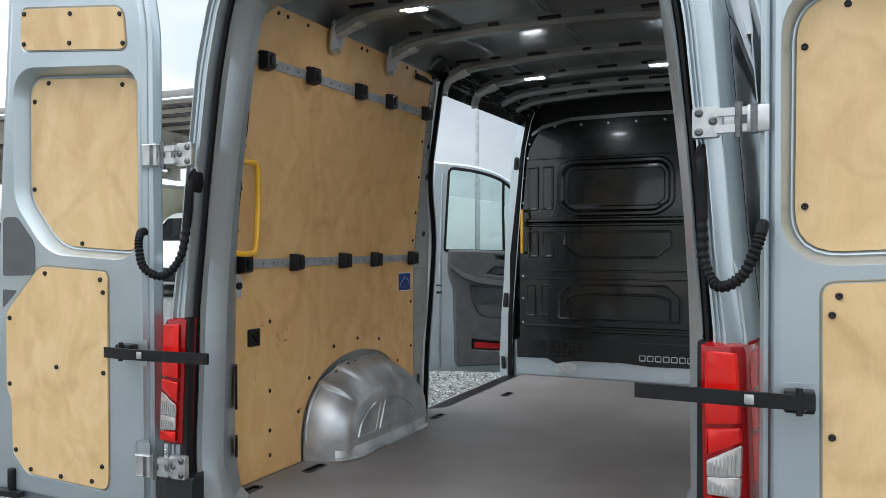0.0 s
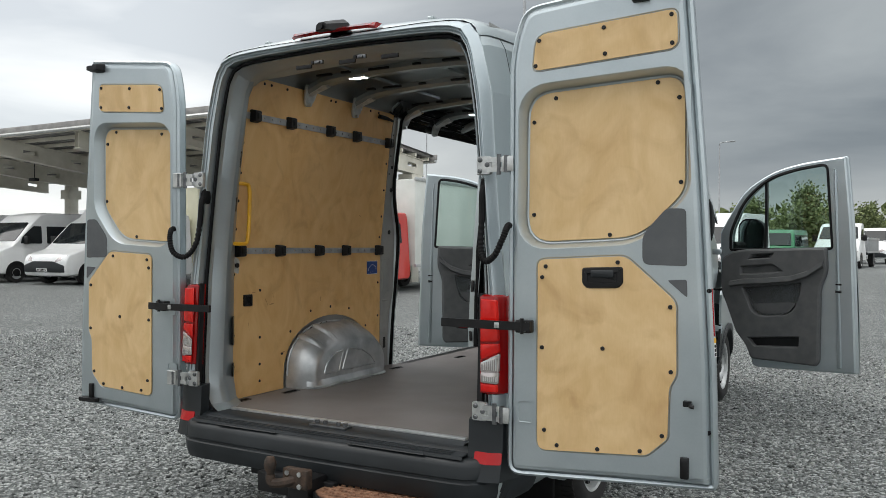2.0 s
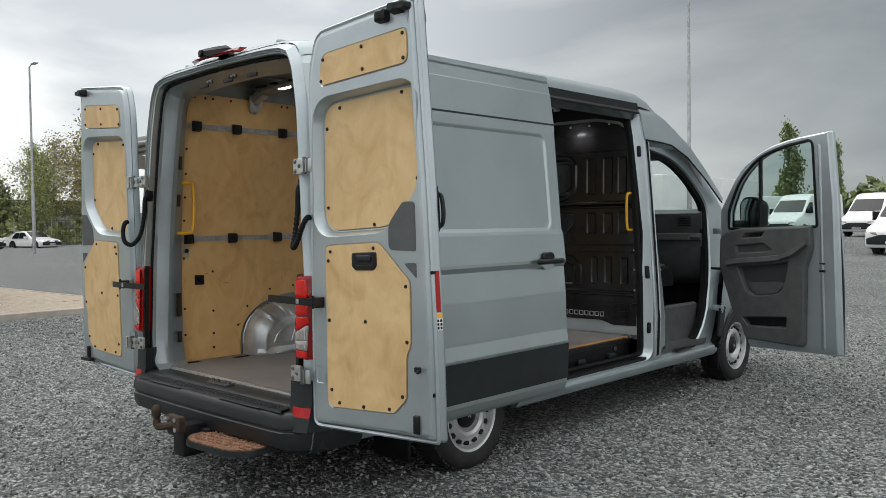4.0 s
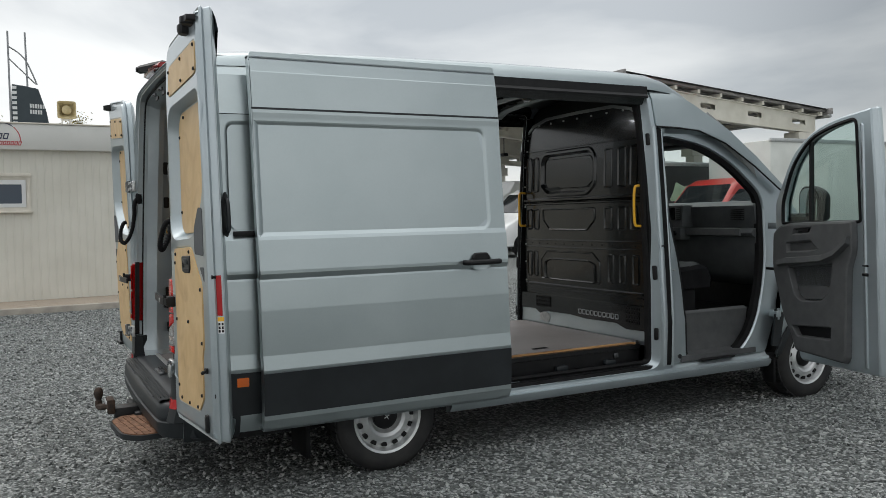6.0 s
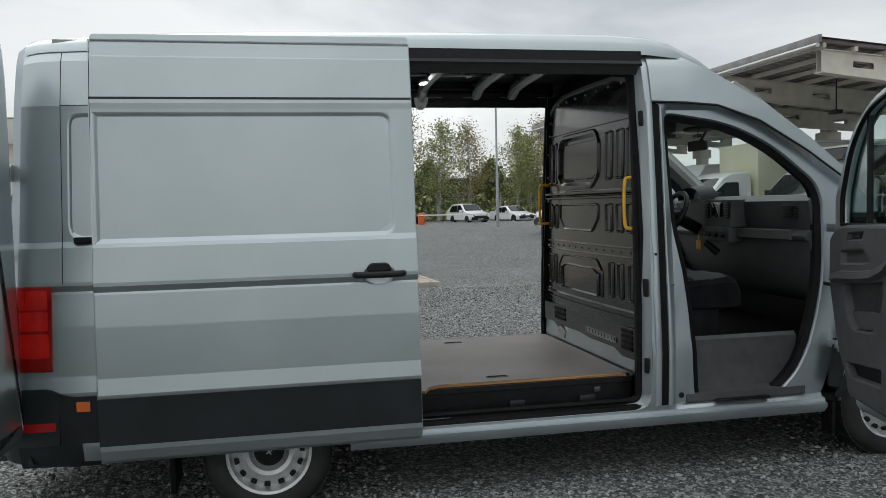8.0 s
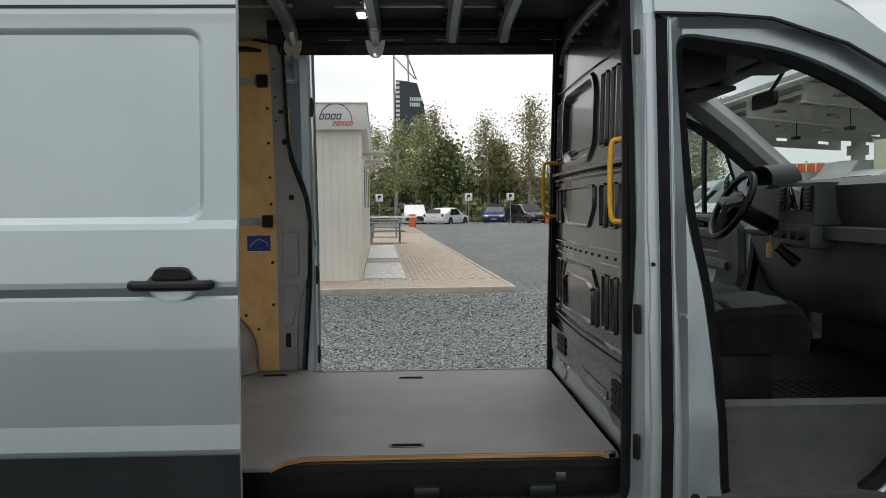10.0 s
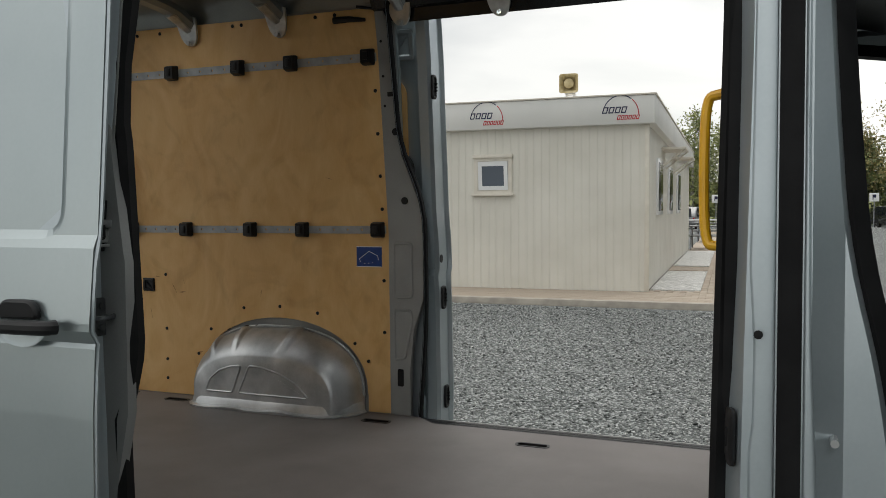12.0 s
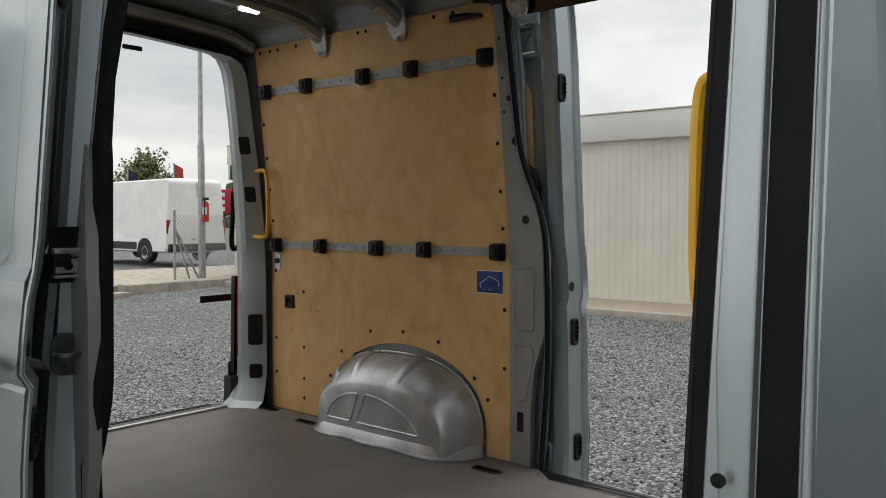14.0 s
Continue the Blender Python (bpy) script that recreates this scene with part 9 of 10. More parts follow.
for s in (1, -1):
    bm = bmesh.new()
    sheet(bm, rect(2.56, 6.95, 0.82, 2.78, 0.02), [], lambda u, z, w: Vector((s * (1.106 - w), u, z)), 0.008)
    part("side_panel", bm, CAR_BLACK, cool, "glossy black side panel")
    bm = bmesh.new()
    sheet(bm, rounded([(2.9, 1.75), (3.2, 1.60), (3.75, 1.62), (4.0, 1.9), (3.85, 2.25), (3.5, 2.15), (3.15, 2.3), (3.05, 2.0)], 0.06), [], lambda u, z, w: Vector((s * (1.110 - w), u, z)), 0.006)
    part("pale_emblem", bm, textured("pale_green_print", (0.42, 0.55, 0.38), (0.52, 0.64, 0.46), 0.5), cool, "plain pale green emblem")
bm = bmesh.new()
loft(bm, [[(x * k, y, 2.60 + z * k) for x, z in rect(-0.75, 0.75, -0.17, 0.17, 0.08)] for y, k in ((2.16, 0.85), (2.24, 1.0), (2.50, 1.0))])
part("cooling_unit", bm, CAR_BLACK, cool, "black cooling unit over the cab")
vehicle("white_van", "white panel van seen from its front corner", (-4.4, 30.0), 172, [(y, z * (1.09 if z > 2.2 else 1.0)) for y, z in VAN_P], 2.05, WHITE_P, VAN_G, VAN_S, VAN_W, "vans across the yard")
vehicle("green_van", "old green minibus with round headlamps", (-3.0, 39.0), 176, [(0.1, 0.35), (0.0, 0.6), (0.05, 1.0), (0.14, 1.12), (0.62, 1.75), (0.95, 1.92), (4.4, 1.95), (4.5, 1.8), (4.52, 0.4), (4.4, 0.33)], 1.85, CAR_GREEN, [[(0.6, 1.12), (1.5, 1.12), (1.5, 1.68), (0.85, 1.68)], [(1.65, 1.12), (4.2, 1.12), (4.2, 1.68), (1.65, 1.68)]], ((0.16, 1.14), (0.60, 1.72)), ((0.8, 0.32), (3.6, 0.32)), "", cladding=False)
vehicle("white_truck", "white cab truck with a low pale body", (-0.45, 41.6), 174, CAB_P, 2.1, WHITE_P, CAB_G, ((0.83, 1.46), (1.40, 2.06)), ((0.85, 0.36), (5.0, 0.36)), "", cladding=False, box_=(2.6, 6.4, 0.8, 1.5, 2.2, POLE))
vehicle("white_truck", "white cab truck with a blue body", (0.6, 54.0), 170, CAB_P, 2.1, WHITE_P, CAB_G, ((0.83, 1.46), (1.40, 2.06)), ((0.85, 0.36), (5.0, 0.36)), "", cladding=False, box_=(2.6, 6.4, 0.8, 2.1, 2.2, CAR_BLUE))
vehicle("white_truck", "white cab truck with an orange body", (5.8, 58.0), 170, CAB_P, 2.1, WHITE_P, CAB_G, ((0.83, 1.46), (1.40, 2.06)), ((0.85, 0.36), (5.0, 0.36)), "", cladding=False, box_=(2.6, 6.4, 0.8, 2.0, 2.2, ORANGE_P))
for x, y, h in ((-14, 44, 172), (-10.5, 46, 172), (-17.5, 45, 172), (-21, 46, 175)):
    vehicle("white_van", "white panel van in the far row", (x, y), h, VAN_P, 2.05, WHITE_P, VAN_G, VAN_S, VAN_W, "vans across the yard")
vehicle("white_van", "white panel van parked behind the wire fence", (-11.9, -23.33), 181.6, VAN_P, 2.05, WHITE_P, VAN_G, VAN_S, VAN_W, "", rear=True, grille=False, lamps=False, lift=0.11)

SUV = [(0.1, 0.30), (0.0, 0.50), (0.02, 0.78), (0.15, 0.90), (1.05, 1.03), (1.25, 1.10), (1.95, 1.62), (2.4, 1.70), (3.7, 1.66), (4.4, 1.25), (4.62, 1.05), (4.65, 0.55), (4.55, 0.32)]
SEDAN = [(0.1, 0.22), (0.0, 0.40), (0.02, 0.62), (0.2, 0.74), (1.15, 0.90), (1.35, 0.95), (2.05, 1.38), (2.5, 1.45), (3.2, 1.40), (3.95, 1.05), (4.55, 0.98), (4.68, 0.88), (4.7, 0.45), (4.6, 0.25)]
HATCH = [(0.1, 0.22), (0.0, 0.40), (0.02, 0.62), (0.15, 0.76), (0.95, 0.95), (1.1, 1.0), (1.75, 1.42), (2.2, 1.50), (3.4, 1.47), (3.95, 1.10), (4.1, 0.95), (4.12, 0.45), (4.0, 0.25)]
MINI = [(0.1, 0.24), (0.0, 0.45), (0.02, 0.72), (0.15, 0.90), (0.85, 1.08), (1.0, 1.15), (1.65, 1.72), (2.1, 1.83), (4.2, 1.84), (4.38, 1.7), (4.4, 0.5), (4.3, 0.28)]


def car(name, label, at, heading, p, paint, rear=False):
    top_z = max(z for _, z in p)
    roofy = [y for y, z in p if z > top_z - 0.12]
    a, b = min(roofy), max(roofy)
    belt = 0.60 * top_z
    sc = [(y, z) for y, z in p if y < a + 0.01 and z > 0.85][-2:]
    gl = [[(a - 0.42, belt), (a + 0.62, belt), (a + 0.62, top_z - 0.12), (a + 0.10, top_z - 0.12)], [(a + 0.70, belt), (b + 0.30, belt), (b - 0.05, top_z - 0.13), (a + 0.70, top_z - 0.12)]]
    return vehicle(name, label, at, heading, p, 1.80, paint, gl, ((sc[0][0], sc[0][1]), (sc[1][0], sc[1][1])), ((0.85, 0.32), (3.45 if p is not HATCH else 3.15, 0.32)), "cars in the car park", cladding=False, rear=rear, grille=not rear, lamps=not rear)


car("black_car", "black off-road car in the parking row", (-61, 12.5), -70, SUV, CAR_BLACK)
car("white_car", "white off-road car in the parking row", (-61, 18.2), -75, SUV, WHITE_P)
car("white_car", "white saloon car in the parking row", (-62, 22.6), -72, SEDAN, WHITE_P)
car("black_car", "black off-road car in the parking row", (-59, 26.6), -95, SUV, CAR_BLACK)
car("white_car", "small white delivery car beside the row", (-42.5, 19.9), 190, MINI, WHITE_P)
car("white_car", "white saloon car in the parking row", (-64, 31.0), -80, SEDAN, WHITE_P)
car("grey_car", "grey estate car seen from behind", (-60.5, -1.6), 82, SUV, CAR_GREY, True)
car("white_car", "white small car seen from its front", (-62, 2.6), -85, MINI, WHITE_P)
car("white_car", "white saloon car seen from behind", (-65, 6.3), 60, SEDAN, WHITE_P, True)
car("blue_car", "dark blue hatchback seen from its front", (-66, 9.2), -100, HATCH, CAR_BLUE)
car("grey_car", "grey car behind the barrier", (-66, -5.4), 85, HATCH, CAR_GREY, True)

# ---- vehicle barriers, parking signs, bench ----
for x, y, l in ((-50.5, 2.35, 7.5), (-58, 12.6, 5.5)):
    b_ = thing("barrier", "red and white parking barrier", "barrier", "barriers")
    bm = bmesh.new()
    box(bm, x - 0.25, x + 0.25, y - 0.22, y + 0.22, 0.0, 1.05, 0.03)
    part("cabinet", bm, ORANGE_P, b_)
    bm = bmesh.new()
    box(bm, x + 0.25, x + 0.31, y - l if x > -55 else y - 0.3, y + 0.3 if x > -55 else y + l, 0.82, 0.92, 0.01)
    part("boom", bm, WHITE_P, b_)
for x, y in ((-57, -0.1), (-57, 6.5), (-57, 9.6)):
    sg = thing("parking_sign", "white square sign on a thin grey post", "sign", "parking signs")
    bm = bmesh.new()
    tube(bm, [(x, y, 0), (x, y, 2.4)], 0.03, 6)
    part("post", bm, POLE, sg)
    bm = bmesh.new()
    box(bm, x + 0.03, x + 0.05, y - 0.28, y + 0.28, 1.95, 2.5, 0.005)
    part("plate", bm, WHITE, sg)
    bm = bmesh.new()
    box(bm, x + 0.05, x + 0.056, y - 0.10, y - 0.05, 2.05, 2.4)
    box(bm, x + 0.05, x + 0.056, y - 0.05, y + 0.10, 2.2, 2.4, 0.03)
    part("mark", bm, NAVY, sg)
bench = thing("picnic_bench", "dark steel picnic table with benches", "bench")
bm = bmesh.new()
box(bm, -0.4, 0.4, -0.7, 0.7, 0.72, 0.76, 0.01)
part("tabletop", bm, CAR_GREY, bench)
for sx in (-0.62, 0.62):
    bm = bmesh.new()
    box(bm, sx - 0.14, sx + 0.14, -0.7, 0.7, 0.42, 0.45, 0.01)
    part("seat", bm, CAR_GREY, bench)
for sy in (-0.5, 0.5):
    bm = bmesh.new()
    tube(bm, [(-0.7, sy, 0), (-0.25, sy, 0.73)], 0.025, 6)
    tube(bm, [(0.7, sy, 0), (0.25, sy, 0.73)], 0.025, 6)
    tube(bm, [(-0.72, sy, 0.43), (0.72, sy, 0.43)], 0.02, 6)
    part("leg", bm, CAR_GREY, bench)
bench.matrix_world = BLD @ Matrix.Translation((-15.0, -0.6 + 1.15, 0.0))
copy_thing(bench, BLD @ Matrix.Translation((-21.0, 0.55, 0.0)))


# ---- canopy over the parked vans ----
canopy = thing("canopy", "long cream steel canopy on columns with slotted beams", "canopy")
CX0, CX1, CY0, CY1, CZ = -35.0, -12.75, 14.5, 23.0, 4.83


def slotted_beam(y0, y1, x, z, h, tilt):
    bm = bmesh.new()
    ln = y1 - y0
    holes = []
    n = int(ln / 1.7)
    for k in range(n):
        c = ln * (k + 0.6) / n
        holes.append([(c + u, v) for u, v in rect(-0.30, 0.30, h * 0.45, h * 0.70, 0.02, 2)])
    pl = [(0, h * 0.15), (ln * 0.5, 0.0), (ln, h * 0.15), (ln, h), (0, h)]
    for dx in (-0.10, 0.09):
        sheet(bm, pl, holes, lambda u, v, w: Vector((x + dx + w, y0 + u, z + v + tilt * u)), 0.012)
    loft(bm, [[(x + a, y, zz) for a, zz in ((-0.16, z + h + tilt * (y - y0)), (0.16, z + h + tilt * (y - y0)), (0.16, z + h + 0.03 + tilt * (y - y0)), (-0.16, z + h + 0.03 + tilt * (y - y0)))] for y in (y0, y1)])
    loft(bm, [[(x + a, y, zz) for a, zz in ((-0.16, zb - 0.03), (0.16, zb - 0.03), (0.16, zb), (-0.16, zb))] for y, zb in ((y0, z + h * 0.15), ((y0 + y1) / 2, z + tilt * ln / 2), (y1, z + h * 0.15 + tilt * ln))])
    return part("slotted_beam", bm, CANOPY_P, canopy, "cream steel beam with slots")


for k in range(6):
    x = CX0 + 0.3 + (CX1 - CX0 - 0.6) * k / 5
    slotted_beam(CY0 + 0.25, CY1 - 0.25, x, CZ - 0.2, 0.62, -0.085)
for k in range(10):
    y = CY0 + 0.2 + (CY1 - CY0 - 0.4) * k / 9
    bm = bmesh.new()
    zz = CZ + 0.46 - 0.085 * (y - CY0)
    box(bm, CX0, CX1, y - 0.05, y + 0.05, zz, zz + 0.12, 0.008)
    part("purlin", bm, CANOPY_P, canopy)
bm = bmesh.new()
nrib = 60
lp = []
for k in range(nrib):
    x = CX0 - 0.2 + (CX1 - CX0 + 0.4) * k / nrib
    lp += [(x, 0.0), (x + 0.12, 0.0), (x + 0.16, 0.05), (x + 0.25, 0.05)]
loft(bm, [[(x, y, CZ + 0.60 - 0.085 * (y - CY0) + dz) for x, dz in lp] for y in (CY0 - 0.1, CY1 + 0.1)], closed=False)
loft(bm, [[(x, y, CZ + 0.70 - 0.085 * (y - CY0)) for x, _ in lp] for y in (CY0 - 0.1, CY1 + 0.1)], closed=False)
part("roof_sheet", bm, CANOPY_TOP, canopy, "grey ribbed roof sheeting")
for y in (CY0 - 0.06, CY1 + 0.06):
    bm = bmesh.new()
    zz = CZ - 0.085 * (y - CY0)
    box(bm, CX0 - 0.2, CX1 + 0.2, y - 0.04, y + 0.04, zz + 0.52, zz + 0.72, 0.01)
    part("eaves_trim", bm, CANOPY_TOP, canopy)
    bm = bmesh.new()
    tube(bm, [(CX0 - 0.2, y - 0.08, zz + 0.46), (CX1 + 0.2, y - 0.08, zz + 0.46)], 0.06, 8)
    part("gutter", bm, ZINC, canopy)
for k in range(5):
    x = -13.2 - 4.75 * k
    bm = bmesh.new()
    box(bm, x - 0.22, x + 0.22, 22.05, 22.5, 0.0, CZ - 0.5, 0.02)
    box(bm, x - 0.30, x + 0.30, 21.9, 22.6, CZ - 1.2, CZ - 0.78, 0.02)
    part("column", bm, CANOPY_P, canopy, "cream steel column")
for k in range(5):
    bm = bmesh.new()
    x, y = CX0 + 3 + 4.0 * k, 17.5
    tube(bm, [(x, y, CZ + 0.2), (x, y, CZ - 0.72)], 0.02, 6)
    box(bm, x - 0.18, x + 0.18, y - 0.14, y + 0.10, CZ - 0.82, CZ - 0.7, 0.02)
    part("floodlight", bm, BLACK, canopy)
back = thing("back_hall", "pale hall behind the canopy", "building")
bm = bmesh.new()
box(bm, -42.0, -13.5, 30.0, 40.0, 0.0, 3.6, 0.05)
part("wall", bm, WHITE_P, back)
for k in range(8):
    bm = bmesh.new()
    x = -40.5 + 3.3 * k
    box(bm, x - 1.1, x + 1.1, 29.95, 30.02, 1.9, 3.2, 0.01)
    part("window", bm, CAR_GLASS, back)
sgn = thing("orange_roof_sign", "orange and white sign board on a thin mast", "sign")
bm = bmesh.new()
tube(bm, [(0, 0, 0), (0, 0, 5.6)], 0.10, 8)
part("mast", bm, POLE, sgn)
bm = bmesh.new()
box(bm, -1.85, 1.85, -0.15, 0.15, 4.40, 5.48, 0.12)
part("board", bm, WHITE_P, sgn)
for k in range(4):
    bm = bmesh.new()
    box(bm, -1.65 + 0.85 * k, -0.92 + 0.85 * k, -0.19, -0.15, 4.52, 5.36, 0.04)
    part("panel", bm, ORANGE_P, sgn)
sgn.matrix_world = pose(-74.6, 40.4, 0, 0, 0, 60)

# masts
mast("street_lamp", "tall grey street lamp behind the van", -11.0, 27.5, 12.5, 0.10)
mast("street_lamp", "slim grey street lamp far across the yard", -8.6, 55.5, 8.6, 0.08)
mast("street_lamp", "slim grey street lamp by the birches", -46.0, 15.5, 11.0, 0.10)
mast("street_lamp", "slim grey street lamp far across the yard", 3.0, 75.0, 11.0, 0.09)
mast("street_lamp", "slim grey street lamp beyond the canopy", -30.0, 52.0, 11.0, 0.09)
mast("street_lamp", "slim grey street lamp behind the white van", -34.0, -44.4, 8.1, 0.06)

# tall advertising tower
tower = thing("sign_tower", "slate-coloured sail-shaped advertising tower on steel legs", "tower")
tower.matrix_world = pose(-150, 1.6, 0, 0, 0, 4)
bm = bmesh.new()
sheet(bm, [(-3.2, 12.4), (3.3, 12.9), (3.4, 16.6), (2.7, 20.8), (1.5, 24.6), (-2.4, 25.2)], [], lambda u, v, w: Vector((0.0 - w - 0.25 * abs(u + 0.4), u, v)), 1.2, (), (-0.4,))
part("sail", bm, BANNER, tower)
bm = bmesh.new()
for a, b in (((-2.8, 0), (-2.8, 34)), ((0.2, 0), (-0.2, 34)), ((2.8, 4), (3.0, 12.8))):
    tube(bm, [(-0.6, a[0], a[1]), (-0.6, b[0], b[1])], 0.16, 6)
tube(bm, smooth_path([(-0.6, -2.8, 31.5), (-0.6, -0.4, 29.6), (-0.6, 1.4, 25.3)], 4), 0.14, 6)
tube(bm, [(-0.6, -2.8, 29.5), (-0.6, 1.2, 25.4)], 0.12, 6)
tube(bm, [(-0.6, 3.0, 12.8), (-0.6, 0.8, 3.0)], 0.16, 6)
part("frame", bm, POLE, tower)
bm = bmesh.new()
for k in range(11):
    sheet(bm, rect(-2.5, -1.8, 15.9 + 0.85 * k, 16.4 + 0.85 * k), [], lambda u, v, w: Vector((0.06 - w - 0.25 * abs(u + 0.4), u, v)), 0.05)
for k in range(6):
    sheet(bm, rect(0.1 + 0.4 * k, 0.38 + 0.4 * k, 21.3, 22.0), [], lambda u, v, w: Vector((0.06 - w - 0.25 * abs(u + 0.4), u, v)), 0.05)
for k in range(5):
    sheet(bm, rect(0.1 + 0.4 * k, 0.38 + 0.4 * k, 20.3, 21.0), [], lambda u, v, w: Vector((0.06 - w - 0.25 * abs(u + 0.4), u, v)), 0.05)
for cx, cz, r in ((1.6, 16.6, 1.5), (-2.0, 14.6, 0.7)):
    for k in range(5):
        a = 2 * math.pi * k / 5 + 0.3
        e = Vector((math.cos(a), math.sin(a)))
        q = Vector((-e.y, e.x))
        pts = [tuple(Vector((cx, cz)) + e * r * m_ + q * r * n_) for m_, n_ in ((0.25, -0.05), (0.95, -0.20), (1.0, 0.20), (0.25, 0.05))]
        sheet(bm, pts, [], lambda u, v, w: Vector((0.06 - w - 0.25 * abs(u + 0.4), u, v)), 0.05)
part("white_marks", bm, WHITE, tower)

# flags and a hoarding behind the tail
for x, y, h, m in ((-26.9, -49.0, 5.0, NAVY), (-29.5, -47.5, 5.4, CAR_RED)):
    fl = thing("flag", "tall narrow advertising flag on a pole", "flag", "flags")
    bm = bmesh.new()
    tube(bm, [(x, y, 0), (x, y, h)], 0.05, 6)
    part("pole", bm, POLE, fl)
    bm = bmesh.new()
    loft(bm, [[(x + 0.55 * u * -0.9, y + 0.35 * u + 0.06 * math.sin(4 * u + z), z - 0.4 * u) for u in (0, 0.33, 0.66, 1.0)] for z in (2.6, 3.5, 4.5, h)], closed=False)
    part("cloth", bm, m, fl)
hoard = thing("hoarding", "red hoarding with pale lettering far off", "hoarding")
bm = bmesh.new()
box(bm, -3.4, 3.4, -0.2, 0.2, 2.3, 4.15, 0.03)
part("board", bm, SIGN_RED, hoard)
for k in range(2):
    for r_ in range(3):
        for q in range(4):
            bm = bmesh.new()
            box(bm, -3.2 + 3.3 * k + 0.75 * q, -2.65 + 3.3 * k + 0.75 * q, -0.24, -0.2, 2.5 + 0.55 * r_, 2.8 + 0.55 * r_)
            part("pale_bar", bm, WHITE, hoard)
hoard.matrix_world = pose(-35.5, -49.5, -0.35, 0, 0, 144)


# ---- trees ----
def tree(name, label, h, spread, leaves, leaf_mat, bark, seed, low=0.25, droop=0.35, size=0.16, slim=False, clumps=34):
    t = thing(name, label, "tree", "trees round the yard")
    rng = np.random.default_rng(seed)
    bm = bmesh.new()
    lean = rng.normal(0, 0.03, 2)
    trunk = [Vector((lean[0] * z * z / h + 0.05 * math.sin(z), lean[1] * z * z / h, z)) for z in [h * k / 8 for k in range(9)]]
    tube(bm, trunk, [0.020 * h * (1 - 0.11 * k) * (1.25 if k == 0 else 1) for k in range(9)], 8)
    centres = []
    for k in range(clumps):
        zf = low + (1 - low) * (k + rng.random()) / clumps
        base = trunk[min(8, int(zf * 8))].copy()
        base.z = zf * h * 0.92
        a = rng.uniform(0, 2 * math.pi)
        reach = spread * (math.sin(math.pi * min(1, (zf - low) / (1 - low) * 0.85 + 0.12)) ** (0.7 if not slim else 0.4)) * rng.uniform(0.45, 1.0)
        end = base + Vector((math.cos(a) * reach, math.sin(a) * reach, h * rng.uniform(0.02, 0.12)))
        midp = base.lerp(end, 0.5) + Vector((0, 0, 0.04 * h))
        if k % 2 == 0:
            tube(bm, [base, midp, end], [0.006 * h, 0.004 * h, 0.0015 * h], 5)
        centres += [(midp, 0.6), (end, 1.0)]
    part("trunk", bm, bark, t)
    n = leaves
    pick = rng.integers(0, len(centres), n)
    c = np.array([tuple(centres[i][0]) for i in pick])
    rad = 0.16 * spread * np.array([centres[i][1] for i in pick]) + 0.12
    off = rng.normal(size=(n, 3)) * rad[:, None] * np.array([1, 1, 0.9])
    hang = droop * spread * rng.random(n) ** 2 * (rng.random(n) < 0.55)
    p = c + off
    p[:, 2] -= hang
    p[:, 2] = np.maximum(p[:, 2], 0.3)
    u = rng.normal(size=(n, 3))
    u /= np.linalg.norm(u, axis=1, keepdims=True)
    w = np.cross(u, rng.normal(size=(n, 3)))
    w /= np.linalg.norm(w, axis=1, keepdims=True)
    s_ = size * (0.6 + 0.8 * rng.random(n))[:, None]
    quad = np.stack([p - u * s_, p + w * s_ * 0.55, p + u * s_, p - w * s_ * 0.55], 1).reshape(-1, 3)
    me = bpy.data.meshes.new("crown")
    me.from_pydata(quad.tolist(), [], np.arange(4 * n).reshape(-1, 4).tolist())
    me.materials.append(leaf_mat)
    cr = new("crown", me)
    cr.parent = t
    cr["kind"] = "stuff"
    return t


birch_a = tree("birch_tree", "tall birch with thin drooping foliage", 10.0, 2.5, 5200, LEAF, BARK, 11, 0.25, 0.5, 0.105)
birch_b = tree("birch_tree", "tall birch with yellowing drooping foliage", 11.0, 2.6, 5200, LEAF_Y, BARK, 12, 0.25, 0.6, 0.105)
birch_c = tree("birch_tree", "slim birch with sparse grey-green foliage", 9.0, 2.1, 3200, LEAF, BARK, 13, 0.3, 0.6, 0.10)
broad = tree("broadleaf_tree", "dense green broadleaf tree", 7.5, 3.2, 5200, LEAF_D, BARK_D, 14, 0.12, 0.2, 0.20, clumps=46)
cypress = tree("conifer", "dark narrow conifer far behind", 13.0, 1.7, 5200, LEAF_D, BARK_D, 15, 0.05, 0.15, 0.22, True, 60)
birch_a.matrix_world = pose(-72, -3.0, 0, 0, 0, 10)
birch_b.matrix_world = pose(-71, 13.0, 0, 0, 0, 80)
birch_c.matrix_world = pose(-69, 0.8, 0, 0, 0, 200)
broad.matrix_world = pose(-74, 6.0, 0, 0, 0, 0)
cypress.matrix_world = pose(-26.7, 80, 0, 0, 0, 0) @ Matrix.Diagonal((0.6, 0.6, 0.82, 1.0))
rr = random.Random(21)
for x, y, k in ((-72, -6.5, 0), (-75, -1.0, 2), (-73, 2.6, 2), (-76, 4.4, 1), (-75, 9.6, 1), (-70, 16.5, 0), (-72, 20.0, 1), (-71, 24.5, 0), (-74, 26.5, 0), (-70, 29.0, 1), (-76, 31.0, 0), (-77, 28.5, 1), (-80, -11, 0), (-82, -16, 1), (-79, -22, 2),):
    copy_thing((birch_a, birch_b, birch_c)[k], pose(x, y, 0, 0, 0, rr.uniform(0, 360)) @ Matrix.Scale(rr.uniform(0.82, 1.12), 4))
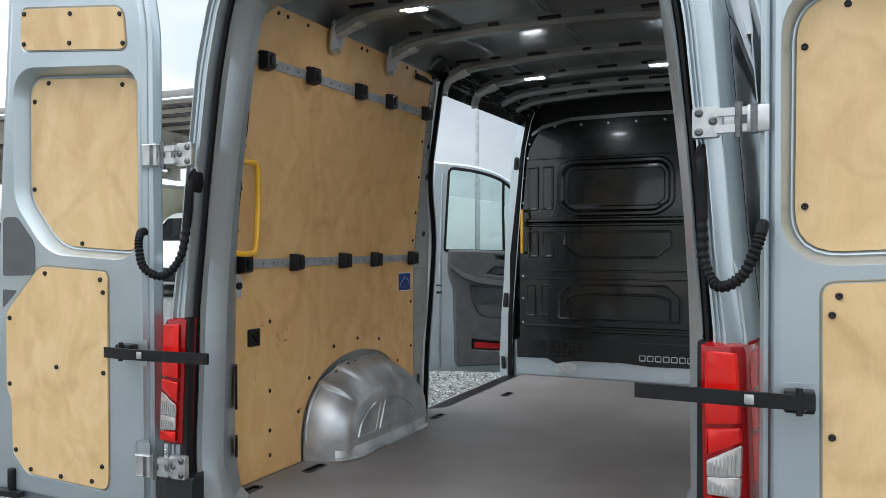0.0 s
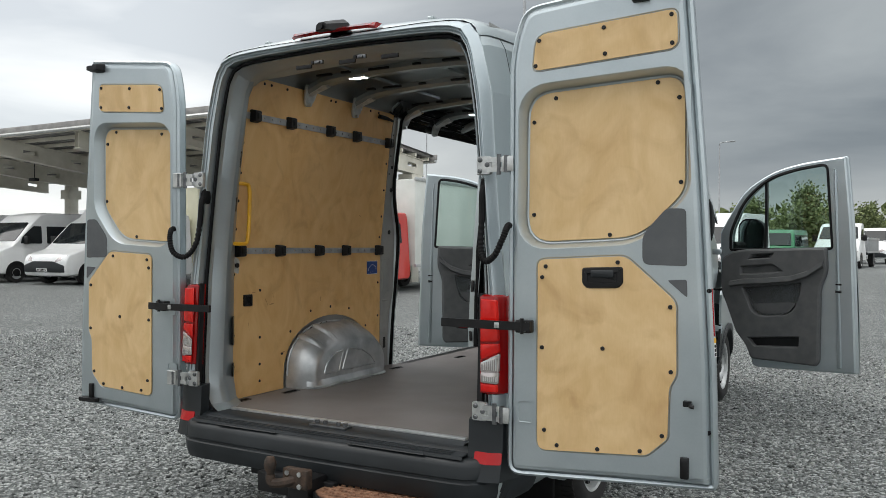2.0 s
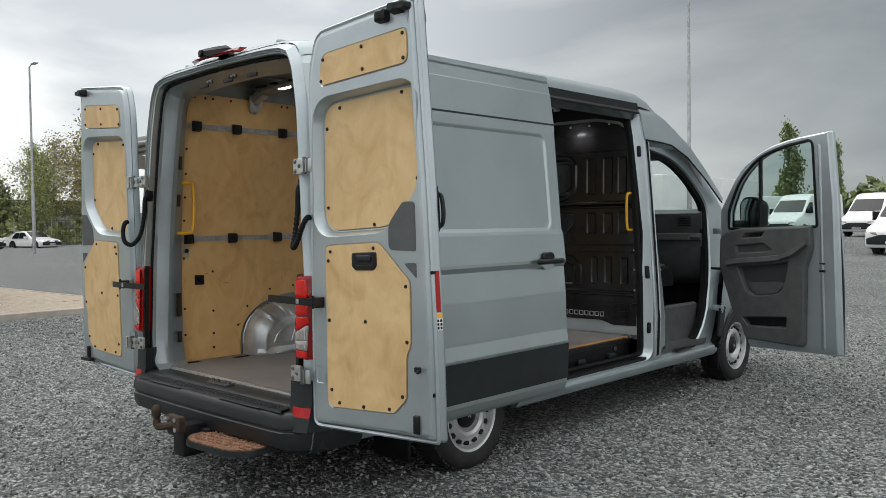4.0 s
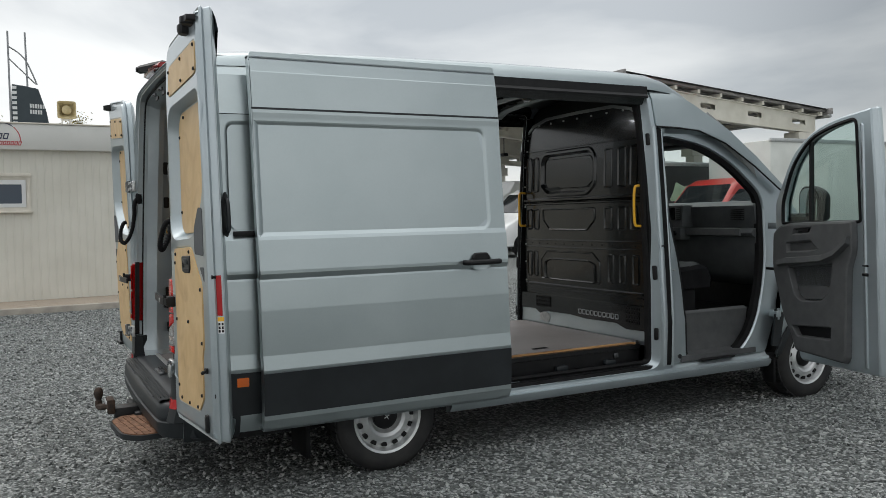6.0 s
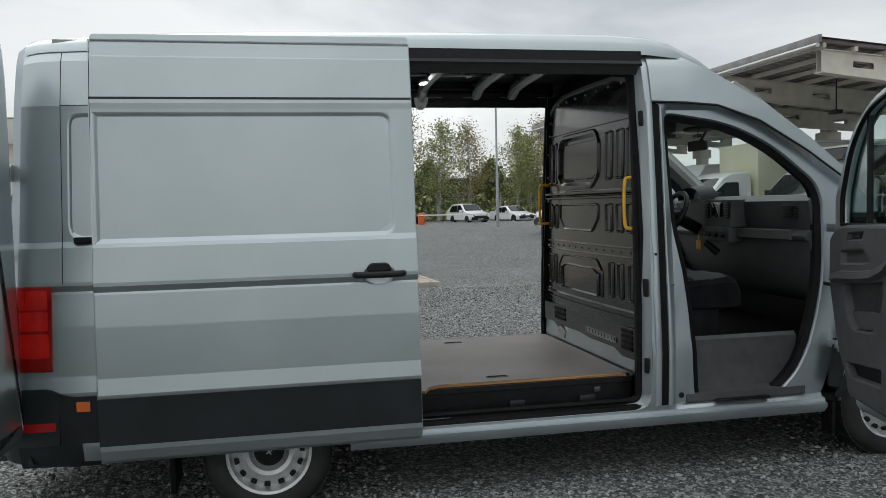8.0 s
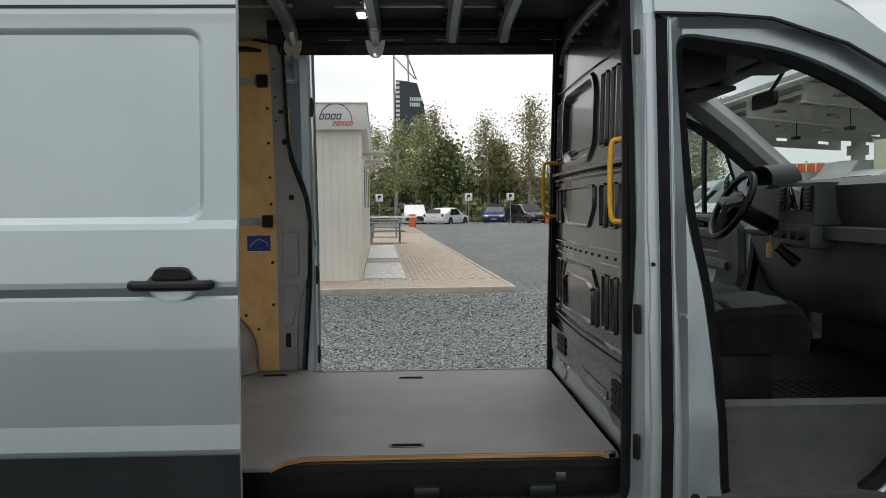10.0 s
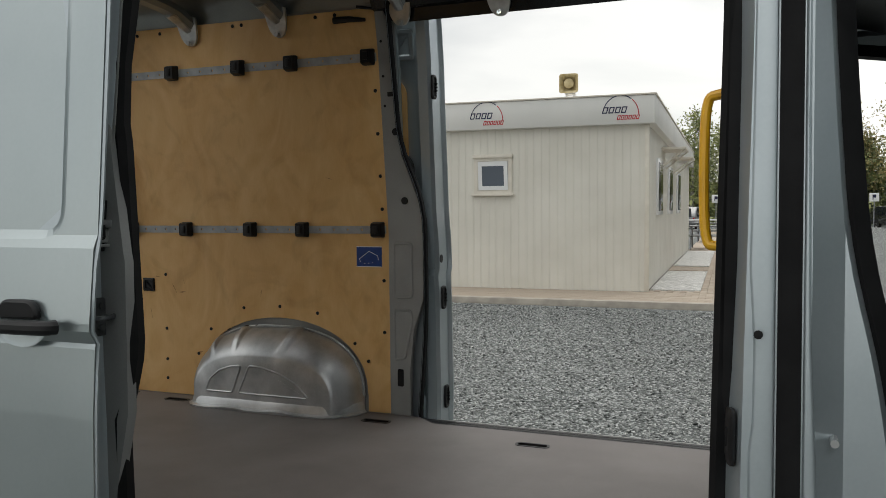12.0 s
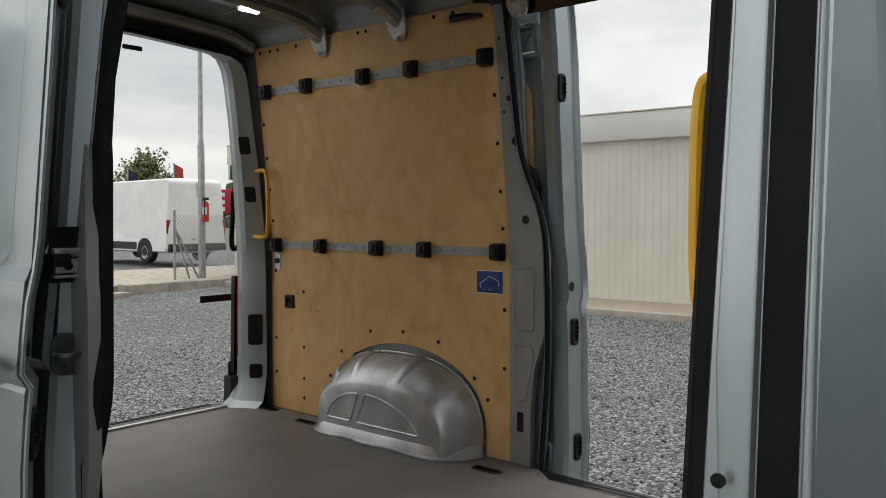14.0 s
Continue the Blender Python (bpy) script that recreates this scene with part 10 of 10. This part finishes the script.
for x, y, s_ in ((-78, 1.5, 0.9), (-77, 11, 1.0), (-80, 17, 0.8), (-79, -4, 0.9), (-80, 24, 0.8), (-12, 92, 0.85), (-6.5, 88, 0.95), (-1, 98, 0.75), (5, 90, 0.9), (12, 95, 0.8), (-17, 99, 0.7), (-30.3, -58.6, 0.62), (-33.6, -56.6, 0.58), (-46, -80, 1.1)):
    copy_thing(broad, pose(x, y, 0, 0, 0, rr.uniform(0, 360)) @ Matrix.Scale(s_, 4))
for x, y, s_ in ((-22.6, 80, 0.80), (-29.5, 84, 0.55), (-31.5, 82, 0.5), (-24.5, 85, 0.55), (-32.2, -57.4, 0.46)):
    copy_thing(cypress, pose(x, y, 0, 0, 0, rr.uniform(0, 360)) @ Matrix.Diagonal((0.62 * s_, 0.62 * s_, s_, 1.0)))

# long low hall, hedge and fence behind the car park, and the verge
hall = thing("dark_hall", "long dark low building behind the birches", "building")
bm = bmesh.new()
box(bm, -92, -84, 14, 34, 0, 4.6, 0.05)
part("wall", bm, FENCE_P, hall)
for k in range(4):
    bm = bmesh.new()
    box(bm, -83.98, -83.9, 16 + 4.8 * k, 19 + 4.8 * k, 1.2, 3.0, 0.02)
    part("window", bm, CAR_GREY, hall)
GRASS = textured("rough_grass", (0.05, 0.065, 0.02), (0.13, 0.13, 0.05), 0.95, scale=3, fine=60, bump=0.4)
bm = bmesh.new()
sheet(bm, [(-83, -40), (-67.5, -40), (-67.5, 70), (-83, 70)], [], flat_map((0, 0, 0.06), (1, 0, 0), (0, 1, 0), (0, 0, -1)), 0.1)
tagged(part("verge", bm, GRASS), "rough grass verge under the trees", "verge", kind="structure")
bm = bmesh.new()
box(bm, -67.5, -67.2, -40, 70, 0.0, 0.14, 0.02)
box(bm, -49.6, -49.2, 10.5, 70, 0.0, 0.06, 0.02)
tagged(part("kerb_line", bm, KERB), "pale kerb along the car park", "kerb", kind="structure")
bm = bmesh.new()
box(bm, -67.2, -49.6, -40, 70, -0.1, 0.02)
tagged(part("car_park", bm, textured("pale_asphalt", (0.17, 0.165, 0.155), (0.25, 0.24, 0.225), 0.9, scale=1.5, fine=50)), "pale asphalt car park", "car park", kind="structure")
fn = thing("mesh_fence", "tall dark mesh fence behind the parked cars", "fence")
bm = bmesh.new()
for k in range(34):
    tube(bm, [(-68.5, -35 + 3 * k, 0), (-68.5, -35 + 3 * k, 2.6)], 0.04, 5)
tagged(part("posts", bm, POLE, fn), kind="stuff")
bm = bmesh.new()
for k in range(330):
    box(bm, -68.52, -68.50, -35 + 0.3 * k, -34.985 + 0.3 * k, 0.1, 2.4)
for z in (0.2, 0.9, 1.6, 2.3):
    box(bm, -68.52, -68.49, -35, 64, z, z + 0.03)
tagged(part("mesh", bm, FENCE_P, fn), kind="stuff")
# undergrowth and far woods
rng = np.random.default_rng(77)


def bushes(name, label, n, boxes, size, mat):
    pts = []
    for x0, x1, y0, y1, z1, share in boxes:
        m = int(n * share)
        q = rng.random((m, 3))
        p = np.stack([x0 + (x1 - x0) * q[:, 0], y0 + (y1 - y0) * q[:, 1], np.zeros(m)], -1)
        top = z1 * (0.55 + 0.45 * np.sin(p[:, 1] * 0.9 + p[:, 0]) * np.cos(p[:, 1] * 0.37 + 1.0))
        p[:, 2] = top * q[:, 2] ** 0.7
        pts.append(p)
    p = np.concatenate(pts)
    n = len(p)
    u = rng.normal(size=(n, 3))
    u /= np.linalg.norm(u, axis=1, keepdims=True)
    w = np.cross(u, rng.normal(size=(n, 3)))
    w /= np.linalg.norm(w, axis=1, keepdims=True)
    s_ = size * (0.6 + 0.8 * rng.random(n))[:, None]
    quad = np.stack([p - u * s_, p + w * s_ * 0.6, p + u * s_, p - w * s_ * 0.6], 1).reshape(-1, 3)
    me = bpy.data.meshes.new(name)
    me.from_pydata(quad.tolist(), [], np.arange(4 * n).reshape(-1, 4).tolist())
    me.materials.append(mat)
    return tagged(new(name, me), label, "bushes", kind="stuff")


bushes("undergrowth", "green undergrowth below the birches", 15000, [(-82, -70, -40, 66, 3.2, 1.0)], 0.28, LEAF)
bushes("far_woods", "dark far line of trees", 24000, [(-60, 60, 118, 130, 8.0, 0.5), (-140, -110, -60, 36, 6.0, 0.35), (-90, 20, -110, -100, 7.0, 0.15)], 0.9, LEAF_D)
